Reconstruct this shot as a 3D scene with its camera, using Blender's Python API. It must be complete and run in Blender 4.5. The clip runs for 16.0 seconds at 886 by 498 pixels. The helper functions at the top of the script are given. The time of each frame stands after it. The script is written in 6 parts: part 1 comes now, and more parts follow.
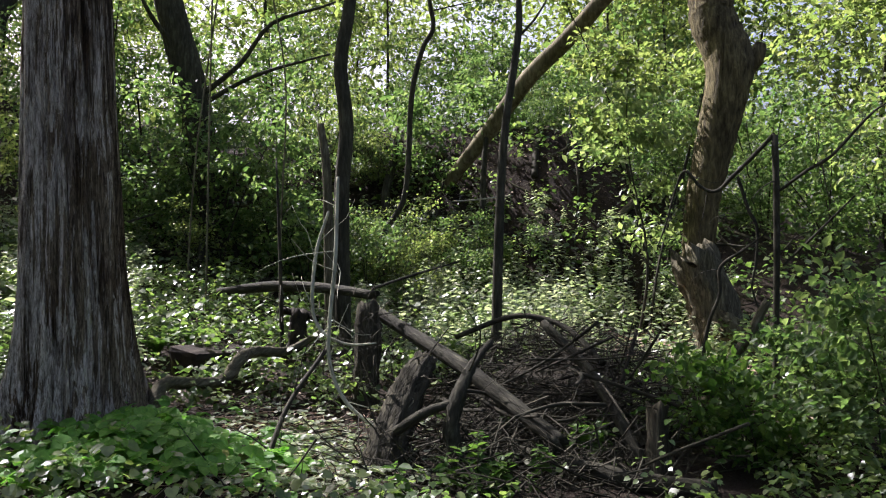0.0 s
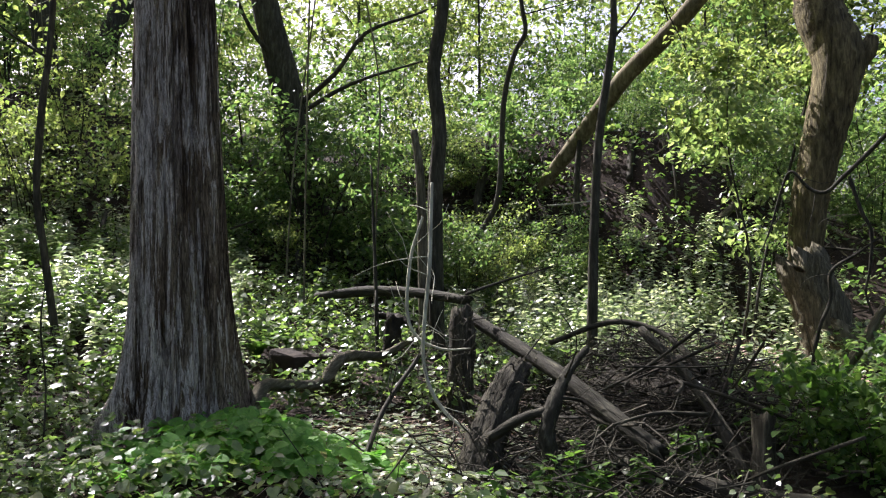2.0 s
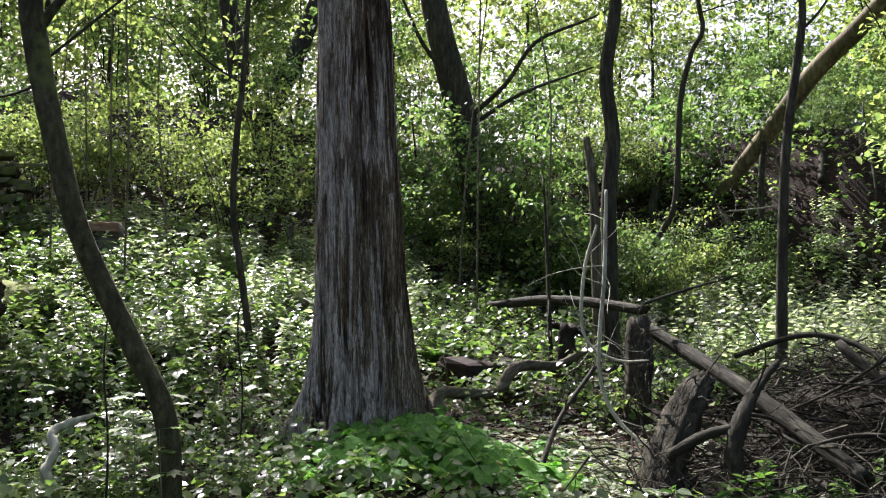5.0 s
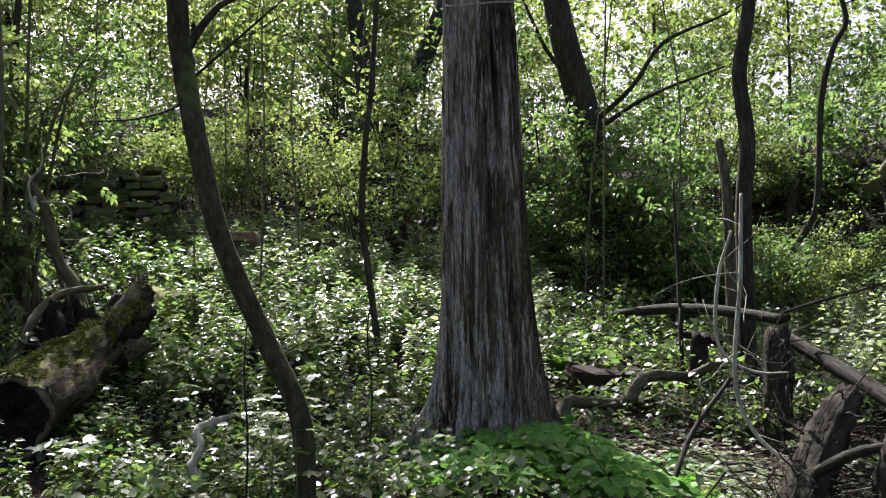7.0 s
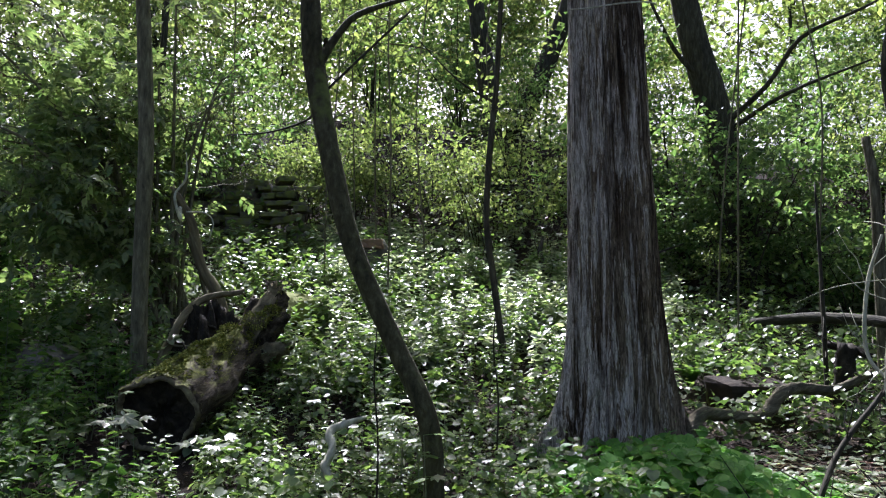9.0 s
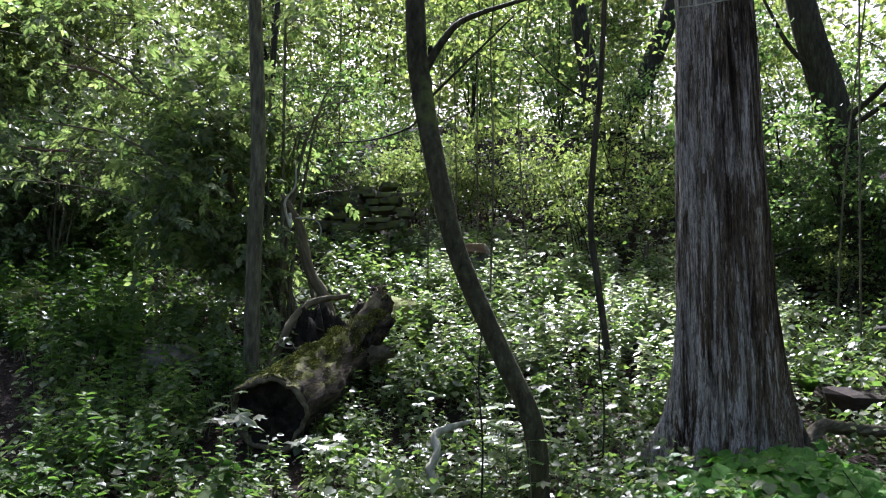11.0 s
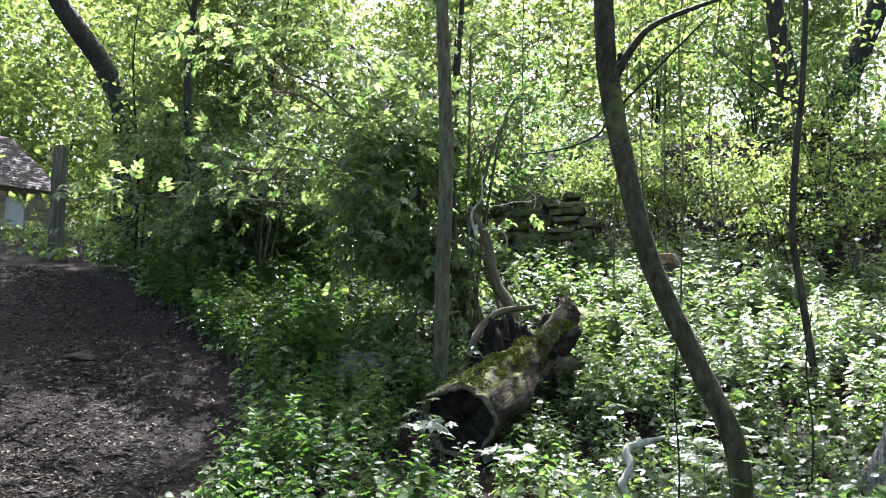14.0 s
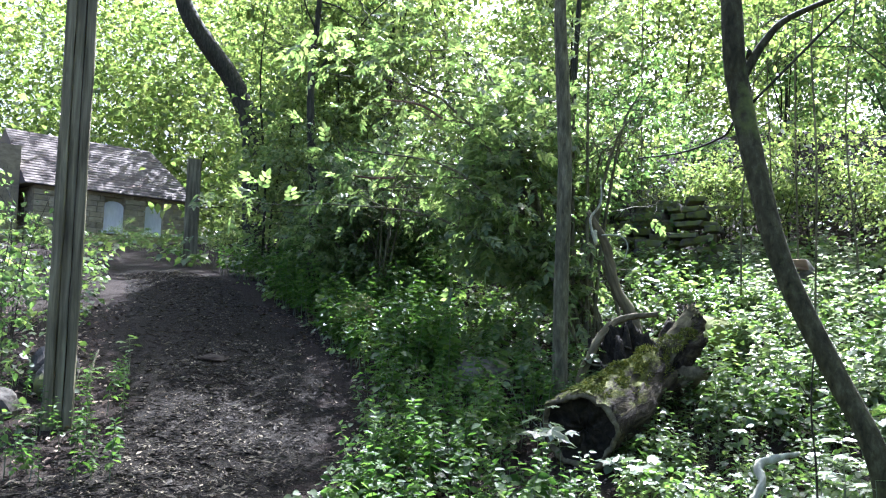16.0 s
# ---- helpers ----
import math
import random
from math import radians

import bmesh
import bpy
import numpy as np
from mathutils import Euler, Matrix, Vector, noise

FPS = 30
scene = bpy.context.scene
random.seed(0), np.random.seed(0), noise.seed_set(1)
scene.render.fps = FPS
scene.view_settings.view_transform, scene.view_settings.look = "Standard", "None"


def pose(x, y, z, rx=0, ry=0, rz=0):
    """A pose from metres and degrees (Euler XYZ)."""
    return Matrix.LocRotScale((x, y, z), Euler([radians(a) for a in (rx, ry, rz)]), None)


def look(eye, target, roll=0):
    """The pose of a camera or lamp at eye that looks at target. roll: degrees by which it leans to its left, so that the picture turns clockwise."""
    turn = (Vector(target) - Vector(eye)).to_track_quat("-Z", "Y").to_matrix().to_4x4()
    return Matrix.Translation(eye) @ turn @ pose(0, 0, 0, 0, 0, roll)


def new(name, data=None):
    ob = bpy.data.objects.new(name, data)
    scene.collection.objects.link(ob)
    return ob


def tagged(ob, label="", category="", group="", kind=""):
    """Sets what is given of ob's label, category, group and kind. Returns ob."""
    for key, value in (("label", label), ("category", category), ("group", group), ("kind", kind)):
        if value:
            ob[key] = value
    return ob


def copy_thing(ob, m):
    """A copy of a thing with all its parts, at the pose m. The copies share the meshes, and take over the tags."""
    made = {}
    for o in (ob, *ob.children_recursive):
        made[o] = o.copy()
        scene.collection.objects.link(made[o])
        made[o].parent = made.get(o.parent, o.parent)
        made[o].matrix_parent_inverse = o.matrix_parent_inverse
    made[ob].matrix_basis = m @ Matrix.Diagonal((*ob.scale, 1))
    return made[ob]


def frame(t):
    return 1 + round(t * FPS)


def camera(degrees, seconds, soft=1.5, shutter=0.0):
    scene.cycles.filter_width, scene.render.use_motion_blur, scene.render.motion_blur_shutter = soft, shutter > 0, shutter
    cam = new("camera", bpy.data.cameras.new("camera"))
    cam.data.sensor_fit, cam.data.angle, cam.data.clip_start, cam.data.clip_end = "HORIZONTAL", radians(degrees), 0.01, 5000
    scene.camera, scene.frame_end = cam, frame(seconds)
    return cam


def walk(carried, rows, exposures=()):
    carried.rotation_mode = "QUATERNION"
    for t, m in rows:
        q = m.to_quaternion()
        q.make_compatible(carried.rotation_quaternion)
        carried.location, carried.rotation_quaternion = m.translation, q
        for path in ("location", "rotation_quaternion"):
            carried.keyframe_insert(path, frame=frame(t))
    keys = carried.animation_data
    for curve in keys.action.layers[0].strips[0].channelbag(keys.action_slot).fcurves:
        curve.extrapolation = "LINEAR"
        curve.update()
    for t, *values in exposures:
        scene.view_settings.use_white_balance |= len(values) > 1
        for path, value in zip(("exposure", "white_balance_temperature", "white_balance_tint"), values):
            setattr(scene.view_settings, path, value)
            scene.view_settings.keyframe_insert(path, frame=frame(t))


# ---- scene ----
# ---- camera and its walk ----
cam = camera(57.68, 16.0, 1.15)
# seconds, east, north, upward tilt, heading, lean
STEPS = [
    (0.0, 0.067, 0.339, 1.23, -31.85, -0.60),
    (0.5, 0.067, 0.338, 1.33, -30.32, -0.60),
    (1.0, 0.064, 0.349, 1.45, -28.79, -0.64),
    (1.5, 0.063, 0.362, 1.56, -27.03, -0.62),
    (2.0, 0.060, 0.366, 1.66, -25.35, -0.64),
    (2.5, 0.057, 0.368, 1.82, -23.24, -0.65),
    (3.0, 0.055, 0.368, 1.95, -21.23, -0.64),
    (3.5, 0.052, 0.373, 2.12, -19.16, -0.69),
    (4.0, 0.048, 0.383, 2.22, -17.31, -0.69),
    (6.5, 0.030, 0.392, 2.93, -6.73, -0.60),
    (7.0, 0.024, 0.394, 3.07, -4.55, -0.53),
    (7.5, 0.021, 0.394, 3.23, -2.19, -0.43),
    (8.0, 0.012, 0.395, 3.38, -0.00, -0.37),
    (8.5, 0.005, 0.397, 3.48, 1.96, -0.32),
    (9.0, -0.002, 0.400, 3.59, 4.14, -0.21),
    (11.5, -0.027, 0.390, 4.02, 12.86, 0.20),
    (12.0, -0.036, 0.389, 4.12, 14.56, 0.29),
    (12.5, -0.043, 0.384, 4.22, 16.91, 0.39),
    (13.0, -0.050, 0.378, 4.34, 19.18, 0.51),
    (13.5, -0.060, 0.368, 4.45, 21.57, 0.57),
    (14.0, -0.070, 0.359, 4.58, 24.11, 0.73),
    (14.5, -0.081, 0.354, 4.69, 26.37, 0.87),
    (15.0, -0.085, 0.347, 4.76, 28.65, 1.00),
    (15.5, -0.090, 0.351, 4.81, 30.45, 1.14),
    (16.0, -0.094, 0.351, 4.87, 32.33, 1.27),
]
PATH = [(t, pose(x, y, 1.6, 90 + up, 0, turn) @ pose(0, 0, 0, 0, 0, lean)) for t, x, y, up, turn, lean in STEPS]
walk(cam, PATH, [(0.0, 1.53, 5850, 25), (4.0, 1.91, 5850, 25), (7.5, 1.6, 5780, 25), (9.0, 1.68, 5480, 25), (11.5, 1.83, 5480, 25), (13.0, 2.36, 5600, 24), (13.5, 2.55, 5550, 24), (15.0, 2.8, 5300, 23), (16.0, 2.79, 5170, 21)])

# ---- sky and sun ----
SUN_TURN, SUN_HEIGHT = radians(14), radians(47)
TO_SUN = Vector((-math.sin(SUN_TURN) * math.cos(SUN_HEIGHT), math.cos(SUN_TURN) * math.cos(SUN_HEIGHT), math.sin(SUN_HEIGHT)))
world = bpy.data.worlds.new("world")
scene.world = world
world.use_nodes = True
sky = world.node_tree.nodes.new("ShaderNodeTexSky")
sky.sky_type, sky.sun_disc = "NISHITA", False
sky.dust_density, sky.ozone_density = 7.0, 0.3
sky.sun_elevation, sky.sun_rotation = SUN_HEIGHT, -SUN_TURN
world.node_tree.links.new(sky.outputs[0], world.node_tree.nodes["Background"].inputs[0])
world.node_tree.nodes["Background"].inputs[1].default_value = 0.078
sun = new("sun", bpy.data.lights.new("sun", "SUN"))
sun.data.energy, sun.data.angle, sun.data.color = 5.0, radians(0.55), (1.0, 0.95, 0.86)
sun.matrix_world = look(TO_SUN * 60, (0, 0, 0))


# ---- materials ----
def material(name):
    m = bpy.data.materials.new(name)
    m.use_nodes = True
    tree = m.node_tree
    return m, tree, tree.nodes, tree.links, tree.nodes["Principled BSDF"]


def ramp(nodes, stops):
    r = nodes.new("ShaderNodeValToRGB")
    while len(r.color_ramp.elements) < len(stops):
        r.color_ramp.elements.new(0.5)
    for e, (at, c) in zip(r.color_ramp.elements, stops):
        e.position, e.color = at, (*c, 1)
    return r


def textured(nodes, links, scale, stretch=(1, 1, 1), detail=6.0, rough=0.6, warp=0.0):
    co = nodes.new("ShaderNodeTexCoord")
    mp = nodes.new("ShaderNodeMapping")
    mp.inputs["Scale"].default_value = stretch
    links.new(co.outputs["Object"], mp.inputs[0])
    n = nodes.new("ShaderNodeTexNoise")
    n.inputs["Scale"].default_value, n.inputs["Detail"].default_value = scale, detail
    n.inputs["Roughness"].default_value, n.inputs["Distortion"].default_value = rough, warp
    links.new(mp.outputs[0], n.inputs["Vector"])
    return n


def mixed(nodes, links, kind, fac, a, b):
    m = nodes.new("ShaderNodeMix")
    m.data_type, m.blend_type = "RGBA", kind
    if isinstance(fac, float):
        m.inputs[0].default_value = fac
    else:
        links.new(fac, m.inputs[0])
    for value, slot in ((a, m.inputs[6]), (b, m.inputs[7])):
        if isinstance(value, tuple):
            slot.default_value = (*value, 1)
        else:
            links.new(value, slot)
    return m.outputs[2]


def bumped(nodes, links, shader, height, strength, distance):
    b = nodes.new("ShaderNodeBump")
    b.inputs["Strength"].default_value, b.inputs["Distance"].default_value = strength, distance
    links.new(height, b.inputs["Height"])
    links.new(b.outputs[0], shader.inputs["Normal"])


def leaf_material(name, dark, mid, light, through_light=0.45, gloss=0.38, shine=1.0, tone_up=0.78):
    m, tree, nodes, links, bsdf = material(name)
    geo = nodes.new("ShaderNodeNewGeometry")
    dark, mid, light = ((1.27 * tone_up * r, tone_up * g, 1.36 * tone_up * b) for r, g, b in (dark, mid, light))
    tone = ramp(nodes, [(0.0, dark), (0.55, mid), (1.0, light)])
    links.new(geo.outputs["Random Per Island"], tone.inputs[0])
    spot = textured(nodes, links, 35.0, detail=3.0)
    shade = ramp(nodes, [(0.3, (0.72, 0.72, 0.72)), (0.7, (1.1, 1.1, 1.1))])
    links.new(spot.outputs[0], shade.inputs[0])
    colour = mixed(nodes, links, "MULTIPLY", 1.0, tone.outputs[0], shade.outputs[0])
    links.new(colour, bsdf.inputs["Base Color"])
    bsdf.inputs["Roughness"].default_value = gloss
    bsdf.inputs["Specular IOR Level"].default_value = shine
    bsdf.inputs["IOR"].default_value = 1.6
    glow = nodes.new("ShaderNodeBsdfTranslucent")
    warm = mixed(nodes, links, "MULTIPLY", 1.0, colour, (2.1, 2.3, 1.45))
    links.new(warm, glow.inputs["Color"])
    mix = nodes.new("ShaderNodeMixShader")
    mix.inputs[0].default_value = through_light
    links.new(bsdf.outputs[0], mix.inputs[1])
    links.new(glow.outputs[0], mix.inputs[2])
    links.new(mix.outputs[0], nodes["Material Output"].inputs[0])
    return m


def bark_material(name, dark, mid, light, grain=14.0, along=0.14, relief=0.02, moss=0.0):
    m, tree, nodes, links, bsdf = material(name)
    n = textured(nodes, links, grain, (1, 1, along), 8.0, 0.65, 0.4)
    tone = ramp(nodes, [(0.3, dark), (0.52, mid), (0.75, light)])
    links.new(n.outputs[0], tone.inputs[0])
    big = textured(nodes, links, 1.6, (1, 1, 0.6), 4.0)
    stain = ramp(nodes, [(0.3, (0.6, 0.58, 0.55)), (0.7, (1.15, 1.12, 1.08))])
    links.new(big.outputs[0], stain.inputs[0])
    colour = mixed(nodes, links, "MULTIPLY", 1.0, tone.outputs[0], stain.outputs[0])
    colour = mixed(nodes, links, "MULTIPLY", 1.0, colour, (0.87, 0.97, 0.78))
    if moss:
        patch = textured(nodes, links, 4.0, (1, 1, 1), 6.0)
        limit = ramp(nodes, [(0.62 - moss * 0.3, (0, 0, 0)), (0.74 - moss * 0.3, (1, 1, 1))])
        links.new(patch.outputs[0], limit.inputs[0])
        colour = mixed(nodes, links, "MIX", limit.outputs[0], colour, (0.10, 0.12, 0.03))
    links.new(colour, bsdf.inputs["Base Color"])
    bsdf.inputs["Roughness"].default_value = 0.85
    bsdf.inputs["Specular IOR Level"].default_value = 0.15
    bumped(nodes, links, bsdf, n.outputs[0], 0.9, relief)
    return m


def log_material():
    """Old bark and bare wood, brown and furrowed, with yellow-green moss on what faces up."""
    m, tree, nodes, links, bsdf = material("mossy_log_bark")
    n = textured(nodes, links, 15.0, (1, 1, 0.22), 9.0, 0.68, 0.6)
    tone = ramp(nodes, [(0.36, (0.012, 0.009, 0.006)), (0.5, (0.035, 0.028, 0.016)), (0.66, (0.1, 0.082, 0.045))])
    links.new(n.outputs[0], tone.inputs[0])
    geo = nodes.new("ShaderNodeNewGeometry")
    split = nodes.new("ShaderNodeSeparateXYZ")
    links.new(geo.outputs["Normal"], split.inputs[0])
    patch = textured(nodes, links, 7.0, (1, 1, 0.6), 8.0, 0.7)
    grown = nodes.new("ShaderNodeMath")
    grown.operation = "MULTIPLY_ADD"
    grown.inputs[1].default_value = 0.42
    links.new(split.outputs[2], grown.inputs[0])
    links.new(patch.outputs[0], grown.inputs[2])
    limit = ramp(nodes, [(0.78, (0, 0, 0)), (0.9, (1, 1, 1))])
    links.new(grown.outputs[0], limit.inputs[0])
    fine = textured(nodes, links, 60.0, (1, 1, 1), 6.0, 0.7)
    green = ramp(nodes, [(0.35, (0.045, 0.055, 0.01)), (0.65, (0.16, 0.17, 0.028))])
    links.new(fine.outputs[0], green.inputs[0])
    links.new(mixed(nodes, links, "MIX", limit.outputs[0], tone.outputs[0], green.outputs[0]), bsdf.inputs["Base Color"])
    bsdf.inputs["Roughness"].default_value = 0.9
    bsdf.inputs["Specular IOR Level"].default_value = 0.15
    bumped(nodes, links, bsdf, n.outputs[0], 1.0, 0.05)
    return m


def stone_material(name, dark, light, moss=0.3):
    m, tree, nodes, links, bsdf = material(name)
    n = textured(nodes, links, 6.0, (1, 1, 2.5), 9.0, 0.65)
    tone = ramp(nodes, [(0.3, dark), (0.7, light)])
    links.new(n.outputs[0], tone.inputs[0])
    info = nodes.new("ShaderNodeObjectInfo")
    each = ramp(nodes, [(0.0, (0.6, 0.6, 0.58)), (1.0, (1.25, 1.22, 1.15))])
    links.new(info.outputs["Random"], each.inputs[0])
    colour = mixed(nodes, links, "MULTIPLY", 1.0, tone.outputs[0], each.outputs[0])
    patch = textured(nodes, links, 2.3, (1, 1, 1), 6.0)
    limit = ramp(nodes, [(0.66 - moss * 0.3, (0, 0, 0)), (0.78 - moss * 0.3, (1, 1, 1))])
    links.new(patch.outputs[0], limit.inputs[0])
    colour = mixed(nodes, links, "MIX", limit.outputs[0], colour, (0.13, 0.15, 0.032))
    links.new(colour, bsdf.inputs["Base Color"])
    bsdf.inputs["Roughness"].default_value = 0.9
    bsdf.inputs["Specular IOR Level"].default_value = 0.15
    fine = textured(nodes, links, 28.0, (1, 1, 2), 8.0, 0.7)
    bumped(nodes, links, bsdf, fine.outputs[0], 0.8, 0.015)
    return m


def soil_material(name, dark, mid, light):
    m, tree, nodes, links, bsdf = material(name)
    n = textured(nodes, links, 9.0, (1, 1, 1), 10.0, 0.7)
    fine = textured(nodes, links, 55.0, (1, 1, 1), 8.0, 0.7)
    tone = ramp(nodes, [(0.3, dark), (0.55, mid), (0.8, light)])
    links.new(fine.outputs[0], tone.inputs[0])
    wide = ramp(nodes, [(0.3, (0.55, 0.55, 0.55)), (0.7, (1.2, 1.15, 1.1))])
    links.new(n.outputs[0], wide.inputs[0])
    links.new(mixed(nodes, links, "MULTIPLY", 1.0, tone.outputs[0], wide.outputs[0]), bsdf.inputs["Base Color"])
    bsdf.inputs["Roughness"].default_value = 0.95
    bsdf.inputs["Specular IOR Level"].default_value = 0.15
    bumped(nodes, links, bsdf, fine.outputs[0], 1.0, 0.03)
    return m


def chip_material(name, stops, rough=0.8):
    m, tree, nodes, links, bsdf = material(name)
    geo = nodes.new("ShaderNodeNewGeometry")
    tone = ramp(nodes, stops)
    links.new(geo.outputs["Random Per Island"], tone.inputs[0])
    n = textured(nodes, links, 60.0)
    shade = ramp(nodes, [(0.3, (0.7, 0.7, 0.7)), (0.7, (1.15, 1.15, 1.15))])
    links.new(n.outputs[0], shade.inputs[0])
    links.new(mixed(nodes, links, "MULTIPLY", 1.0, tone.outputs[0], shade.outputs[0]), bsdf.inputs["Base Color"])
    bsdf.inputs["Roughness"].default_value = rough
    bsdf.inputs["Specular IOR Level"].default_value = 0.2
    return m


def weathered_trunk_material():
    """Bare, barkless wood: brown and grey, with fine upright grain, pale rubbed streaks in places and dark stains."""
    m, tree, nodes, links, bsdf = material("weathered_trunk_wood")
    grain = textured(nodes, links, 60.0, (1, 1, 0.07), 12.0, 0.75, 0.6)
    tone = ramp(nodes, [(0.36, (0.045, 0.038, 0.026)), (0.49, (0.145, 0.12, 0.08)), (0.62, (0.3, 0.255, 0.178))])
    links.new(grain.outputs[0], tone.inputs[0])
    wide = textured(nodes, links, 3.2, (1, 1, 0.4), 6.0, 0.6, 0.5)
    hue = ramp(nodes, [(0.36, (0.62, 0.52, 0.42)), (0.5, (0.98, 0.93, 0.85)), (0.64, (1.25, 1.22, 1.16))])
    links.new(wide.outputs[0], hue.inputs[0])
    colour = mixed(nodes, links, "MULTIPLY", 1.0, tone.outputs[0], hue.outputs[0])
    # strips of pale rubbed wood, most of them on one side
    flake = textured(nodes, links, 17.0, (1, 1, 0.085), 10.0, 0.68, 0.7)
    split = nodes.new("ShaderNodeSeparateXYZ")
    place = nodes.new("ShaderNodeTexCoord")
    links.new(place.outputs["Object"], split.inputs[0])
    zone = textured(nodes, links, 2.6, (1, 1, 0.35), 6.0, 0.6, 0.8)
    side = nodes.new("ShaderNodeMath")
    side.operation = "MULTIPLY_ADD"
    side.inputs[1].default_value = -0.5
    links.new(split.outputs[0], side.inputs[0])
    links.new(zone.outputs[0], side.inputs[2])
    some = nodes.new("ShaderNodeMath")
    some.operation = "MULTIPLY_ADD"
    some.inputs[1].default_value = 0.5
    links.new(side.outputs[0], some.inputs[0])
    links.new(flake.outputs[0], some.inputs[2])
    pale = ramp(nodes, [(0.742, (0, 0, 0)), (0.762, (0.9, 0.9, 0.9))])
    links.new(some.outputs[0], pale.inputs[0])
    bleached = ramp(nodes, [(0.38, (0.23, 0.205, 0.155)), (0.56, (0.62, 0.57, 0.46))])
    links.new(grain.outputs[0], bleached.inputs[0])
    colour = mixed(nodes, links, "MIX", pale.outputs[0], colour, bleached.outputs[0])
    # fine checks across the grain
    check = textured(nodes, links, 85.0, (1, 1, 0.16), 6.0, 0.7, 1.0)
    fine = ramp(nodes, [(0.44, (0.5, 0.47, 0.43)), (0.51, (1, 1, 1)), (0.62, (1.22, 1.2, 1.16))])
    links.new(check.outputs[0], fine.inputs[0])
    colour = mixed(nodes, links, "MULTIPLY", 1.0, colour, fine.outputs[0])
    # dark damp streaks
    stain = textured(nodes, links, 8.0, (1, 1, 0.13), 8.0, 0.65, 0.6)
    dark = ramp(nodes, [(0.4, (0.3, 0.27, 0.24)), (0.48, (1, 1, 1))])
    links.new(stain.outputs[0], dark.inputs[0])
    colour = mixed(nodes, links, "MULTIPLY", 1.0, colour, dark.outputs[0])
    links.new(colour, bsdf.inputs["Base Color"])
    bsdf.inputs["Roughness"].default_value = 0.8
    bsdf.inputs["Specular IOR Level"].default_value = 0.15
    bumped(nodes, links, bsdf, grain.outputs[0], 1.0, 0.025)
    return m


LEAF_HERB = leaf_material("herb_leaf", (0.044, 0.1, 0.018), (0.076, 0.15, 0.029), (0.126, 0.205, 0.045), 0.46, 0.32, 0.45, 0.96)
LEAF_MAPLE = leaf_material("maple_leaf", (0.11, 0.18, 0.07), (0.16, 0.24, 0.1), (0.22, 0.3, 0.14), 0.4, 0.28, 0.9, 1.0)
# herb leaf with the glare of direct sun put into a paler colour
LEAF_SUNLIT = leaf_material("sunlit_herb_leaf", (0.085, 0.15, 0.056), (0.15, 0.22, 0.098), (0.24, 0.31, 0.165), 0.42, 0.3, 1.0, 1.12)
LEAF_CLOVER = leaf_material("clover_leaf", (0.05, 0.17, 0.015), (0.08, 0.24, 0.022), (0.125, 0.3, 0.035), 0.4, 0.5, 0.15, 0.98)
LEAF_SOFT = leaf_material("soft_herb_leaf", (0.034, 0.1, 0.013), (0.06, 0.145, 0.02), (0.1, 0.2, 0.032), 0.44, 0.5, 0.1)
LEAF_SHRUB = leaf_material("shrub_leaf", (0.036, 0.088, 0.02), (0.066, 0.132, 0.032), (0.11, 0.18, 0.05), 0.52, 0.5, 0.2, 0.98)
LEAF_FRESH = leaf_material("fresh_shrub_leaf", (0.07, 0.14, 0.035), (0.125, 0.21, 0.055), (0.19, 0.28, 0.09), 0.52, 0.4, 0.35, 0.8)
LEAF_TREE = leaf_material("tree_leaf", (0.062, 0.118, 0.026), (0.11, 0.178, 0.04), (0.175, 0.245, 0.066), 0.54, 0.45, 0.25, 0.9)
STEM_GREEN = leaf_material("herb_stem", (0.06, 0.12, 0.03), (0.08, 0.14, 0.035), (0.1, 0.15, 0.04), 0.2, 0.5)
BARK_DARK = bark_material("dark_bark", (0.02, 0.0175, 0.0135), (0.055, 0.049, 0.039), (0.125, 0.112, 0.09), 30.0, 0.2, 0.012)
BARK_GREY = bark_material("grey_bark", (0.06, 0.052, 0.036), (0.155, 0.137, 0.098), (0.3, 0.27, 0.2), 34.0, 0.22, 0.018)
BARK_BROWN = bark_material("furrowed_brown_bark", (0.024, 0.017, 0.009), (0.135, 0.105, 0.06), (0.34, 0.27, 0.16), 20.0, 0.22, 0.07)
BARK_OLIVE = bark_material("smooth_olive_bark", (0.022, 0.019, 0.01), (0.068, 0.06, 0.034), (0.15, 0.135, 0.085), 26.0, 0.5, 0.012, 0.12)
LOG_BARK = log_material()
WOOD_GREY = bark_material("dark_weathered_wood", (0.014, 0.012, 0.009), (0.044, 0.039, 0.031), (0.13, 0.116, 0.095), 30.0, 0.18, 0.02)
WOOD_DEAD = bark_material("dead_grey_wood", (0.035, 0.028, 0.02), (0.12, 0.1, 0.075), (0.3, 0.26, 0.21), 38.0, 0.16, 0.016)
WOOD_PALE = bark_material("bleached_wood", (0.24, 0.21, 0.18), (0.45, 0.42, 0.38), (0.64, 0.61, 0.57), 30.0, 0.15, 0.005)
BARK_FIBRE = bark_material("fibrous_bark", (0.014, 0.0115, 0.008), (0.052, 0.044, 0.033), (0.15, 0.13, 0.102), 44.0, 0.08, 0.03)
WOOD_TAN = bark_material("tan_bare_wood", (0.055, 0.042, 0.027), (0.165, 0.132, 0.09), (0.32, 0.27, 0.19), 18.0, 0.12, 0.008)
# rotten wood; its dark tone also carries shade under the brush pile
WOOD_ROT_SHADE = bark_material("dark_rotten_wood_shade", (0.01, 0.008, 0.006), (0.03, 0.024, 0.018), (0.07, 0.055, 0.04), 20.0, 0.6, 0.02)
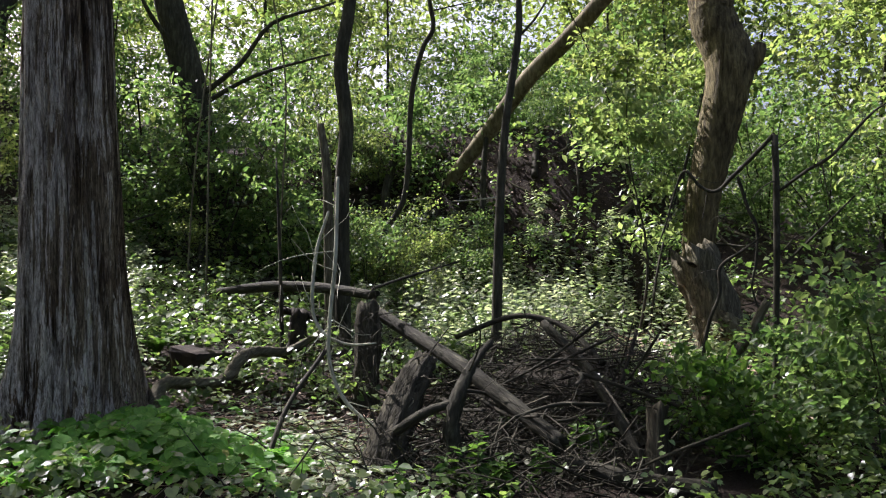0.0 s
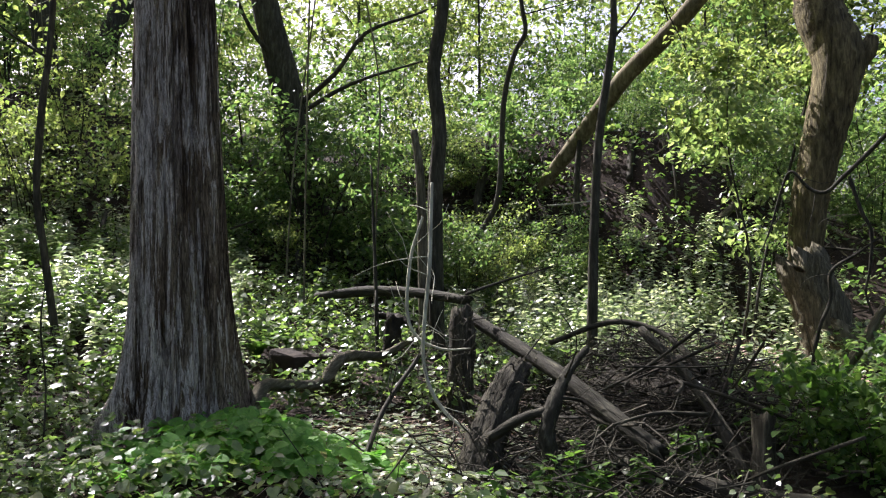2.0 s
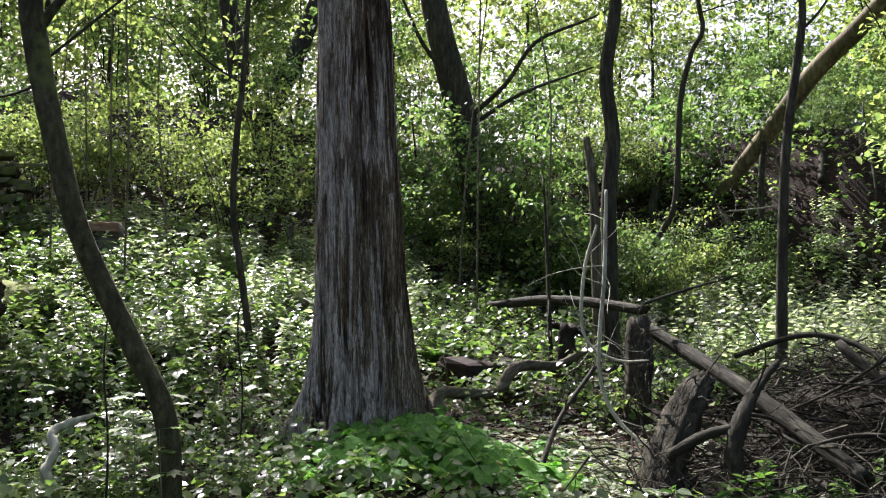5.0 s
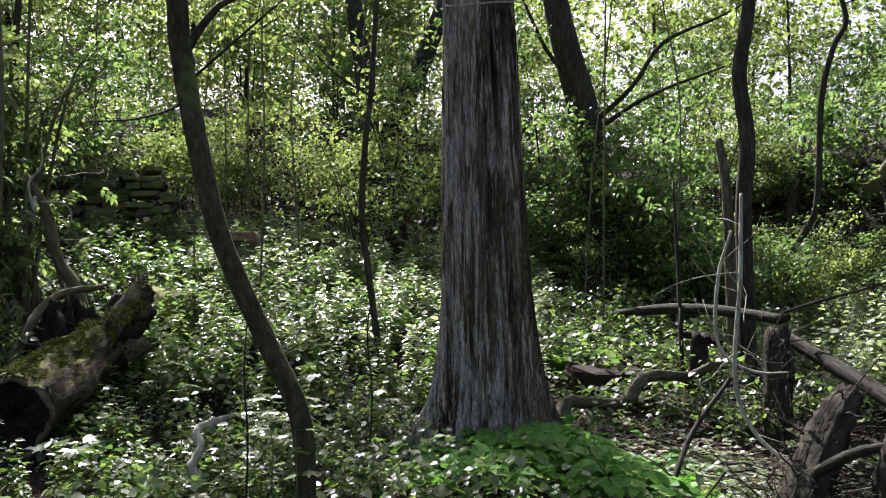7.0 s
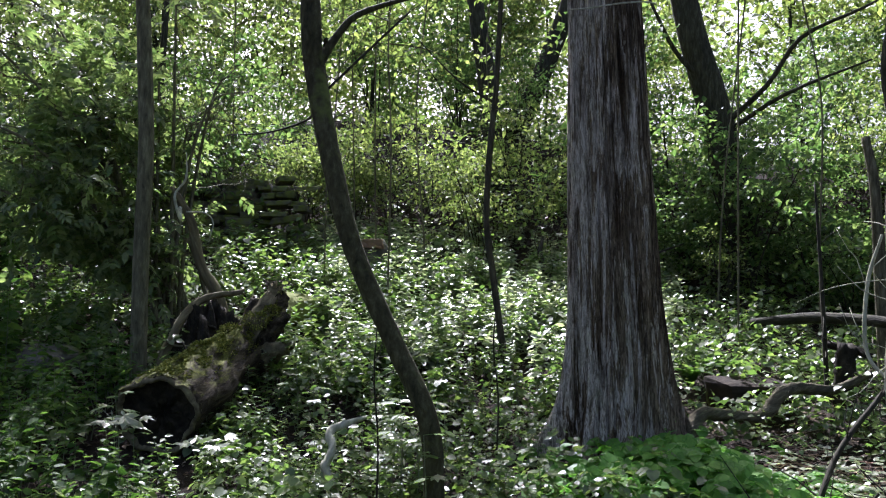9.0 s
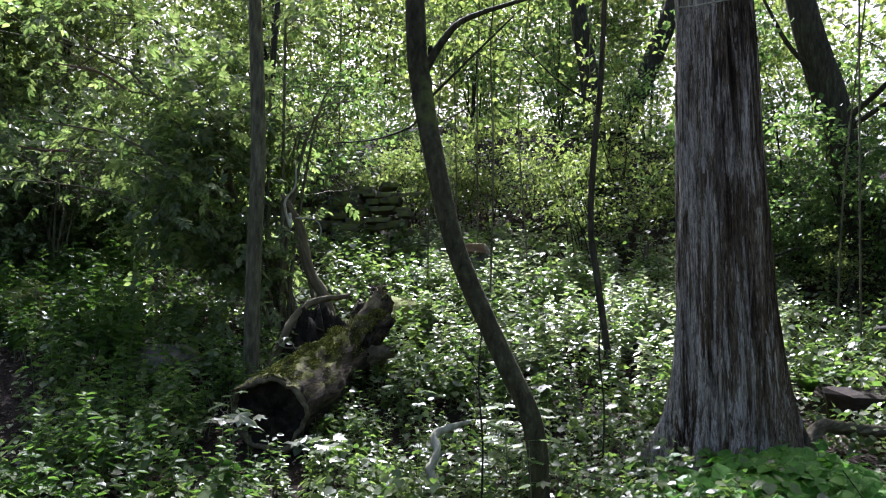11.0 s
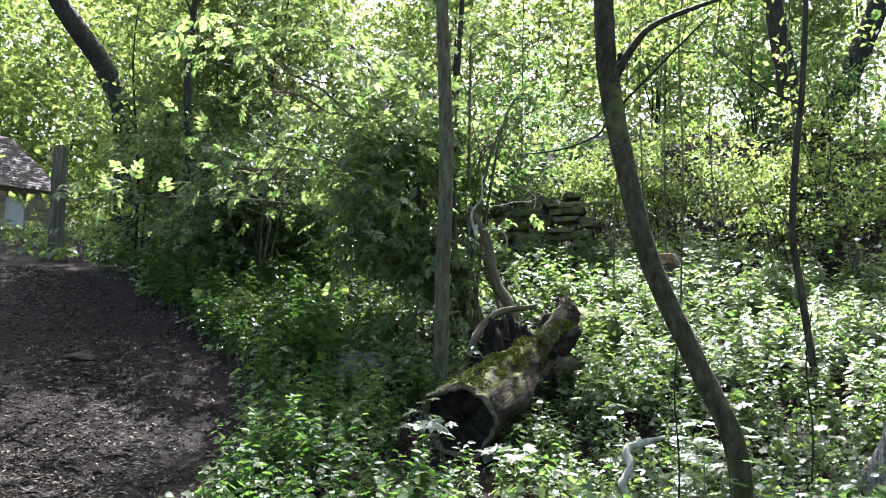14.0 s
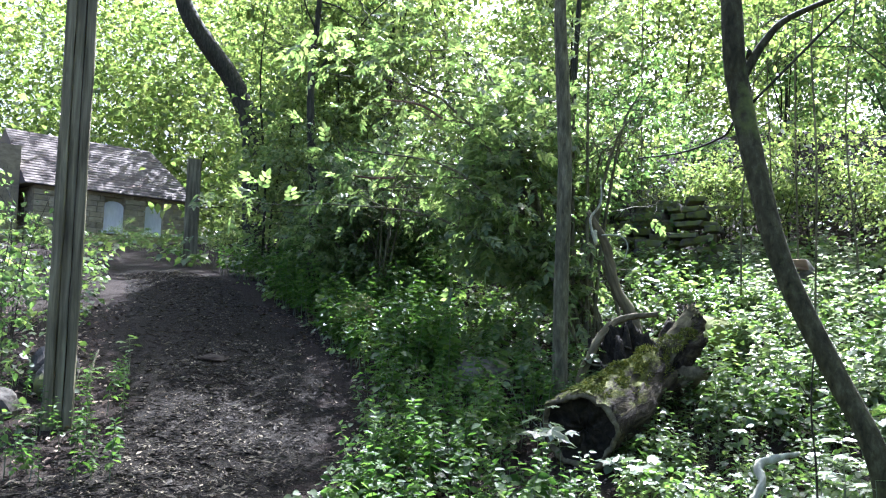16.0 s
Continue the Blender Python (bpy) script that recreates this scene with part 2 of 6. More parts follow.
WOOD_POST = bark_material("weathered_timber", (0.075, 0.062, 0.046), (0.2, 0.17, 0.128), (0.38, 0.33, 0.25), 30.0, 0.05, 0.006)
TWIG_DARK = bark_material("twig_bark", (0.016, 0.0135, 0.0105), (0.044, 0.038, 0.03), (0.11, 0.097, 0.078), 30.0, 0.3, 0.004)
TWIG_RED = bark_material("reddish_twig", (0.08, 0.045, 0.035), (0.2, 0.12, 0.1), (0.34, 0.22, 0.19), 30.0, 0.3, 0.004)
TRUNK_WOOD = weathered_trunk_material()
STONE = stone_material("weathered_stone", (0.035, 0.033, 0.027), (0.18, 0.17, 0.14), 0.45)
STONE_TAN = stone_material("tan_stone", (0.16, 0.1, 0.065), (0.34, 0.24, 0.17), 0.1)
STONE_DARK = stone_material("dark_stone", (0.012, 0.009, 0.006), (0.05, 0.039, 0.026), 0.2)
STONE_MOSSY = stone_material("mossy_stone", (0.02, 0.017, 0.013), (0.07, 0.06, 0.045), 1.1)
SOIL = soil_material("forest_soil", (0.015, 0.0105, 0.0068), (0.036, 0.027, 0.018), (0.09, 0.071, 0.048))
PATH_SOIL = soil_material("path_soil", (0.0085, 0.0065, 0.0032), (0.02, 0.0165, 0.009), (0.052, 0.044, 0.026))
LITTER = chip_material("dry_leaf_litter", [(0.0, (0.05, 0.033, 0.02)), (0.5, (0.17, 0.12, 0.075)), (1.0, (0.4, 0.32, 0.22))])
CHIPS = chip_material("wood_chips", [(0.0, (0.015, 0.0115, 0.0055)), (0.6, (0.048, 0.04, 0.022)), (1.0, (0.26, 0.225, 0.14))])
STRAW = chip_material("dry_stalk", [(0.0, (0.2, 0.11, 0.08)), (0.5, (0.42, 0.29, 0.22)), (1.0, (0.6, 0.48, 0.38))])
MOSS = chip_material("moss", [(0.0, (0.07, 0.095, 0.015)), (0.5, (0.17, 0.19, 0.03)), (1.0, (0.28, 0.28, 0.05))], 0.9)


# ---- mesh helpers ----
def unit(v):
    return v / np.maximum(np.linalg.norm(v, axis=-1, keepdims=True), 1e-9)


class Geo:
    """Gathers four-sided faces and makes one mesh of them."""

    def __init__(self):
        self.v, self.f, self.n = [], [], 0

    def add(self, verts, faces):
        self.v.append(np.asarray(verts, dtype=np.float64).reshape(-1, 3))
        self.f.append(np.asarray(faces, dtype=np.int64).reshape(-1, 4) + self.n)
        self.n += len(self.v[-1])

    def tube(self, points, radii, seg=8, lump=0.0, rng=None, steps=None, jag=0.0):
        p, r = smooth_line(points, radii, steps or max(4, 4 * (len(points) - 1)))
        d = unit(np.gradient(p, axis=0))
        ref = np.where(np.abs(d[:, 2:3]) > 0.9, np.array([[1.0, 0, 0]]), np.array([[0, 0, 1.0]]))
        a = unit(np.cross(d, ref))
        for i in range(1, len(a)):
            w = a[i - 1] - d[i] * (a[i - 1] @ d[i])
            a[i] = w / max(np.linalg.norm(w), 1e-9)
        b = np.cross(d, a)
        ang = np.arange(seg) * 2 * np.pi / seg
        rr = np.repeat(r[:, None], seg, 1)
        if lump and rng is not None:
            rr = rr * (1 + lump * (rng.random((1, seg)) - 0.5) + lump * (rng.random((len(p), seg)) - 0.5))
        rings = p[:, None] + rr[..., None] * (np.cos(ang)[None, :, None] * a[:, None] + np.sin(ang)[None, :, None] * b[:, None])
        k = len(p)
        if jag:
            rings[-1] += d[-1] * rng.uniform(-1.0, 0.6, (seg, 1)) * jag
            rings[-2] += d[-2] * rng.uniform(-0.5, 0.1, (seg, 1)) * jag
            p[-1] -= d[-1] * jag
        verts = np.concatenate([rings.reshape(-1, 3), np.repeat(p[[0, -1]], seg, 0)])
        i, j = np.meshgrid(np.arange(k - 1), np.arange(seg), indexing="ij")
        q = np.stack([i * seg + j, i * seg + (j + 1) % seg, (i + 1) * seg + (j + 1) % seg, (i + 1) * seg + j], -1).reshape(-1, 4)
        s = np.arange(seg)
        e = (k - 1) * seg
        low = np.stack([(s + 1) % seg, s, k * seg + s, k * seg + (s + 1) % seg], -1)
        high = np.stack([e + s, e + (s + 1) % seg, (k + 1) * seg + (s + 1) % seg, (k + 1) * seg + s], -1)
        self.add(verts, np.concatenate([q, low, high]))

    def leaves(self, base, along, up, length, width, fold=0.12, droop=0.1):
        n = len(base)
        along = unit(along)
        side = unit(np.cross(along, up))
        up = np.cross(side, along)
        shape = np.array([(0, 0, 0), (0.28, 0.5, fold), (0.66, 0.4, fold * 0.6), (1, 0, -droop), (0.66, -0.4, fold * 0.6), (0.28, -0.5, fold)])
        L, W = np.asarray(length).reshape(-1, 1, 1) * np.ones((n, 1, 1)), np.asarray(width).reshape(-1, 1, 1) * np.ones((n, 1, 1))
        v = base[:, None] + L * shape[None, :, 0:1] * along[:, None] + W * shape[None, :, 1:2] * side[:, None] + L * shape[None, :, 2:3] * up[:, None]
        o = np.arange(n)[:, None, None] * 6
        self.add(v, (o + np.array([[0, 1, 2, 3], [0, 3, 4, 5]])[None]).reshape(-1, 4))

    def lobed_leaves(self, base, along, up, size):
        n = len(base)
        along = unit(along)
        side = unit(np.cross(along, up))
        up = np.cross(side, along)
        shape = [(0, 0, 0)]
        for k in range(11):
            a = (k - 5) / 5 * 1.9
            r = (1.0 - 0.09 * abs(k - 5)) if k % 2 else 0.5
            shape.append((0.25 + 0.75 * r * math.cos(a), 0.85 * r * math.sin(a), 0.05 if k % 2 == 0 else -0.04))
        shape = np.array(shape)
        L = np.asarray(size).reshape(-1, 1, 1)
        v = base[:, None] + L * (shape[None, :, 0:1] * along[:, None] + shape[None, :, 1:2] * side[:, None] + shape[None, :, 2:3] * up[:, None])
        o = np.arange(n)[:, None, None] * 12
        self.add(v, (o + np.array([[0, k, k + 1, k + 2] for k in (1, 3, 5, 7, 9)])[None]).reshape(-1, 4))

    def round_leaves(self, base, along, up, length, width):
        """Heart-shaped leaves, slightly cupped."""
        n = len(base)
        along = unit(along)
        side = unit(np.cross(along, up))
        up = np.cross(side, along)
        shape = np.array([(0.05, 0, 0), (-0.07, 0.24, 0.05), (0.2, 0.5, 0.1), (0.62, 0.4, 0.05), (1, 0, -0.1), (0.62, -0.4, 0.05), (0.2, -0.5, 0.1), (-0.07, -0.24, 0.05)])
        L, W = np.asarray(length).reshape(-1, 1, 1), np.asarray(width).reshape(-1, 1, 1)
        v = base[:, None] + L * shape[None, :, 0:1] * along[:, None] + W * shape[None, :, 1:2] * side[:, None] + L * shape[None, :, 2:3] * up[:, None]
        o = np.arange(n)[:, None, None] * 8
        self.add(v, (o + np.array([[0, 1, 2, 3], [0, 3, 4, 5], [0, 5, 6, 7]])[None]).reshape(-1, 4))

    def compound_leaves(self, rng, base, along, up, length):
        """Leaves of three pairs of pointed leaflets and one at the tip."""
        along = unit(along)
        side = unit(np.cross(along, up))
        up = np.cross(side, along)
        L = np.asarray(length).reshape(-1, 1)
        n = len(base)
        for f, turn in ((0.3, 1), (0.3, -1), (0.56, 1), (0.56, -1), (0.8, 1), (0.8, -1), (0.86, 0)):
            p = base + along * L * f - up * L * 0.16 * f * f
            way = along * (0.6 if turn else 1.0) + side * turn - up * rng.uniform(0.1, 0.5, (n, 1))
            size = L[:, 0] * rng.uniform(0.38, 0.5, n) * (1.15 if turn == 0 else 1.0)
            self.leaves(p, way, up + rng.normal(0, 0.18, (n, 3)), size, size * 0.5, 0.06, 0.12)

    def small_leaves(self, base, along, up, length, width, fold=0.12):
        n = len(base)
        along = unit(along)
        side = unit(np.cross(along, up))
        up = np.cross(side, along)
        shape = np.array([(0, 0, 0), (0.45, 0.5, fold), (1, 0, -0.1), (0.45, -0.5, fold)])
        L, W = np.asarray(length).reshape(-1, 1, 1), np.asarray(width).reshape(-1, 1, 1)
        v = base[:, None] + L * shape[None, :, 0:1] * along[:, None] + W * shape[None, :, 1:2] * side[:, None] + L * shape[None, :, 2:3] * up[:, None]
        self.add(v, np.arange(4 * n).reshape(-1, 4))

    def box(self, size, m=None, jitter=0.0, rng=None):
        c = np.array([(x, y, z) for z in (-0.5, 0.5) for x, y in ((-0.5, -0.5), (0.5, -0.5), (0.5, 0.5), (-0.5, 0.5))]) * np.array(size)
        if jitter:
            c = c + (rng.random(c.shape) - 0.5) * jitter
        if m is not None:
            mm = np.array(m)
            c = c @ mm[:3, :3].T + mm[:3, 3]
        self.add(c, [(3, 2, 1, 0), (4, 5, 6, 7), (0, 1, 5, 4), (1, 2, 6, 5), (2, 3, 7, 6), (3, 0, 4, 7)])

    def mesh(self, name, mat, smooth=True, offset=(0, 0, 0), turn=None):
        v = np.concatenate(self.v) - np.array(offset)
        if turn is not None:
            v = v @ np.array(turn)
        f = np.concatenate(self.f)
        me = bpy.data.meshes.new(name)
        me.vertices.add(len(v))
        me.vertices.foreach_set("co", v.astype(np.float32).ravel())
        me.loops.add(f.size)
        me.loops.foreach_set("vertex_index", f.astype(np.int32).ravel())
        me.polygons.add(len(f))
        me.polygons.foreach_set("loop_start", np.arange(0, f.size, 4, dtype=np.int32))
        me.polygons.foreach_set("use_smooth", np.full(len(f), smooth))
        me.update(calc_edges=True)
        me.validate()
        me.materials.append(mat)
        return me


def twig_tube(g, pts, r0, r1):
    """A three-sided twig through the given points, open at both ends."""
    p = np.array(pts)
    d = unit(np.gradient(p, axis=0))
    a = unit(np.cross(d, np.array([0.31, 0.52, 0.79])))
    b = np.cross(d, a)
    r = np.linspace(r0, r1, len(p))[:, None, None]
    ang = np.arange(3) * 2.0944
    ring = p[:, None] + r * (np.cos(ang)[None, :, None] * a[:, None] + np.sin(ang)[None, :, None] * b[:, None])
    i, j = np.meshgrid(np.arange(len(p) - 1), np.arange(3), indexing="ij")
    g.add(ring, np.stack([i * 3 + j, i * 3 + (j + 1) % 3, (i + 1) * 3 + (j + 1) % 3, (i + 1) * 3 + j], -1))


def smooth_line(points, radii, steps):
    """A smooth curve through the given points, with its thickness."""
    p, r = np.array(points, dtype=float), np.array(radii, dtype=float)
    if len(p) == 2:
        s = np.linspace(0, 1, steps + 1)[:, None]
        return p[0] + (p[1] - p[0]) * s, r[0] + (r[1] - r[0]) * s[:, 0]
    q = np.concatenate([[2 * p[0] - p[1]], p, [2 * p[-1] - p[-2]]])
    s = np.linspace(0, len(p) - 1, steps + 1)
    i = np.minimum(s.astype(int), len(p) - 2)
    t = (s - i)[:, None]
    a, b, c, d = q[i], q[i + 1], q[i + 2], q[i + 3]
    out = 0.5 * (2 * b + (c - a) * t + (2 * a - 5 * b + 4 * c - d) * t ** 2 + (3 * b - a - 3 * c + d) * t ** 3)
    return out, np.interp(s, np.arange(len(p)), r)


def thing(name, where=(0, 0, 0), label="", category="", group="", kind=""):
    ob = new(name)
    ob.location = where
    return tagged(ob, label, category, group, kind)


def part(name, me, parent, label=""):
    ob = new(name, me)
    ob.parent = parent
    return tagged(ob, label)


def spread(rng, n, r0, r1, a0, a1):
    """Random spots on a ring sector; bearings in degrees, to the left of north."""
    r = np.sqrt(rng.uniform(r0 * r0, r1 * r1, n))
    a = np.radians(rng.uniform(a0, a1, n))
    return -r * np.sin(a), r * np.cos(a) + 0.38


def clumpy(x, y, size, seed):
    """A smooth field from about 0 to 1 that gathers plants in clumps."""
    g = np.random.default_rng(seed)
    out = np.zeros_like(x)
    for k in range(6):
        w = g.uniform(0.6, 1.7) / size * 2 * np.pi
        t = g.uniform(0, 2 * np.pi)
        out = out + np.sin((x * np.cos(t) + y * np.sin(t)) * w + g.uniform(0, 6.3))
    return np.clip(0.5 + out / 6, 0, 1)


# ---- ground ----
TRAIL = np.array([(1.2, -9.0, 2.2), (-0.6, -3.0, 2.0), (-3.2, 1.2, 2.0), (-4.25, 3.6, 1.9), (-5.25, 5.2, 1.95), (-7.3, 6.75, 2.2), (-10.2, 8.75, 1.7), (-12.6, 10.1, 1.4), (-14.6, 10.9, 1.1)])
TRAIL_LINE, TRAIL_WIDE = smooth_line([(x, y, 0) for x, y, w in TRAIL], TRAIL[:, 2], 90)


def height(x, y):
    """The hollow below the hill: level where the walker stands, rising away from there, most steeply under the stone wall."""
    x, y = np.asarray(x, dtype=float), np.asarray(y, dtype=float)
    r = np.hypot(x, y - 0.38)
    az = np.degrees(np.arctan2(-x, y - 0.38))
    near = np.interp(az, [-180, -100, -45, -10, 70, 110, 180], [0, 0.0, 0.025, 0.07, 0.085, 0.03, 0])
    hill = np.interp(az, [-180, -110, -52, -38, -15, 5, 22, 38, 62, 110, 180], [0, 0, 0.10, 0.13, 0.19, 0.28, 0.29, 0.21, 0.19, 0.04, 0])
    far = np.interp(az, [-180, -110, -50, -15, 10, 45, 70, 120, 180], [0, 0, 0.10, 0.18, 0.2, 0.13, 0.1, 0, 0])
    z = near * np.minimum(r, 6) + hill * np.clip(r - 6, 0, 8) + far * np.clip(r - 14, 0, 16) + 0.3 * far * np.clip(r - 30, 0, 60)
    # the bare bank behind the hollow, with the old wall in it
    start = np.interp(az, [-62, -40, -17, 0, 10, 60], [11.2, 10.8, 12.0, 11.8, 12.9, 12.9])
    tall = np.interp(az, [-66, -50, -40, -30, -22, -17, -8, 10, 26, 36], [0, 1.4, 2.8, 2.6, 2.0, 1.6, 1.9, 2.2, 1.8, 0])
    f = np.clip((r - start) / np.interp(az, [-20, -8], [4.0, 7.0]), 0, 1)
    z = z + tall * f * f * (3 - 2 * f)
    return z + 0.03 * np.sin(x * 1.7 + 0.6) * np.sin(y * 1.5) + 0.015 * np.sin(x * 4.1) * np.cos(y * 3.7 + 1)


def trail_gap(x, y):
    """Distance from the trail's edge, below nought on the trail."""
    x, y = np.asarray(x, dtype=float), np.asarray(y, dtype=float)
    best = np.full(x.shape, 1e9)
    for (px, py, _), w in zip(TRAIL_LINE, TRAIL_WIDE):
        best = np.minimum(best, np.hypot(x - px, y - py) - w / 2)
    return best


def build_ground():
    rings = np.concatenate([[0.004], np.arange(0.22, 20, 0.22), np.geomspace(20, 400, 40)])
    turn = np.linspace(0, 2 * np.pi, 241)[:-1]
    R, A = np.meshgrid(rings, turn, indexing="ij")
    x, y = -R * np.sin(A), R * np.cos(A) + 0.38
    z = height(x, y)
    n = len(turn)
    i, j = np.meshgrid(np.arange(len(rings) - 1), np.arange(n), indexing="ij")
    q = np.stack([i * n + j, (i + 1) * n + j, (i + 1) * n + (j + 1) % n, i * n + (j + 1) % n], -1)
    g = Geo()
    g.add(np.stack([x, y, z], -1), q[..., ::-1])
    ob = new("ground", g.mesh("ground", SOIL))
    return tagged(ob, "dark brown forest soil under leaf litter and herbs", "ground", kind="structure")


def build_trail():
    rng = np.random.default_rng(5)
    d = unit(np.gradient(TRAIL_LINE, axis=0))
    nrm = np.stack([-d[:, 1], d[:, 0]], -1)
    k = 14
    across = np.linspace(-1, 1, k + 1)
    w = TRAIL_WIDE[:, None] / 2 * (1 + 0.12 * rng.standard_normal((len(TRAIL_LINE), 1)))
    xy = TRAIL_LINE[:, None, :2] + nrm[:, None] * (across[None, :, None] * w[..., None])
    z = height(xy[..., 0], xy[..., 1]) + 0.03 - 0.05 * np.abs(across[None]) ** 6
    i, j = np.meshgrid(np.arange(len(TRAIL_LINE) - 1), np.arange(k), indexing="ij")
    q = np.stack([i * (k + 1) + j, i * (k + 1) + j + 1, (i + 1) * (k + 1) + j + 1, (i + 1) * (k + 1) + j], -1)
    g = Geo()
    g.add(np.concatenate([xy, z[..., None]], -1), q[..., ::-1])
    ob = tagged(new("path", g.mesh("path", PATH_SOIL)), "trodden brown footpath of soil and wood chips", "path", kind="structure")
    # loose chips
    n = 36000
    s = rng.integers(24, len(TRAIL_LINE) - 12, n)
    t = np.clip(rng.normal(0, 0.55, n), -1.15, 1.15)
    p = TRAIL_LINE[s, :2] + d[s, :2] * rng.uniform(-0.3, 0.3, (n, 1)) + nrm[s] * (t * TRAIL_WIDE[s] / 2)[:, None]
    pz = height(p[:, 0], p[:, 1]) + 0.032 + rng.uniform(0, 0.012, n) - 0.04 * np.abs(t) ** 5
    a = rng.uniform(0, 6.3, n)
    chips = Geo()
    size = rng.gamma(2.2, 0.012, n) + 0.01
    chips.small_leaves(np.column_stack([p, pz]), np.column_stack([np.cos(a), np.sin(a), rng.normal(0, 0.2, n)]), np.column_stack([rng.normal(0, 0.35, (n, 2)), np.ones(n)]), size, size * rng.uniform(0.12, 0.45, n), 0.03)
    tagged(new("wood_chips", chips.mesh("wood_chips", CHIPS, False)), "loose brown wood chips strewn over the footpath", "wood chips", kind="stuff")
    return ob


def build_litter():
    rng = np.random.default_rng(6)
    x, y = (np.concatenate(v) for v in zip(spread(rng, 28000, 3.5, 12, -62, 66), (rng.normal(6.9, 0.8, 6500), rng.normal(7.5, 0.8, 6500)), spread(rng, 9000, 11, 15, -52, 16), spread(rng, 5000, 0.3, 3.5, 0, 360), spread(rng, 6000, 3.5, 9, 66, 298)))
    keep = (trail_gap(x, y) > -0.1) & (np.hypot((x - 4.1) / 1.5, (y - 4.8) / 1.6) > 1)
    x, y = x[keep], y[keep]
    n = len(x)
    a = rng.uniform(0, 6.3, n)
    g = Geo()
    size = rng.uniform(0.025, 0.075, n)
    g.small_leaves(np.column_stack([x, y, height(x, y) + rng.uniform(0.005, 0.03, n)]), np.column_stack([np.cos(a), np.sin(a), rng.normal(0, 0.25, n)]), np.column_stack([rng.normal(0, 0.4, (n, 2)), np.ones(n)]), size, size * rng.uniform(0.15, 0.7, n), 0.1)
    tagged(new("leaf_litter", g.mesh("leaf_litter", LITTER)), "dry brown leaf litter lying on the soil", "leaf litter", kind="stuff")


build_ground()
build_trail()
build_litter()


# ---- trees ----
def bough(g, tips, rng, start, way, length, radius, depth):
    """A limb with its twigs; the ends of the last twigs are kept for leaves."""
    k = 4
    pts, d = [np.array(start)], np.array(way, dtype=float)
    for _ in range(k):
        d = unit(d + rng.normal(0, 0.16, 3) + np.array([0, 0, 0.06]))
        pts.append(pts[-1] + d * length / k)
    if radius > 0.02:
        g.tube(pts, np.linspace(radius, radius * 0.35, k + 1), 5, steps=k)
    else:
        twig_tube(g, pts, radius, radius * 0.35)
    if depth == 0:
        tips += [(pts[i], pts[i] - pts[i - 1]) for i in range(1, k + 1)]
        return
    for i in range(rng.integers(4, 6)):
        at = rng.uniform(0.25, 1.0) * k
        j = min(int(at), k - 1)
        p = pts[j] + (pts[j + 1] - pts[j]) * (at - j)
        side = unit(unit(pts[j + 1] - pts[j]) * 0.6 + unit(rng.normal(0, 1, 3)) * np.array([1, 1, 0.55]))
        bough(g, tips, rng, p, side, length * rng.uniform(0.4, 0.65), radius * 0.45, depth - 1)


def leafy(rng, tips, count, size, scatter, broad=0.6, fine=True, lobed=0.0):
    g = Geo()
    base = np.array([t[0] for t in tips])
    way = np.array([t[1] for t in tips])
    share = rng.exponential(1.0, len(base)) ** 1.3
    pick = rng.choice(len(base), count, p=share / share.sum())
    tilt = rng.normal(0, 0.25, (len(base), 2))[pick]
    p = base[pick] + rng.normal(0, 1, (count, 3)) * np.array([scatter * 1.15, scatter * 1.15, scatter * 0.22])
    p[:, 2] -= ((p - base[pick])[:, :2] * tilt).sum(1)
    out = unit(way[pick]) + rng.normal(0, 0.75, (count, 3))
    out[:, 2] -= 0.55
    up = np.column_stack([tilt + rng.normal(0, 0.55, (count, 2)), np.ones(count)])
    L = size * rng.uniform(0.6, 1.25, count)
    if lobed:
        k = int(count * lobed)
        up[:, :2] *= 0.6
        g.lobed_leaves(p[:k], out[:k], up[:k], L[:k] * 0.8)
        p, out, up, L, count = p[k:], out[k:], up[k:], L[k:], count - k
    (g.leaves if fine else g.small_leaves)(p, out, up, L, L * broad * rng.uniform(0.8, 1.2, count))
    return g


def make_tree(name, line, radii, label, bark, leaf, seed, crown=None, group="", seg=14, lump=0.06, limbs=(), category="tree"):
    """A tree with its trunk along the line; crown: (lowest bough, boughs, their length, leaves, leaf size)."""
    rng = np.random.default_rng(seed)
    base = np.array(line[0], dtype=float)
    ob = thing(name, tuple(base), label, category, group)
    g = Geo()
    g.tube(line, radii, seg, lump, rng, 10 * (len(line) - 1))
    part("trunk", g.mesh("trunk", bark, offset=base), ob)
    for pts, rr in limbs:
        b = Geo()
        b.tube(pts, rr, 8, 0.05, rng)
        part("limb", b.mesh("limb", bark, offset=base), ob)
    if crown:
        low, count, reach, leaves, size = crown
        p, r = smooth_line(line, radii, 40)
        tips = []
        zs = p[:, 2]
        for i in range(count):
            z = low + (zs[-1] - low) * ((i + rng.random()) / count)
            j = min(int(np.searchsorted(zs, z)), len(p) - 1)
            a = i * 2.4 + rng.uniform(-0.5, 0.5)
            b = Geo()
            frac = (z - low) / max(zs[-1] - low, 0.1)
            bough(b, tips, rng, p[j], (math.cos(a), math.sin(a), rng.uniform(0.15, 0.7)), reach * (1 - 0.45 * frac) * rng.uniform(0.7, 1.1), max(0.012, r[j] * 0.4), 1)
            part("limb", b.mesh("limb", bark, offset=base), ob)
        part("crown", leafy(rng, tips, leaves, size, 0.16 + size, fine=False).mesh("crown", leaf, offset=base), ob)
    return ob


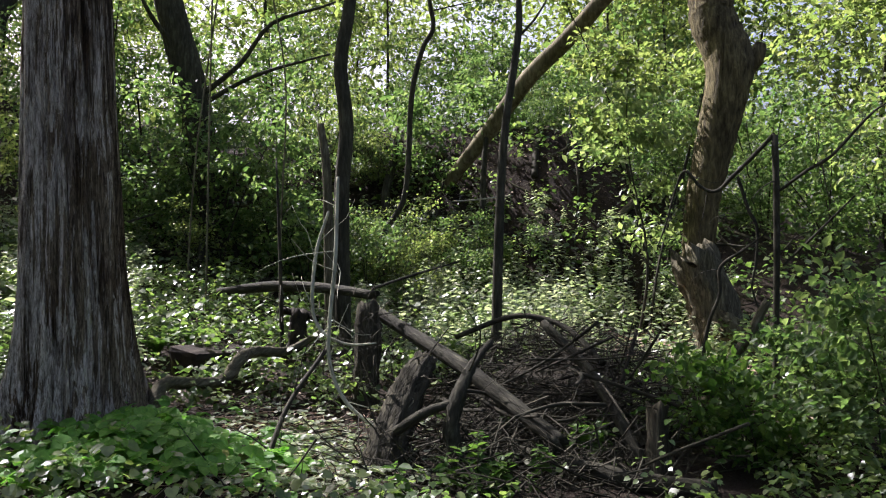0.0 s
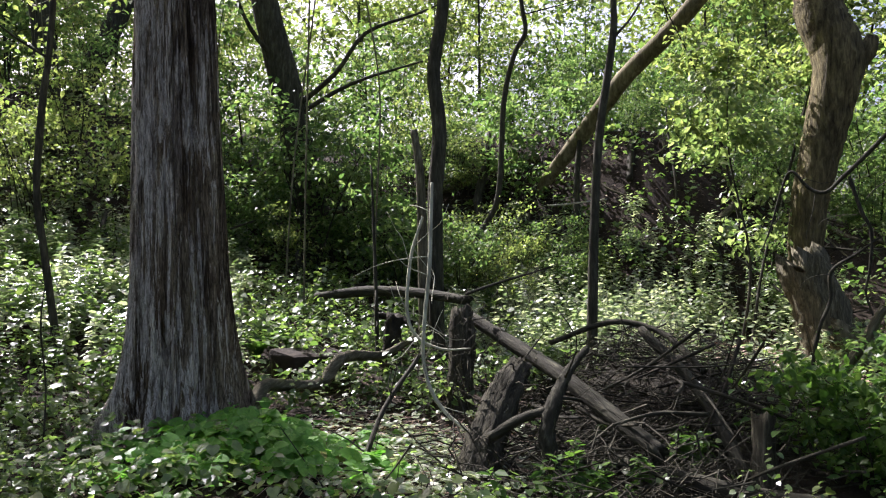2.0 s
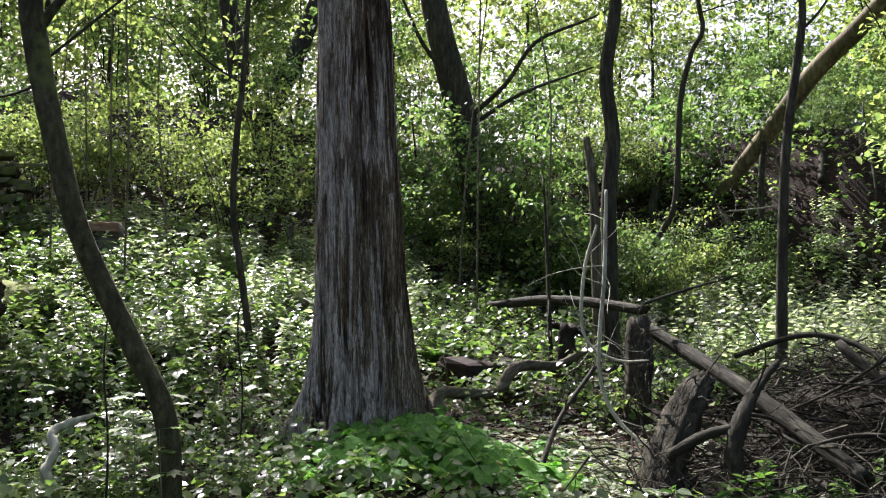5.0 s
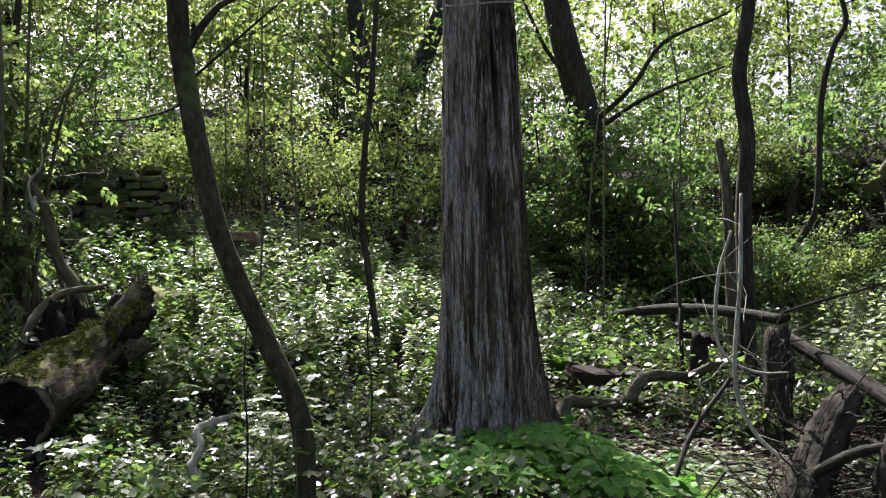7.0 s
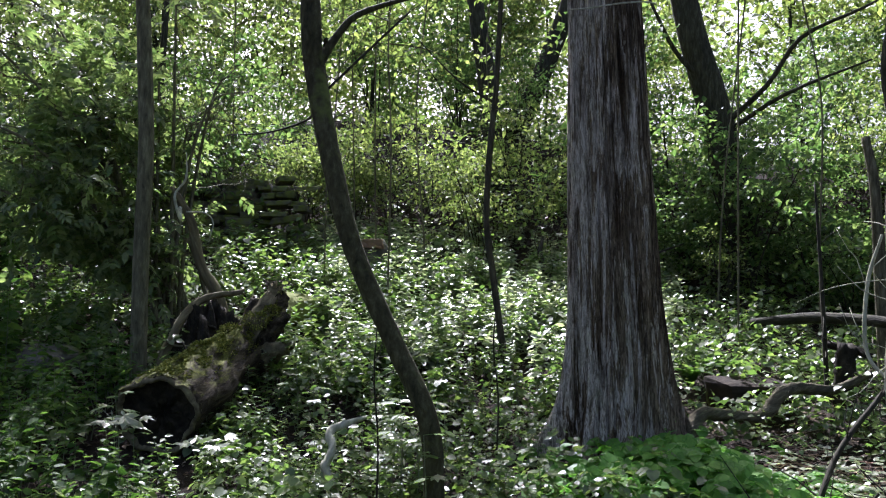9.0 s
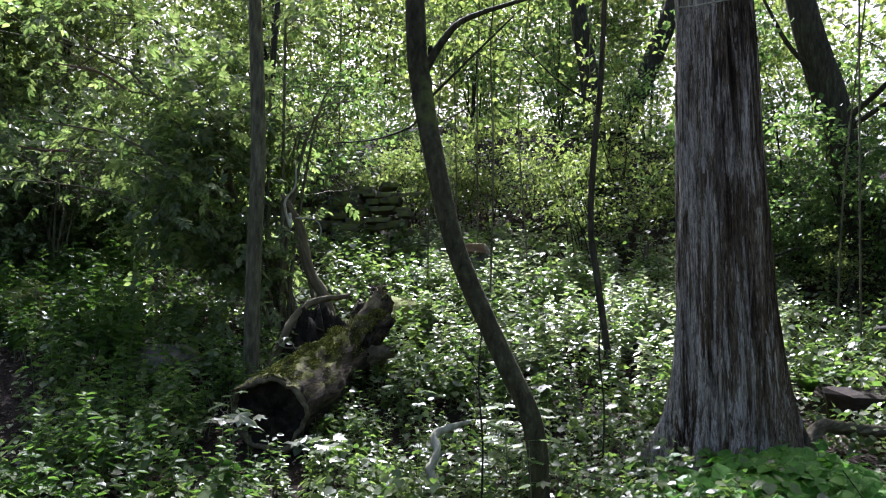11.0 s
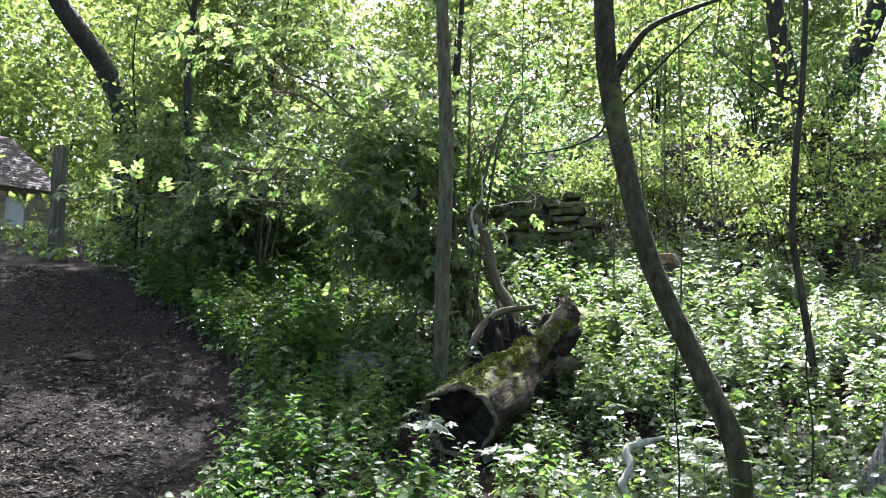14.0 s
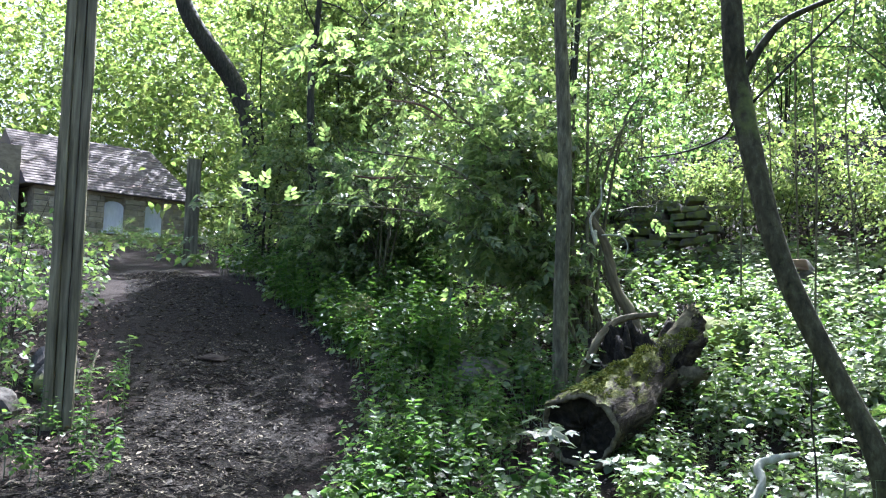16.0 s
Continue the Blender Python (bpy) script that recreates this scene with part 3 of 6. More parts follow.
def up_to(line, radii, top, lean=(0, 0)):
    """Carries a trunk on above what its lower points give."""
    x, y, z = line[-1]
    n = 3
    more = [(x + lean[0] * (k + 1) / n, y + lean[1] * (k + 1) / n, z + (top - z) * (k + 1) / n) for k in range(n)]
    rr = [radii[-1] * (1 - 0.8 * (k + 1) / n) for k in range(n)]
    return list(line) + more, list(radii) + rr


def rooted(line, radii, flare=1.3):
    """Sets a trunk's foot into the ground."""
    x, y, z = line[0]
    g = float(height(x, y))
    if z > g + 0.05:
        line, radii = [(x, y, g - 0.05)] + list(line), [radii[0] * flare] + list(radii)
    return line, radii


def build_dead_trunk():
    """The great barkless trunk: a flared foot with roots, long furrows, drying cracks."""
    rng = np.random.default_rng(11)
    x0, y0 = 0.865, 6.64
    z0 = float(height(x0, y0)) - 0.12
    ob = thing("dead_tree", (x0, y0, z0), "barkless weathered grey dead tree trunk with flared roots", "tree")
    top, nz, na = 5.6, 130, 240
    z = np.linspace(0, 1, nz) ** 1.25 * top
    a = np.arange(na) * 2 * np.pi / na
    Z, A = np.meshgrid(z, a, indexing="ij")
    core = np.interp(Z, [0, 0.25, 0.5, 0.9, 1.7, 3.4, 5.6], [0.45, 0.41, 0.375, 0.345, 0.318, 0.27, 0.24])
    roots = np.zeros_like(Z)
    for ang, wide, reach in ((3.35, 0.2, 0.42), (4.15, 0.16, 0.16), (4.75, 0.22, 0.14), (5.35, 0.2, 0.16), (6.1, 0.28, 0.26), (0.9, 0.3, 0.3), (2.2, 0.25, 0.35)):
        dd = np.angle(np.exp(1j * (A - ang)))
        roots += reach * np.exp(-(dd / wide) ** 2) * (np.exp(-Z / 0.22) + 0.12 * np.exp(-Z / 0.8))
    ridge = np.zeros_like(Z)
    for k, amp in ((7, 0.011), (11, 0.009), (17, 0.008), (29, 0.006), (43, 0.005), (61, 0.005), (83, 0.004), (109, 0.003)):
        ph = rng.uniform(0, 6.3)
        drift = rng.normal(0, 0.25)
        ridge += amp * np.sin(k * A + ph + drift * Z + 0.7 * np.sin(Z * rng.uniform(0.8, 2.2) + ph))
    crack = np.zeros_like(Z)
    for _ in range(120):
        ang, mid, long = rng.uniform(0, 6.3), rng.uniform(0, 5), rng.uniform(0.15, 0.8)
        dd = np.angle(np.exp(1j * (A - ang - 0.03 * np.sin(Z * 3 + ang))))
        crack += np.exp(-(dd / 0.022) ** 2) * np.exp(-((Z - mid) / long) ** 2) * rng.uniform(0.006, 0.022)
    for ang, wide, mid, long, deep in ((5.25, 0.14, 0.25, 0.28, 0.07), (4.5, 0.07, 0.15, 0.3, 0.06), (3.9, 0.06, 0.1, 0.25, 0.05), (5.0, 0.03, 2.6, 1.2, 0.03)):
        dd = np.angle(np.exp(1j * (A - ang)))
        crack += deep * np.exp(-(dd / wide) ** 2) * np.exp(-((Z - mid) / long) ** 2)
    R = core + roots + ridge * (1 + 1.8 * np.exp(-Z / 0.6)) - crack
    lean = -0.018 * Z + 0.01
    g = Geo()
    i, j = np.meshgrid(np.arange(nz - 1), np.arange(na), indexing="ij")
    q = np.stack([i * na + j, i * na + (j + 1) % na, (i + 1) * na + (j + 1) % na, (i + 1) * na + j], -1)
    g.add(np.stack([R * np.cos(A) + lean, R * np.sin(A) * 0.95, Z], -1), q)
    e = (nz - 1) * na
    g.add(np.concatenate([np.stack([R[-1] * np.cos(a) + lean[-1], R[-1] * np.sin(a), Z[-1]], -1), np.repeat([[lean[-1, 0], 0, top + 0.1]], na, 0)]), np.stack([np.arange(na), (np.arange(na) + 1) % na, na + (np.arange(na) + 1) % na, na + np.arange(na)], -1))
    part("trunk", g.mesh("trunk", TRUNK_WOOD), ob)
    for ang, reach in ((3.3, 0.75), (0.6, 0.8), (2.0, 0.7)):
        c, s = math.cos(ang), math.sin(ang)
        r = Geo()
        r.tube([(0.3 * c, 0.3 * s, 0.42), (0.48 * c, 0.48 * s, 0.2), (reach * c, reach * s, 0.08), ((reach + 0.2) * c + 0.05, (reach + 0.2) * s, -0.02)], [0.11, 0.1, 0.06, 0.02], 12, 0.2, rng)
        part("root", r.mesh("root", TRUNK_WOOD), ob)
    w = Geo()
    w.tube([(-0.33, -0.2, 3.44), (-0.2, -0.3, 3.41), (0.05, -0.33, 3.43), (0.27, -0.22, 3.47), (0.36, -0.1, 3.47)], [0.004, 0.006, 0.007, 0.006, 0.003], 5)
    part("twig", w.mesh("twig", WOOD_PALE), ob, "thin bleached twig lying round the trunk")
    return ob


BENT = [(-14.4, 14.32, 3.4), (-14.48, 14.23, 5.82), (-14.66, 14.05, 6.68), (-14.87, 13.82, 7.32), (-15.3, 13.33, 8.18), (-15.6, 12.97, 8.92)]


def build_trees():
    line, rr = up_to([(3.84, 12.8, 1.44), (3.72, 12.84, 2.34), (3.51, 12.9, 3.33), (3.28, 12.96, 4.59), (2.97, 13.03, 5.92)], [0.33, 0.274, 0.265, 0.251, 0.219], 13, (-1.2, 0.4))
    make_tree("tree", *rooted(line, rr), "dark-barked leaning tree on the slope", BARK_DARK, LEAF_TREE, 21, (10, 4, 2.2, 80, 0.14), limbs=[([(3.35, 12.85, 4.2), (3.95, 12.5, 4.75), (4.4, 12.3, 5.4), (5.2, 12.1, 5.75), (5.7, 12, 6.0)], [0.05, 0.04, 0.032, 0.022, 0.012]), ([(3.4, 12.85, 4.1), (4.2, 12.4, 4.6), (5.3, 12.1, 5.0)], [0.04, 0.03, 0.014]), ([(3.2, 12.9, 4.9), (2.7, 12.8, 5.4), (2.3, 12.7, 6.2)], [0.05, 0.035, 0.02])])
    line, rr = up_to([(3.67, 8.17, 0.64), (3.67, 8.17, 1.48), (3.67, 8.17, 2.39), (3.72, 8.15, 3.12), (3.67, 8.17, 3.79), (3.77, 8.12, 4.53)], [0.091, 0.085, 0.082, 0.079, 0.072, 0.066], 9, (0.3, 0.1))
    make_tree("young_tree", *rooted(line, rr), "slender dark grey young tree beside the brush pile", BARK_DARK, LEAF_TREE, 22, (5.6, 9, 2.3, 3600, 0.12))
    line, rr = rooted([(3.51, 8.13, 0.65), (3.5, 8.14, 2.08), (3.48, 8.14, 2.68), (3.43, 8.17, 3.11)], [0.06, 0.054, 0.048, 0.039])
    make_tree("snag", line, rr, "broken grey dead stem leaning on a young tree", WOOD_DEAD, LEAF_TREE, 23, category="stump")
    line, rr = up_to([(5.17, 10.1, 1.98), (5.44, 9.96, 2.6), (5.53, 9.91, 3.92), (5.66, 9.83, 4.58), (5.79, 9.75, 4.89), (5.75, 9.78, 5.32)], [0.04, 0.039, 0.037, 0.035, 0.033, 0.03], 8, (0, 0.2))
    make_tree("sapling", *rooted(line, rr), "crooked thin dark sapling on the slope", BARK_DARK, LEAF_TREE, 24, (4.6, 7, 1.6, 1100, 0.11))
    line, rr = up_to([(4.73, 6.86, 0.81), (4.76, 6.84, 1.86), (4.81, 6.8, 2.87), (4.93, 6.71, 3.87), (4.94, 6.7, 4.26)], [0.056, 0.048, 0.042, 0.037, 0.03], 6.5, (0.1, 0.1))
    make_tree("sapling", *rooted(line, rr), "thin dark sapling behind the brush pile", BARK_DARK, LEAF_TREE, 25, (4.2, 6, 1.2, 500, 0.1), limbs=[([(4.93, 6.71, 3.87), (5.1, 6.6, 4.1), (5.3, 6.5, 4.5)], [0.014, 0.011, 0.006])])
    line, rr = up_to([(7.2, 11.8, 2.9), (7.55, 10.97, 3.75), (7.85, 10.26, 4.54), (8.12, 9.65, 5.03), (8.34, 9.05, 5.55)], [0.1, 0.13, 0.132, 0.128, 0.12], 9.5, (2.4, -2.6))
    make_tree("leaning_dead_tree", line, rr, "bare tan trunk leaning over the clearing", WOOD_TAN, LEAF_TREE, 26)
    line, rr = rooted([(7.25, 10.7, 2.0), (7.37, 10.86, 3.0), (7.53, 10.96, 3.85)], [0.055, 0.048, 0.042])
    make_tree("snag", line, rr, "dark broken snag that props a leaning trunk", BARK_DARK, LEAF_TREE, 27, category="stump")
    line, rr = up_to([(8.5, 7.46, 0.3), (8.46, 7.48, 1.2), (8.43, 7.5, 1.7), (8.48, 7.44, 2.48), (8.6, 7.29, 3.32), (8.7, 7.17, 4.16), (8.58, 7.32, 4.76), (8.55, 7.36, 5.27)], [0.22, 0.2, 0.195, 0.215, 0.245, 0.3, 0.285, 0.27], 13, (-0.6, 0.5))
    make_tree("tree", *rooted(line, rr), "furrowed brown tree with a burl, growing from a split stump", BARK_BROWN, LEAF_TREE, 28, (9.5, 8, 2.6, 250, 0.14), seg=20, lump=0.1, limbs=[([(8.72, 7.12, 3.95), (8.93, 6.95, 4.25), (8.98, 6.9, 4.42)], [0.15, 0.12, 0.07])])
    for pts, r0, r1, tag, mat in (([(7.86, 6.66, 0.45), (7.74, 6.72, 1.15), (7.52, 6.84, 1.78)], 0.29, 0.25, "grey hollow broken stump leaning before the furrowed tree", WOOD_DEAD), ([(7.9, 6.4, 0.5), (7.72, 6.42, 0.8), (7.55, 6.5, 0.95)], 0.2, 0.14, "pale fallen chunk of wood by the broken stump", WOOD_TAN)):
        rng = np.random.default_rng(44)
        ob = thing("stump", pts[0], tag, "stump")
        g = Geo()
        g.tube(pts, [r0, (r0 + r1) / 2, r1], 26, 0.22, rng, 14, 0.22)
        part("shell", g.mesh("shell", mat, offset=pts[0]), ob)
    line, rr = up_to([(0.02, 8.09, 1.0), (-0.08, 8.09, 1.81), (-0.14, 8.09, 2.35), (-0.1, 8.09, 3.06), (-0.04, 8.09, 3.61), (0.01, 8.09, 4.44)], [0.035, 0.032, 0.03, 0.03, 0.027, 0.024], 6.6, (0.1, 0))
    make_tree("sapling", *rooted(line, rr), "very thin dark sapling among sunlit herbs", BARK_DARK, LEAF_TREE, 29, (4.3, 6, 1.1, 220, 0.1), limbs=[([(-0.06, 8.09, 3.5), (-0.4, 8.0, 3.7), (-0.8, 7.9, 4.1)], [0.012, 0.009, 0.004])])
    line, rr = up_to([(0.23, 15.39, 2.63), (-0.03, 15.39, 3.38), (-0.13, 15.39, 4.44), (-0.25, 15.39, 5.83), (-0.44, 15.39, 7.13)], [0.232, 0.221, 0.211, 0.179, 0.158], 14, (-0.6, 0.3))
    make_tree("tree", *rooted(line, rr), "dark-barked tree high on the slope", BARK_DARK, LEAF_TREE, 30, (9.5, 4, 2.0, 160, 0.14))
    line, rr = up_to([(0.0, 18.4, 4.2), (0.28, 18.39, 5.14), (0.8, 18.38, 6.3), (1.58, 18.33, 8.25)], [0.24, 0.228, 0.215, 0.202], 14, (2.0, 0))
    make_tree("tree", *rooted(line, rr), "dark tree leaning across the hillside", BARK_DARK, LEAF_TREE, 31, (11, 3, 2.2, 60, 0.15))
    line, rr = up_to([(-0.37, 4.78, 0.49), (-0.4, 4.77, 0.94), (-0.59, 4.8, 1.36), (-0.82, 4.81, 1.88), (-0.95, 4.84, 2.37), (-1.05, 4.87, 2.88), (-1.08, 4.86, 3.23)], [0.058, 0.056, 0.055, 0.055, 0.058, 0.061, 0.058], 7.5, (-0.2, 0.4))
    make_tree("young_tree", *rooted(line, rr), "bent young tree with smooth olive-brown bark", BARK_OLIVE, LEAF_TREE, 32, (4.6, 8, 1.7, 1300, 0.11), limbs=[([(-1.05, 4.87, 2.92), (-0.93, 4.95, 3.16), (-0.78, 5.02, 3.31), (-0.3, 5.2, 3.5)], [0.03, 0.022, 0.017, 0.008])])
    line, rr = up_to([(-3.02, 6.93, 0.94), (-3.01, 6.93, 1.93), (-2.99, 6.94, 2.95), (-3.02, 6.93, 3.83), (-3.04, 6.92, 4.52)], [0.071, 0.068, 0.066, 0.063, 0.056], 9, (0.1, 0.2))
    make_tree("young_tree", *rooted(line, rr), "straight slender grey-brown tree behind the sawn log", BARK_GREY, LEAF_TREE, 33, (5.2, 7, 2.0, 1500, 0.12))
    # crowns added to shade the path and herbs; last two trunks invented too
    for k, (x, y, top, leaves) in enumerate(((-8.4, 9.6, 9, 1700), (-9.3, 12.8, 13, 3400), (-5.6, 13.3, 11.5, 3000))):
        line, rr = up_to([(x, y, float(height(x, y)) - 0.1), (x + 0.12, y, 2.8), (x - 0.05, y, 5.0)], [0.08, 0.07, 0.06], top, (0.3, 0))
        make_tree("tree", line, rr, "slender tree on the wooded bank, its crown added for shade", BARK_DARK, LEAF_TREE, 37 + k, (4.8 if k == 0 else 8.6, 10, 1.9 if k == 0 else 2.8, leaves, 0.12))
    # thin saplings scattered over the slope; last two and fullest crowns added for shade
    for k, (line, low, leaves) in enumerate((
            ([(-1.71, 11.27, 2.3), (-1.72, 11.27, 4.17), (-1.69, 11.27, 5.77)], 5.2, 1500), ([(-1.0, 10.81, 2.3), (-1.1, 10.81, 4.06), (-0.95, 10.8, 5.58)], 5.2, 600),
            ([(-2.17, 10.16, 1.8), (-2.15, 10.17, 3.01), (-2.05, 10.2, 4.0)], 3.6, 350), ([(-2.18, 12.19, 2.4), (-2.18, 12.19, 3.41), (-2.21, 12.18, 5.24)], 5.0, 1200),
            ([(-0.22, 12.36, 2.2), (-0.22, 12.36, 2.78), (-0.14, 12.36, 4.13), (-0.2, 12.36, 5.25)], 4.8, 300), ([(-1.31, 9.6, 1.6), (-1.27, 9.6, 3.3), (-1.3, 9.6, 4.6)], 4.2, 350),
            ([(-4.2, 12.69, 2.6), (-4.2, 12.69, 5.19), (-4.18, 12.69, 6.8)], 5.6, 300), ([(3.3, 9.1, 0.7), (3.39, 9.24, 2.09), (3.45, 9.22, 3.74), (3.3, 9.3, 5.0)], 5.2, 500), ([(2.55, 10.3, 0.9), (2.7, 10.3, 3.0), (3.0, 10.3, 5.2)], 5.3, 700), ([(2.5, 9.2, 0.8), (2.55, 9.2, 3.0), (2.6, 9.15, 5.2)], 5.3, 1800))):
        line, rr = up_to(line, [0.012 - 0.001 * i for i in range(len(line))], line[-1][2] + 2.2, (0.15, 0.1))
        make_tree("sapling", *rooted(line, rr), "thin dark sapling on the overgrown slope", BARK_GREY, LEAF_TREE, 400 + k, (low, 7, 1.0 if leaves < 1000 else 1.8, leaves, 0.1), group="thin saplings", seg=7)
    line, rr = up_to([(-11.9, 12.6, 2.5), (-11.71, 12.75, 6.09), (-11.48, 12.97, 7.14), (-11.28, 13.15, 8.26)], [0.06, 0.05, 0.045, 0.035], 10, (0.2, 0))
    make_tree("sapling", *rooted(line, rr), "dark crooked sapling behind the arching shrub", BARK_DARK, LEAF_TREE, 420, (8, 6, 1.5, 700, 0.12), seg=8)
    # the bent tree over the stone house
    line, rr = up_to(BENT, [0.27, 0.26, 0.24, 0.23, 0.22, 0.2], 13, (-1.8, 0))
    make_tree("tree", *rooted(line, rr), "dark crooked tree leaning towards the stone house", BARK_DARK, LEAF_TREE, 35, (9, 8, 3.0, 3000, 0.15))


# three kinds of understory tree, three of shrub, made once each
def understory_kind(seed, tall, leaves, size, leaf, label, stems=1, low=0.12, reach=0.36, name="understory_tree", category="tree", thick=0.0045, fine=False):
    rng = np.random.default_rng(seed)
    ob = thing(name, (0, 0, 0), label, category, "wooded hillside")
    tips = []
    for s in range(stems):
        lean = rng.normal(0, 0.16 if stems == 1 else 0.3, 2) * tall
        x0, y0 = (0, 0) if stems == 1 else rng.normal(0, 0.09, 2)
        line = [(x0, y0, -0.15)] + [(x0 + lean[0] * k ** 1.3 + rng.normal(0, 0.02 * tall), y0 + lean[1] * k ** 1.3 + rng.normal(0, 0.02 * tall), tall * k * rng.uniform(0.92, 1.0)) for k in (0.3, 0.65, 1.0)]
        rr = [tall * thick * 1.2, tall * thick, tall * thick * 0.6, tall * 0.001]
        g = Geo()
        g.tube(line, rr, 7, 0.05, rng, 12)
        p, r = smooth_line(line, rr, 30)
        n = 16 if stems == 1 else 5
        for i in range(n):
            f = low + (0.98 - low) * (i + rng.random()) / n
            j = int(f * 30)
            a = i * 2.4 + rng.uniform(-0.6, 0.6)
            bough(g, tips, rng, p[j], (math.cos(a), math.sin(a), rng.uniform(0.1, 0.8)), tall * reach * (1.05 - 0.6 * f) * rng.uniform(0.7, 1.15), max(0.005, r[j] * 0.4), 1)
        part("trunk" if stems == 1 else "stem", g.mesh("stem", TWIG_DARK), ob)
    part("crown", leafy(rng, tips, leaves, size, size * 1.5, fine=fine).mesh("crown", leaf), ob)
    return ob


def plant_hillside():
    rng = np.random.default_rng(41)
    trees = [understory_kind(50 + k, h, 3200, s * 1.08, LEAF_TREE, "leafy understory tree with bright backlit spring foliage", low=0.22, reach=0.4) for k, (h, s) in enumerate(((6.0, 0.115), (7.0, 0.125), (5.0, 0.105), (8.0, 0.13)))]
    far = [understory_kind(56 + k, h, 1700, s * 1.1, LEAF_TREE, "distant leafy tree on the wooded hill", low=0.06, reach=0.4) for k, (h, s) in enumerate(((6.5, 0.16), (7.5, 0.17), (5.5, 0.15)))]
    shrubs = [understory_kind(60 + k, h, 1450, s * 1.05, LEAF_SHRUB, "dense green woodland shrub with many thin stems", 4, 0.1, 0.42, "shrub", "shrub") for k, (h, s) in enumerate(((2.2, 0.10), (1.6, 0.09), (2.8, 0.11)))]
    light = [understory_kind(64 + k, h, 680, 0.088, LEAF_TREE, "airy young shrub with thin stems and small light leaves", 3, 0.25, 0.4, "young_shrub", "shrub") for k, h in enumerate((1.8, 2.4))]
    used = set()

    def put(kinds, x, y, s):
        k = int(rng.integers(0, len(kinds)))
        m = pose(x, y, float(height(x, y)), 0, 0, rng.uniform(0, 360)) @ Matrix.Scale(s, 4)
        if shades(x, y, m.translation.z + s * (2.6 if kinds is shrubs or kinds is light else 8.0), glades, s * (0.6 if kinds is shrubs or kinds is light else 1.3)):
            return
        if id(kinds[k]) not in used:
            used.add(id(kinds[k]))
            kinds[k].matrix_basis = m
        else:
            copy = copy_thing(kinds[k], m)
            copy.matrix_basis = m

    # sunlit spots, over which no crown may stand
    sunny = ((7.1, 7.5, 0.8, 1.9), (-0.4, 9.6, 1.6, 1.6), (0.1, 8.0, 0.9, 1.2), (-2.2, 6.6, 1.1, 1.2), (-4.6, 5.2, 0.5, 1.0), (-5.6, 5.5, 0.4, 1.0), (-5.0, 8.0, 2.6, 1.1), (-6.8, 7.7, 1.6, 1.0), (-11.0, 9.0, 0.9, 1.1), (5.8, 7.4, 1.0, 1.2), (1.95, 5.8, 0.4, 0.9), (2.6, 5.9, 1.2, 0.8), (-1.5, 11.0, 2.4, 1.3))

    glades = ((7.6, 8.4, 1.4, 1.0), (7.2, 7.4, 0.9, 1.2), (8.2, 6.8, 1.0, 0.8), (9.0, 8.5, 2.0, 1.2), (8.2, 9.6, 2.4, 1.0), (-1.2, 10.0, 2.4, 1.5), (-1.6, 9.0, 1.8, 1.0), (6.8, 10.2, 2.4, 1.2))

    def shades(x, y, top, spots=sunny, spare=0.0):
        for sx, sy, sz, wide in spots:
            k = ((x - sx) * TO_SUN.x + (y - sy) * TO_SUN.y) / (TO_SUN.x ** 2 + TO_SUN.y ** 2)
            if k > 0 and math.hypot(x - sx - TO_SUN.x * k, y - sy - TO_SUN.y * k) < wide + spare and sz + TO_SUN.z * k < top:
                return True
        return False

    def clear(x, y, kinds):
        tall = 2.2 if kinds is shrubs or kinds is light else 7.5
        if shades(x, y, float(height(x, y)) + tall):
            return False
        bearing = math.degrees(math.atan2(-x, y - 0.38))
        return float(trail_gap(x, y)) > 1.0 and not (46 < bearing < 66 and math.hypot(x, y) < 34 and kinds is not shrubs and kinds is not light) and not (12 < bearing < 23 and math.hypot(x, y) < 13.2)

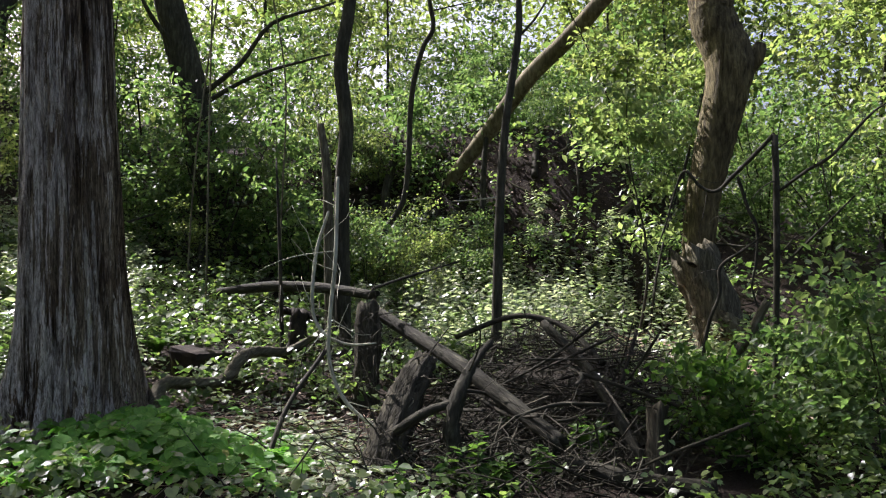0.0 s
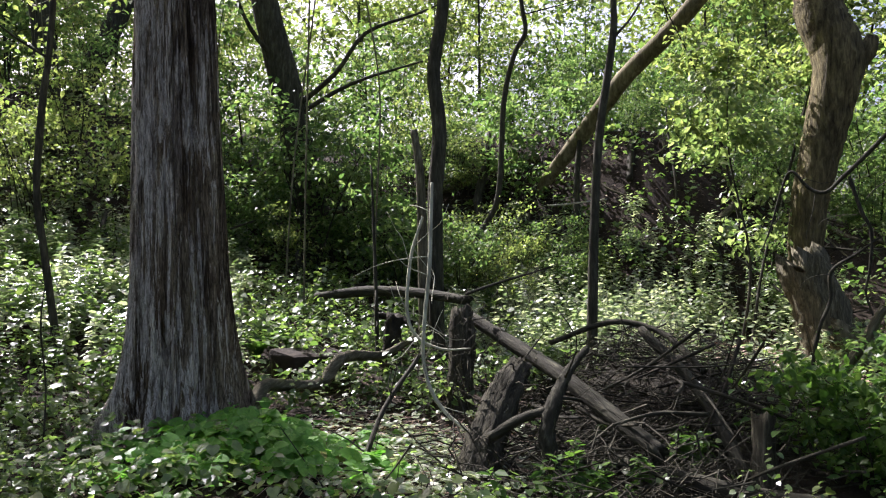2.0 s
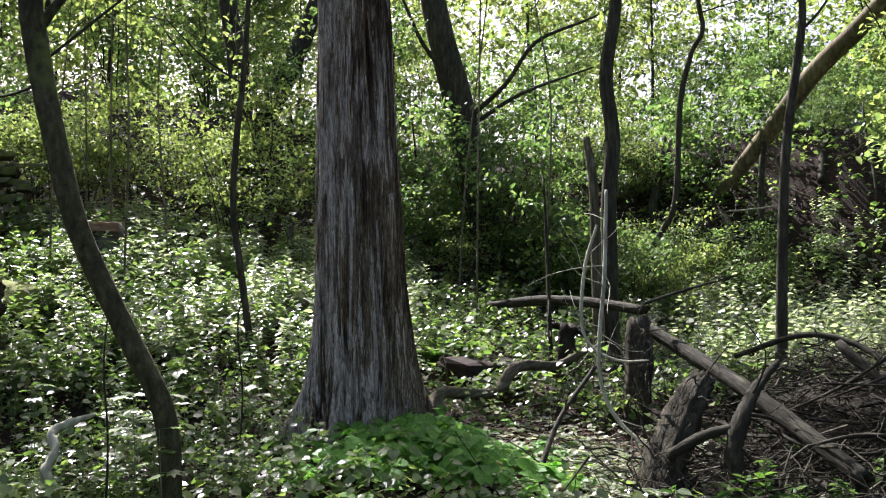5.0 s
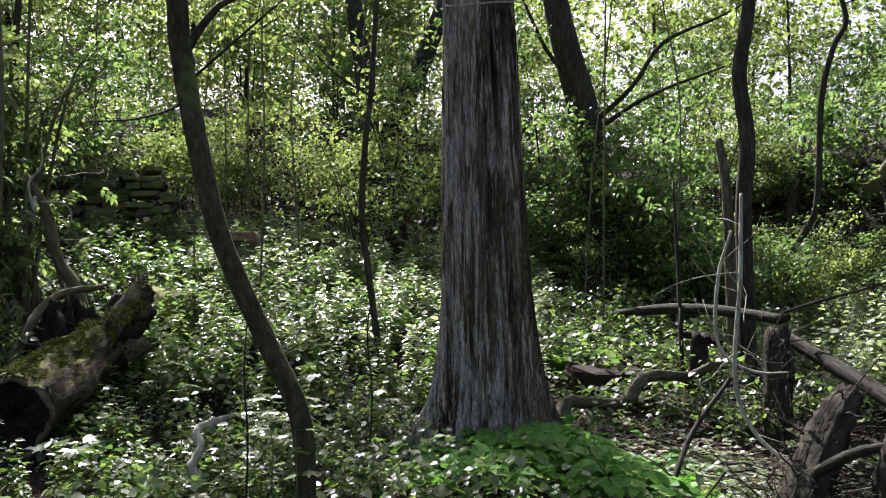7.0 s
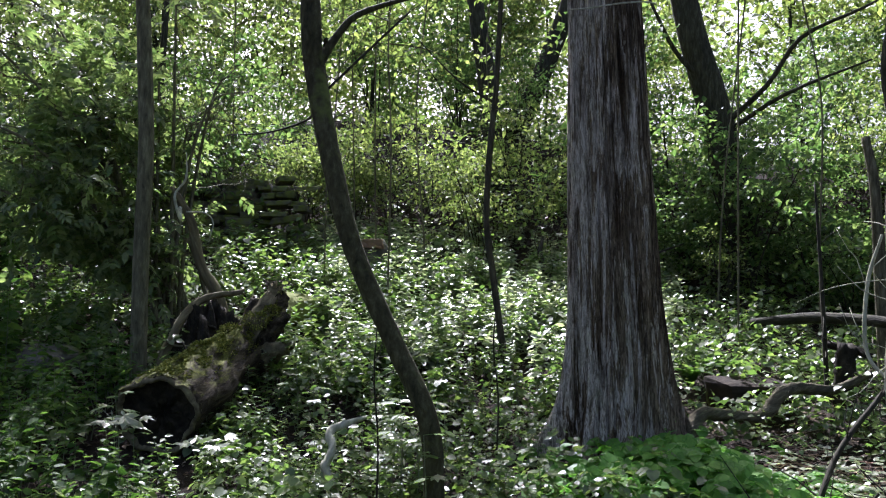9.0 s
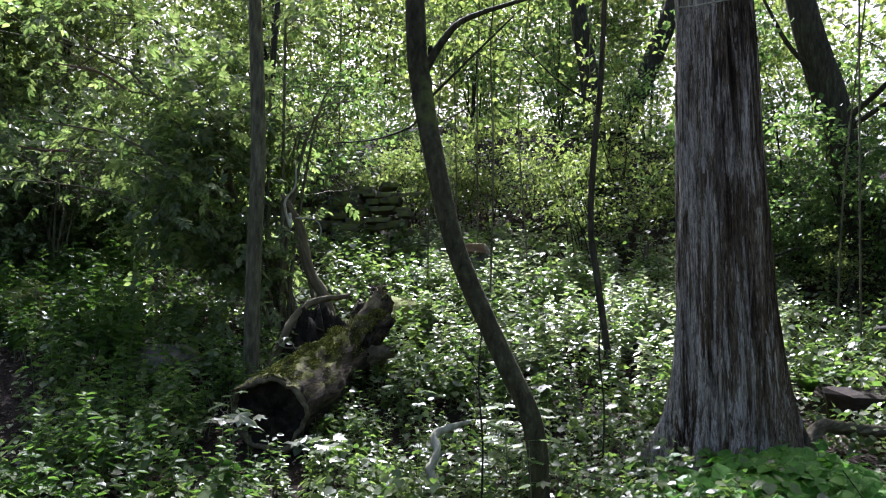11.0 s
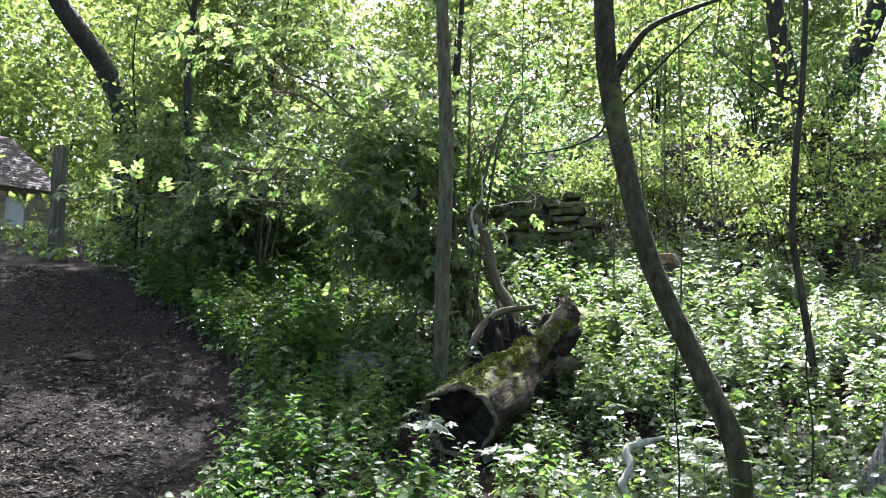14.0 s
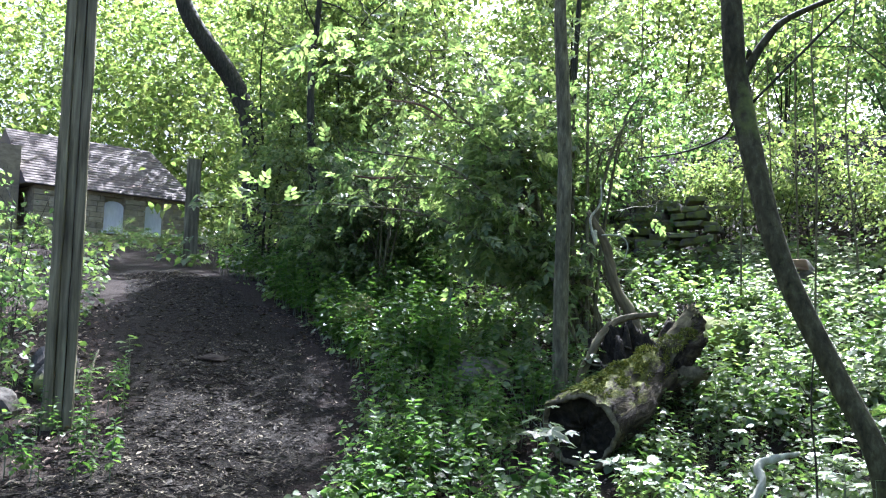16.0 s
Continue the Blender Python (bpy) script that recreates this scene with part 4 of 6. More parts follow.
    for r0, r1, count, kinds, s0, s1, a0, a1 in (
        (14, 18, 6, trees, 0.7, 1.0, 22, 44), (18.5, 26, 22, trees, 0.9, 1.3, -66, 48), (26, 40, 27, far, 1.3, 1.9, -70, 44), (40, 62, 6, far, 2.4, 3.0, -72, 46), (38, 60, 7, far, 1.5, 2.2, 40, 78), (50, 80, 4, far, 2.4, 3.0, 30, 80),
        (10.5, 14, 4, shrubs, 0.5, 0.8, -21, -9), (9.6, 13.5, 10, light, 0.6, 1.1, -5, 18), (11.2, 15, 8, light, 0.5, 0.9, -54, -8), (10.2, 12.2, 7, shrubs, 0.45, 0.65, -52, -32), (11.8, 15.5, 11, shrubs, 0.35, 0.6, -50, -18), (11.5, 15, 9, light, 0.5, 0.8, -48, -20), (10.5, 14.5, 12, light, 0.6, 1.0, -6, 16), (15, 22, 9, shrubs, 1.0, 1.5, -64, -38), (12, 15, 5, light, 0.6, 1.0, -14, 20), (12.5, 16, 12, shrubs, 0.4, 0.7, -56, -6), (9.6, 12.6, 5, shrubs, 0.6, 0.95, 32, 46), (13.5, 17, 2, trees, 0.7, 0.9, 28, 46), (13.6, 15.5, 1, trees, 0.7, 0.8, 24, 28), (16.5, 20, 12, shrubs, 0.8, 1.3, -64, -18), (14.8, 18, 5, shrubs, 0.6, 1.0, -18, 18), (12.8, 18, 11, shrubs, 0.8, 1.3, 18, 44), (18, 30, 7, shrubs, 1.2, 1.9, -66, 48), (22, 34, 5, shrubs, 0.8, 1.3, 62, 74), (20, 26, 4, shrubs, 0.22, 0.3, 50, 62), (17.5, 25, 16, light, 0.26, 0.42, 47, 61),
        # far trees at bearings 195 to 258 are added unseen, to block skylight
        (14, 24, 5, trees, 0.9, 1.3, -72, -56), (9.5, 14, 5, far, 1.1, 1.5, 195, 258), (15, 24, 8, light, 1.0, 1.7, 39, 47), (9, 13, 7, light, 0.5, 0.8, 34, 46), (24, 36, 5, far, 1.2, 1.7, 39, 45.5)):
        done = 0
        for _ in range(count * 8):
            if done == count:
                break
            x, y = (float(v[0]) for v in spread(rng, 1, r0, r1, a0, a1))
            if clear(x, y, kinds):
                put(kinds, x, y, rng.uniform(s0, s1))
                done += 1
    # a dense group on the slope behind the dead tree, and one past its other side
    for x, y, s in ((3.1, 15.2, 0.75), (4.4, 16.2, 0.85), (5.3, 18.4, 1.0), (2.2, 18.6, 0.95), (3.6, 20.5, 1.1), (6.6, 17.4, 0.8)):
        put(trees, x, y, s)
    for x, y, s in ((3.0, 13.6, 1.0), (4.3, 14.2, 1.1), (2.4, 15.0, 1.2), (5.4, 15.4, 1.2)):
        put(shrubs, x, y, s)
    # low shrubs over the face of the bank behind the brush pile
    grown = 0
    for _ in range(400):
        x, y = (float(v[0]) for v in spread(rng, 1, 10.1, 12.2, -47, -24))
        s = rng.uniform(0.35, 0.62)
        if grown < 26 and not shades(x, y, float(height(x, y)) + 2.0 * s):
            put(light if grown % 3 else shrubs, x, y, s)
            grown += 1


def far_woods():
    """The leaves of the woods beyond, high up the hill."""
    rng = np.random.default_rng(48)
    g = Geo()
    for r0, r1, a0, a1, clumps, top in ((28, 50, -78, 47, 850, 14), (28, 50, -80, -35, 330, 14), (26, 44, 4, 50, 280, 14), (36, 78, 40, 86, 1500, 21), (40, 78, 42, 66, 450, 24)):
        x, y = spread(rng, clumps, r0, r1, a0, a1)
        z = height(x, y) + 0.5 + top * rng.beta(1.1, 1.3, clumps)
        k = 54
        c = np.repeat(np.column_stack([x, y, z]), k, 0) + rng.normal(0, 1, (clumps * k, 3)) * np.array([1.3, 1.3, 0.75])
        n = len(c)
        a = rng.uniform(0, 6.3, n)
        L = 1.08 * rng.uniform(0.2, 0.36, n) * (1.25 if a0 >= 40 else 1.0)
        g.small_leaves(c, np.column_stack([np.cos(a), np.sin(a), rng.normal(-0.3, 0.5, n)]), np.column_stack([rng.normal(0, 0.6, (n, 2)), np.ones(n)]), L, L * rng.uniform(0.5, 0.75, n))
    tagged(new("far_foliage", g.mesh("far_foliage", LEAF_TREE)), "distant green foliage of the woods up the hill", "foliage", kind="stuff")


def arching_shrub():
    """The wide shrub between path and log: long stems that fan from one foot and arch over the bank."""
    rng = np.random.default_rng(65)
    x, y = -3.45, 8.6
    z = float(height(x, y))
    ob = thing("arching_shrub", (x, y, z), "wide arching shrub with fresh green compound leaves over the bank", "shrub")
    tips = []
    for i in range(22):
        a = radians(rng.uniform(150, 235)) if i < 16 else radians(rng.uniform(20, 150))
        far, tall = (rng.uniform(1.0, 3.6), rng.uniform(1.5, 3.9)) if i < 16 else (rng.uniform(0.3, 1.2), rng.uniform(2.4, 4.2))
        d = np.array([math.cos(a), math.sin(a) * 0.7, 0])
        p0 = np.array([rng.normal(0, 0.16), rng.normal(0, 0.12), -0.1])
        line = [p0, p0 + d * far * 0.16 + np.array([0, 0, tall * 0.42]), p0 + d * far * 0.55 + np.array([0, 0, tall * 0.88]), p0 + d * far + np.array([0, 0, tall * 0.96])]
        rr = [0.026, 0.02, 0.013, 0.005]
        g = Geo()
        g.tube(line, rr, 6, 0.05, rng, 12)
        p, r = smooth_line(line, rr, 30)
        for k in range(9):
            j = int(rng.integers(9, 30))
            bough(g, tips, rng, p[j], unit(d * 0.5 + rng.normal(0, 0.8, 3) + np.array([0, -0.25, 0.0])), rng.uniform(0.4, 1.0), 0.008, 1)
        part("stem", g.mesh("stem", BARK_GREY, offset=(0, 0, 0)), ob)
    # gaps over the log's sunny end and the near path
    def open_sky(p):
        k = (p[2] + z - 0.95) / TO_SUN.z
        sx, sy = p[0] + x - TO_SUN.x * k, p[1] + y - TO_SUN.y * k
        return (-3.0 < sx < -1.5 and 5.4 < sy < 7.8) or (-5.3 < sx < -4.0 and 4.4 < sy < 5.9)

    tips = [t for t in tips if not open_sky(t[0])]
    base, way = np.array([t[0] for t in tips]), np.array([t[1] for t in tips])
    share = rng.exponential(1.0, len(base))
    n = 2400
    pick = rng.choice(len(base), n, p=share / share.sum())
    p = base[pick] + rng.normal(0, 1, (n, 3)) * np.array([0.13, 0.13, 0.07])
    out = unit(way[pick]) + rng.normal(0, 0.7, (n, 3))
    out[:, 2] -= 0.35
    g = Geo()
    g.compound_leaves(rng, p, out, np.column_stack([rng.normal(0, 0.45, n), rng.normal(-0.15, 0.45, n), np.ones(n)]), rng.uniform(0.13, 0.25, n))
    part("crown", g.mesh("crown", LEAF_FRESH), ob)
    x, y = -6.9, 9.5
    copy_thing(ob, pose(x, y, float(height(x, y)), 0, 0, -24) @ Matrix.Scale(0.72, 4))


def single_shrub(name, x, y, tall, stems, leaves, size, leaf, label, seed, wide=0.42, low=0.1):
    ob = understory_kind(seed, tall, leaves, size, leaf, label, stems, low, wide, name, "shrub", fine=True)
    ob.matrix_basis = pose(x, y, float(height(x, y)))
    return ob


def near_shrubs():
    single_shrub("shrub", -8.5, 5.1, 1.7, 5, 380, 0.075, LEAF_SHRUB, "shaded shrub with thin bare stems across the path", 78)
    single_shrub("shrub", -7.4, 4.3, 1.0, 6, 300, 0.08, LEAF_SHRUB, "dark shrub with thin stems behind the timber post", 75)
    single_shrub("leafy_sapling", 8.95, 8.65, 4.6, 2, 3800, 0.095, LEAF_TREE, "bright sunlit leafy sapling in front of the furrowed tree", 66, 0.28, 0.38)
    single_shrub("leafy_sapling", 7.35, 7.45, 3.7, 2, 1500, 0.1, LEAF_FRESH, "slim sapling hung with fresh sunlit leaves beside the furrowed tree", 68, 0.17, 0.38)
    single_shrub("leafy_sapling", -10.85, 11.0, 5.4, 2, 2600, 0.12, LEAF_TREE, "bright leafy sapling beside the end of the footpath", 77, 0.3, 0.06)
    single_shrub("shrub", 5.35, 3.3, 1.4, 6, 2400, 0.075, LEAF_SHRUB, "shaded green shrub with rounded leaves beside the brush pile", 67)
    single_shrub("shrub", 4.95, 4.0, 0.8, 5, 1500, 0.075, LEAF_SOFT, "low fresh green shrub at the edge of the brush pile", 76)
    single_shrub("shrub", 5.75, 4.0, 0.9, 6, 1700, 0.075, LEAF_SHRUB, "shaded green shrub under hanging vines", 68)
    single_shrub("shrub", 3.3, 12.2, 2.6, 4, 2600, 0.1, LEAF_SHRUB, "dark green shrub at the foot of the leaning tree", 69)
    single_shrub("shrub", 4.1, 10.6, 1.5, 5, 1800, 0.09, LEAF_SHRUB, "green shrub on the shaded slope", 70)
    single_shrub("shrub", 6.7, 11.9, 1.7, 4, 1800, 0.1, LEAF_SHRUB, "tall green shrub round the broken snag", 74)


build_dead_trunk()
build_trees()
arching_shrub()
near_shrubs()
plant_hillside()
far_woods()


# ---- herbs ----
def ground_herbs():
    """Low herbs that carpet the soil: small plants of round leaves on short stalks, thinner in the trampled spots."""
    rng = np.random.default_rng(71)
    g = Geo()
    for r0, r1, a0, a1, n, s0, s1, lift in ((3.3, 7.2, -64, 66, 7400, 0.036, 0.07, 0.3), (7.2, 11, -64, 66, 8400, 0.045, 0.085, 0.42), (11, 15, -64, 66, 3800, 0.07, 0.12, 0.5), (15, 32, -64, 66, 2200, 0.13, 0.22, 0.5), (0.9, 3.3, 0, 360, 900, 0.045, 0.08, 0.15), (3.3, 8.0, 66, 296, 1800, 0.06, 0.1, 0.2)):
        x, y = spread(rng, n, r0, r1, a0, a1)
        c = clumpy(x, y, 1.1, 3) * 0.6 + clumpy(x, y, 0.4, 4) * 0.4
        keep = (rng.random(n) < np.clip(c * 2.6 - 0.72, 0.04, 1)) & (trail_gap(x, y) > 0.05 + 0.3 * rng.random(n))
        bare = np.hypot((x - 2.05) / 0.95, (y - 5.7) / 0.9) < 1
        keep &= ~(bare & (rng.random(n) < 0.8))
        keep &= ~((x < -5.2) & (y < 6.2) & (rng.random(n) < 0.8))
        keep &= np.hypot(x - 0.88, y - 6.64) > 0.5
        keep &= ~((np.hypot((x - 1.15) / 0.95, (y - 5.6) / 0.6) < 1) & (rng.random(n) < 0.8))
        keep &= ~((np.hypot((x - 6.9) / 1.3, (y - 7.3) / 1.2) < 1) & (rng.random(n) < 0.85))
        pile = (np.hypot((x - 3.6) / 1.5, (y - 4.9) / 1.6) < 1) & (x < 4.9)
        keep &= np.hypot((x + 2.45) / 0.5, (y - 5.55) / 0.62) > 1
        keep &= ~(pile & (rng.random(n) < 0.93))
        bank = (np.hypot(x, y - 0.38) > 10.9) & (x > 2.0)
        keep &= ~(bank & (rng.random(n) < 0.1))
        x, y, c = x[keep], y[keep], c[keep]
        count = rng.integers(4, 10, len(x))
        each = np.repeat(np.arange(len(x)), count)
        k = len(each)
        size = rng.uniform(s0, s1, len(x))[each]
        tall = (1.5 * lift * c ** 1.4 * rng.uniform(0.35, 1.15, len(x)))[each] + 0.03
        a, f = rng.uniform(0, 6.3, k), rng.random(k)
        reach = size * rng.uniform(0.3, 1.7, k)
        px, py = x[each] + np.cos(a) * reach, y[each] + np.sin(a) * reach
        p = np.column_stack([px, py, height(px, py) + tall * (1 - 0.55 * f * f)])
        way = np.column_stack([np.cos(a), np.sin(a), rng.uniform(-0.8, 0.05, k)])
        up = np.column_stack([0.2 * np.cos(a) + rng.normal(0, 0.38, k), 0.2 * np.sin(a) + rng.normal(-0.12, 0.38, k), np.ones(k)])
        L = size * rng.uniform(0.6, 1.2, k)
        if r0 > 10:
            g.small_leaves(p, way, up, L, L * rng.uniform(0.7, 1.0, k))
            continue
        lobed = (rng.random(len(x)) < 0.16)[each]
        g.lobed_leaves(p[lobed], way[lobed], up[lobed], L[lobed] * 0.85)
        g.round_leaves(p[~lobed], way[~lobed], up[~lobed], L[~lobed], L[~lobed] * rng.uniform(0.8, 1.08, int((~lobed).sum())))
    tagged(new("ground_herbs", g.mesh("ground_herbs", LEAF_HERB)), "low round-leaved green herbs carpeting the forest floor", "herbs", kind="stuff")


def upright_herbs(name, label, seed, spots, tall, leaf_size, leaf):
    """Leafy upright stems, with pairs of pointed leaves that shrink towards the tip."""
    rng = np.random.default_rng(seed)
    g, stems = Geo(), Geo()
    for x, y, s in spots:
        z = float(height(x, y))
        h = tall * s * rng.uniform(0.6, 1.15)
        lean = rng.normal(0, 0.12, 2) * h
        p0, p1 = np.array([x, y, z - 0.02]), np.array([x + lean[0], y + lean[1], z + h])
        twig_tube(stems, [p0, (p0 + p1) / 2 + rng.normal(0, 0.015, 3), p1], 0.005 * s + 0.001, 0.0015)
        n = int(8 + 10 * s)
        f = np.linspace(0.38, 1.0, n)
        a = np.arange(n) * 2.4 + rng.uniform(0, 6.3)
        b = p0 + (p1 - p0) * f[:, None]
        L = leaf_size * s * (1.3 - 0.65 * f) * rng.uniform(0.75, 1.2, n)
        g.leaves(b, np.column_stack([np.cos(a), np.sin(a), -0.3 + 0.55 * f ** 2 + rng.normal(0, 0.25, n)]), np.tile([0.0, 0.0, 1.0], (n, 1)) + rng.normal(0, 0.32, (n, 3)), L, L * rng.uniform(0.45, 0.68, n), 0.05, 0.16)
    ob = tagged(new(name, g.mesh(name, leaf)), label, "herbs", kind="stuff")
    st = new("stem", stems.mesh("stem", STEM_GREEN))
    st.parent = ob
    st["kind"] = "stuff"


def place_herbs():
    rng = np.random.default_rng(81)

    def patch(n, r0, r1, a0, a1, s0, s1):
        x, y = spread(rng, n * 3, r0, r1, a0, a1)
        c = clumpy(x, y, 1.3, 9)
        keep = (trail_gap(x, y) > 0.25) & (rng.random(n * 3) < c * 1.3 - 0.1) & (np.hypot(x - 0.88, y - 6.64) > 0.75) & (np.hypot(x + 2.55, y - 5.65) > 0.55) & (np.hypot(x - 7.0, y - 7.2) > 0.9)
        x, y = x[keep][:n], y[keep][:n]
        return list(zip(x, y, rng.uniform(s0, s1, len(x))))

    spots = patch(170, 4.4, 7.2, 24, 41, 0.7, 1.15) + patch(90, 7.0, 10, 26, 42, 0.7, 1.2)
    spots += patch(230, 8, 16, 40, 49, 0.8, 1.5) + patch(240, 7.5, 12.5, 32, 46, 0.9, 1.6)
    x, y = spread(rng, 46, 5.6, 8.2, 54, 62)
    spots += list(zip(x, y, rng.uniform(0.35, 0.95, 46)))
    upright_herbs("leafy_herbs", "tall fresh green herbs with pointed leaves beside the path", 82, spots, 0.5, 0.088, LEAF_SOFT)
    spots = patch(110, 8.2, 11.5, -44, -30, 0.5, 1.0) + patch(240, 7.5, 11.4, -50, -30, 0.4, 1.0)
    upright_herbs("tall_herbs", "tall green herbs in the sunny clearing, coloured paler for sunlight", 86, spots, 0.85, 0.125, LEAF_SUNLIT)
    spots = patch(650, 7.2, 13.2, -12, 13, 0.5, 1.25) + patch(760, 7.8, 13, -52, -26, 0.4, 1.1)
    upright_herbs("sunlit_herbs", "upright woodland herbs with shining leaves, coloured paler for sunlight", 83, spots, 0.5, 0.105, LEAF_SUNLIT)
    spots = [(2.95 + rng.normal(0, 0.35), 4.55 + rng.normal(0, 0.2), rng.uniform(0.5, 1.0)) for _ in range(18)] + [(4.1 + rng.normal(0, 0.12), 4.85 + rng.normal(0, 0.12), rng.uniform(0.8, 1.2)) for _ in range(5)]
    upright_herbs("bramble_shoots", "young green bramble shoots before the brush pile", 85, spots, 0.32, 0.13, LEAF_SOFT)
    spots = patch(420, 4.6, 8, 0, 24, 0.4, 0.85) + patch(200, 7.8, 13, -28, -12, 0.5, 1.0) + patch(420, 6.8, 12.5, -5, 20, 0.6, 1.5)
    upright_herbs("low_herbs", "small upright herbs round the fallen log", 84, spots, 0.4, 0.09, LEAF_HERB)


def trefoil_patch():
    """Fresh three-leaved herbs at the foot of the dead tree."""
    rng = np.random.default_rng(91)
    n = 560
    x = 1.12 + rng.normal(0, 0.47, n)
    y = 5.62 + rng.normal(0, 0.34, n)
    z = height(x, y) + 0.04 + 0.24 * rng.beta(1.4, 1.3, n) * np.exp(-((x - 1.15) / 0.8) ** 2)
    g = Geo()
    lean = rng.normal(0, 0.3, (n, 2)) + np.array([0.0, -0.22])
    L = rng.uniform(0.055, 0.095, n)
    for k in range(3):
        a = np.arange(n) * 1.7 + k * 2.094
        g.round_leaves(np.column_stack([x, y, z]), np.column_stack([np.cos(a), np.sin(a), rng.normal(-0.2, 0.15, n) - np.cos(a) * lean[:, 0] - np.sin(a) * lean[:, 1]]), np.column_stack([lean + rng.normal(0, 0.1, (n, 2)), np.ones(n)]), L, L * 1.05)
    tagged(new("trefoil_herbs", g.mesh("trefoil_herbs", LEAF_CLOVER)), "fresh green three-leaved herbs at the foot of the dead tree", "herbs", kind="stuff")


def lobed_leaf(size, mat):
    """A maple leaf: five pointed lobes round the stalk, folded a little along the ribs."""
    tips = ((-128, 0.42), (-62, 0.78), (0, 1.0), (62, 0.78), (128, 0.42))
    verts, faces = [(0, 0, 0)], []
    for k, (a, r) in enumerate(tips):
        for da, f, z in ((-25, 0.5, -0.05), (-13, 0.72, -0.02), (0, 1.0, -0.12), (13, 0.72, -0.02), (25, 0.5, -0.05)):
            b = radians(a + da)
            verts.append((size * r * f * math.sin(b), size * r * f * math.cos(b), size * z * r))
        verts.append((size * r * 0.6 * math.sin(radians(a)), size * r * 0.6 * math.cos(radians(a)), size * 0.05))
        o = 1 + k * 6
        faces += [(0, o, o + 5), (o, o + 1, o + 5), (o + 1, o + 2, o + 5), (o + 2, o + 3, o + 5), (o + 3, o + 4, o + 5), (o + 4, 0, o + 5)]
        if k < 4:
            faces.append((0, o + 4, o + 6))
    me = bpy.data.meshes.new("leaf")
    me.from_pydata(verts, [], [tuple(reversed(f)) for f in faces])
    me.materials.append(mat)
    return me


def maple_seedlings():
    """Low seedlings with a few large pale leaves, by the log's mouth and the bent tree's foot."""
    rng = np.random.default_rng(93)
    sizes = [lobed_leaf(s, LEAF_MAPLE) for s in (0.11, 0.135, 0.16)]
    for x, y, z, count in ((-2.42, 5.28, 0.92, 4), (-2.5, 5.5, 0.84, 3), (-1.9, 5.5, 0.74, 4), (-2.1, 4.75, 0.62, 4), (-0.45, 5.12, 0.98, 5), (-0.52, 5.2, 0.8, 4), (-1.05, 5.0, 0.58, 4), (-3.1, 5.1, 0.75, 3)):
        base = float(height(x, y))
        z = max(z, base + 0.15)
        ob = thing("maple_seedling", (x, y, base), "maple seedling with a few broad pale lobed leaves", "seedling", "maple seedlings")
        stem = Geo()
        top = z - base
        stem.tube([(0, 0, -0.02), (0.02, 0.01, top * 0.5), (0, 0, top)], [0.005, 0.004, 0.003], 5)
        turn = rng.uniform(0, 360)
        for k in range(count):
            a = radians(turn + k * 360 / count + rng.uniform(-25, 25))
            far, up = rng.uniform(0.05, 0.12), top + rng.uniform(-0.08, 0.03)
            end = (far * math.cos(a), far * math.sin(a), up)
            stem.tube([(0, 0, max(up - 0.06, 0.02)), end], [0.0025, 0.002], 4)
            leaf = part("leaf", sizes[int(rng.integers(0, 3))], ob)
            leaf.matrix_basis = pose(*end, rng.uniform(-30, 8), rng.uniform(-16, 16), math.degrees(a) - 90)
        part("stem", stem.mesh("stem", STEM_GREEN), ob)


def straw():
    """Reddish dry stalks and small clover on the bare patch beside the dead tree."""
    rng = np.random.default_rng(95)
    g = Geo()
    for _ in range(1100):
        x, y = 1.95 + rng.normal(0, 0.5), 5.75 + rng.normal(0, 0.42)
        z = float(height(x, y)) + rng.uniform(0.01, 0.06)
        a, L = rng.normal(0.4, 0.5), rng.uniform(0.08, 0.3)
        d = np.array([math.cos(a), math.sin(a), rng.normal(0, 0.15)]) * L
        p = np.array([x, y, z])
        g.tube([p - d / 2, p + rng.normal(0, 0.01, 3), p + d / 2], [0.003, 0.0028, 0.0015], 4, steps=2)
    pale = Geo()
    n = 3200
    x, y = 6.95 + rng.normal(0, 0.62, n), 7.15 + rng.normal(0, 0.6, n)
    a, L = rng.uniform(0, 6.3, n), rng.uniform(0.04, 0.1, n)
    pale.small_leaves(np.column_stack([x, y, height(x, y) + rng.uniform(0.01, 0.05, n)]), np.column_stack([np.cos(a), np.sin(a), rng.normal(0, 0.3, n)]), np.column_stack([rng.normal(0, 0.4, (n, 2)), np.ones(n)]), L, L * rng.uniform(0.3, 0.7, n), 0.1)
    tagged(new("dry_leaves", pale.mesh("dry_leaves", STRAW)), "pale dry leaves strewn over the sunny clearing", "leaf litter", kind="stuff")
    tagged(new("dry_stalks", g.mesh("dry_stalks", STRAW)), "reddish dry plant stalks lying on bare soil", "stalks", kind="stuff")
    g = Geo()
    n = 1150
    x, y = 2.15 + rng.normal(0, 0.5, n), 5.6 + rng.normal(0, 0.5, n)
    z = height(x, y) + rng.uniform(0.03, 0.1, n)
    for k in range(3):
        a = np.arange(n) * 1.9 + k * 2.094
        L = 0.032 + 0.024 * ((np.arange(n) * 0.618) % 1)
        g.leaves(np.column_stack([x, y, z]), np.column_stack([np.cos(a), np.sin(a), rng.normal(-0.05, 0.15, n)]), np.column_stack([rng.normal(0, 0.25, (n, 2)), np.ones(n)]), L, L * 1.0, 0.05, 0.06)
    tagged(new("small_clover", g.mesh("small_clover", LEAF_SUNLIT)), "small clover dotting the dry patch, coloured paler for sunlight", "herbs", kind="stuff")


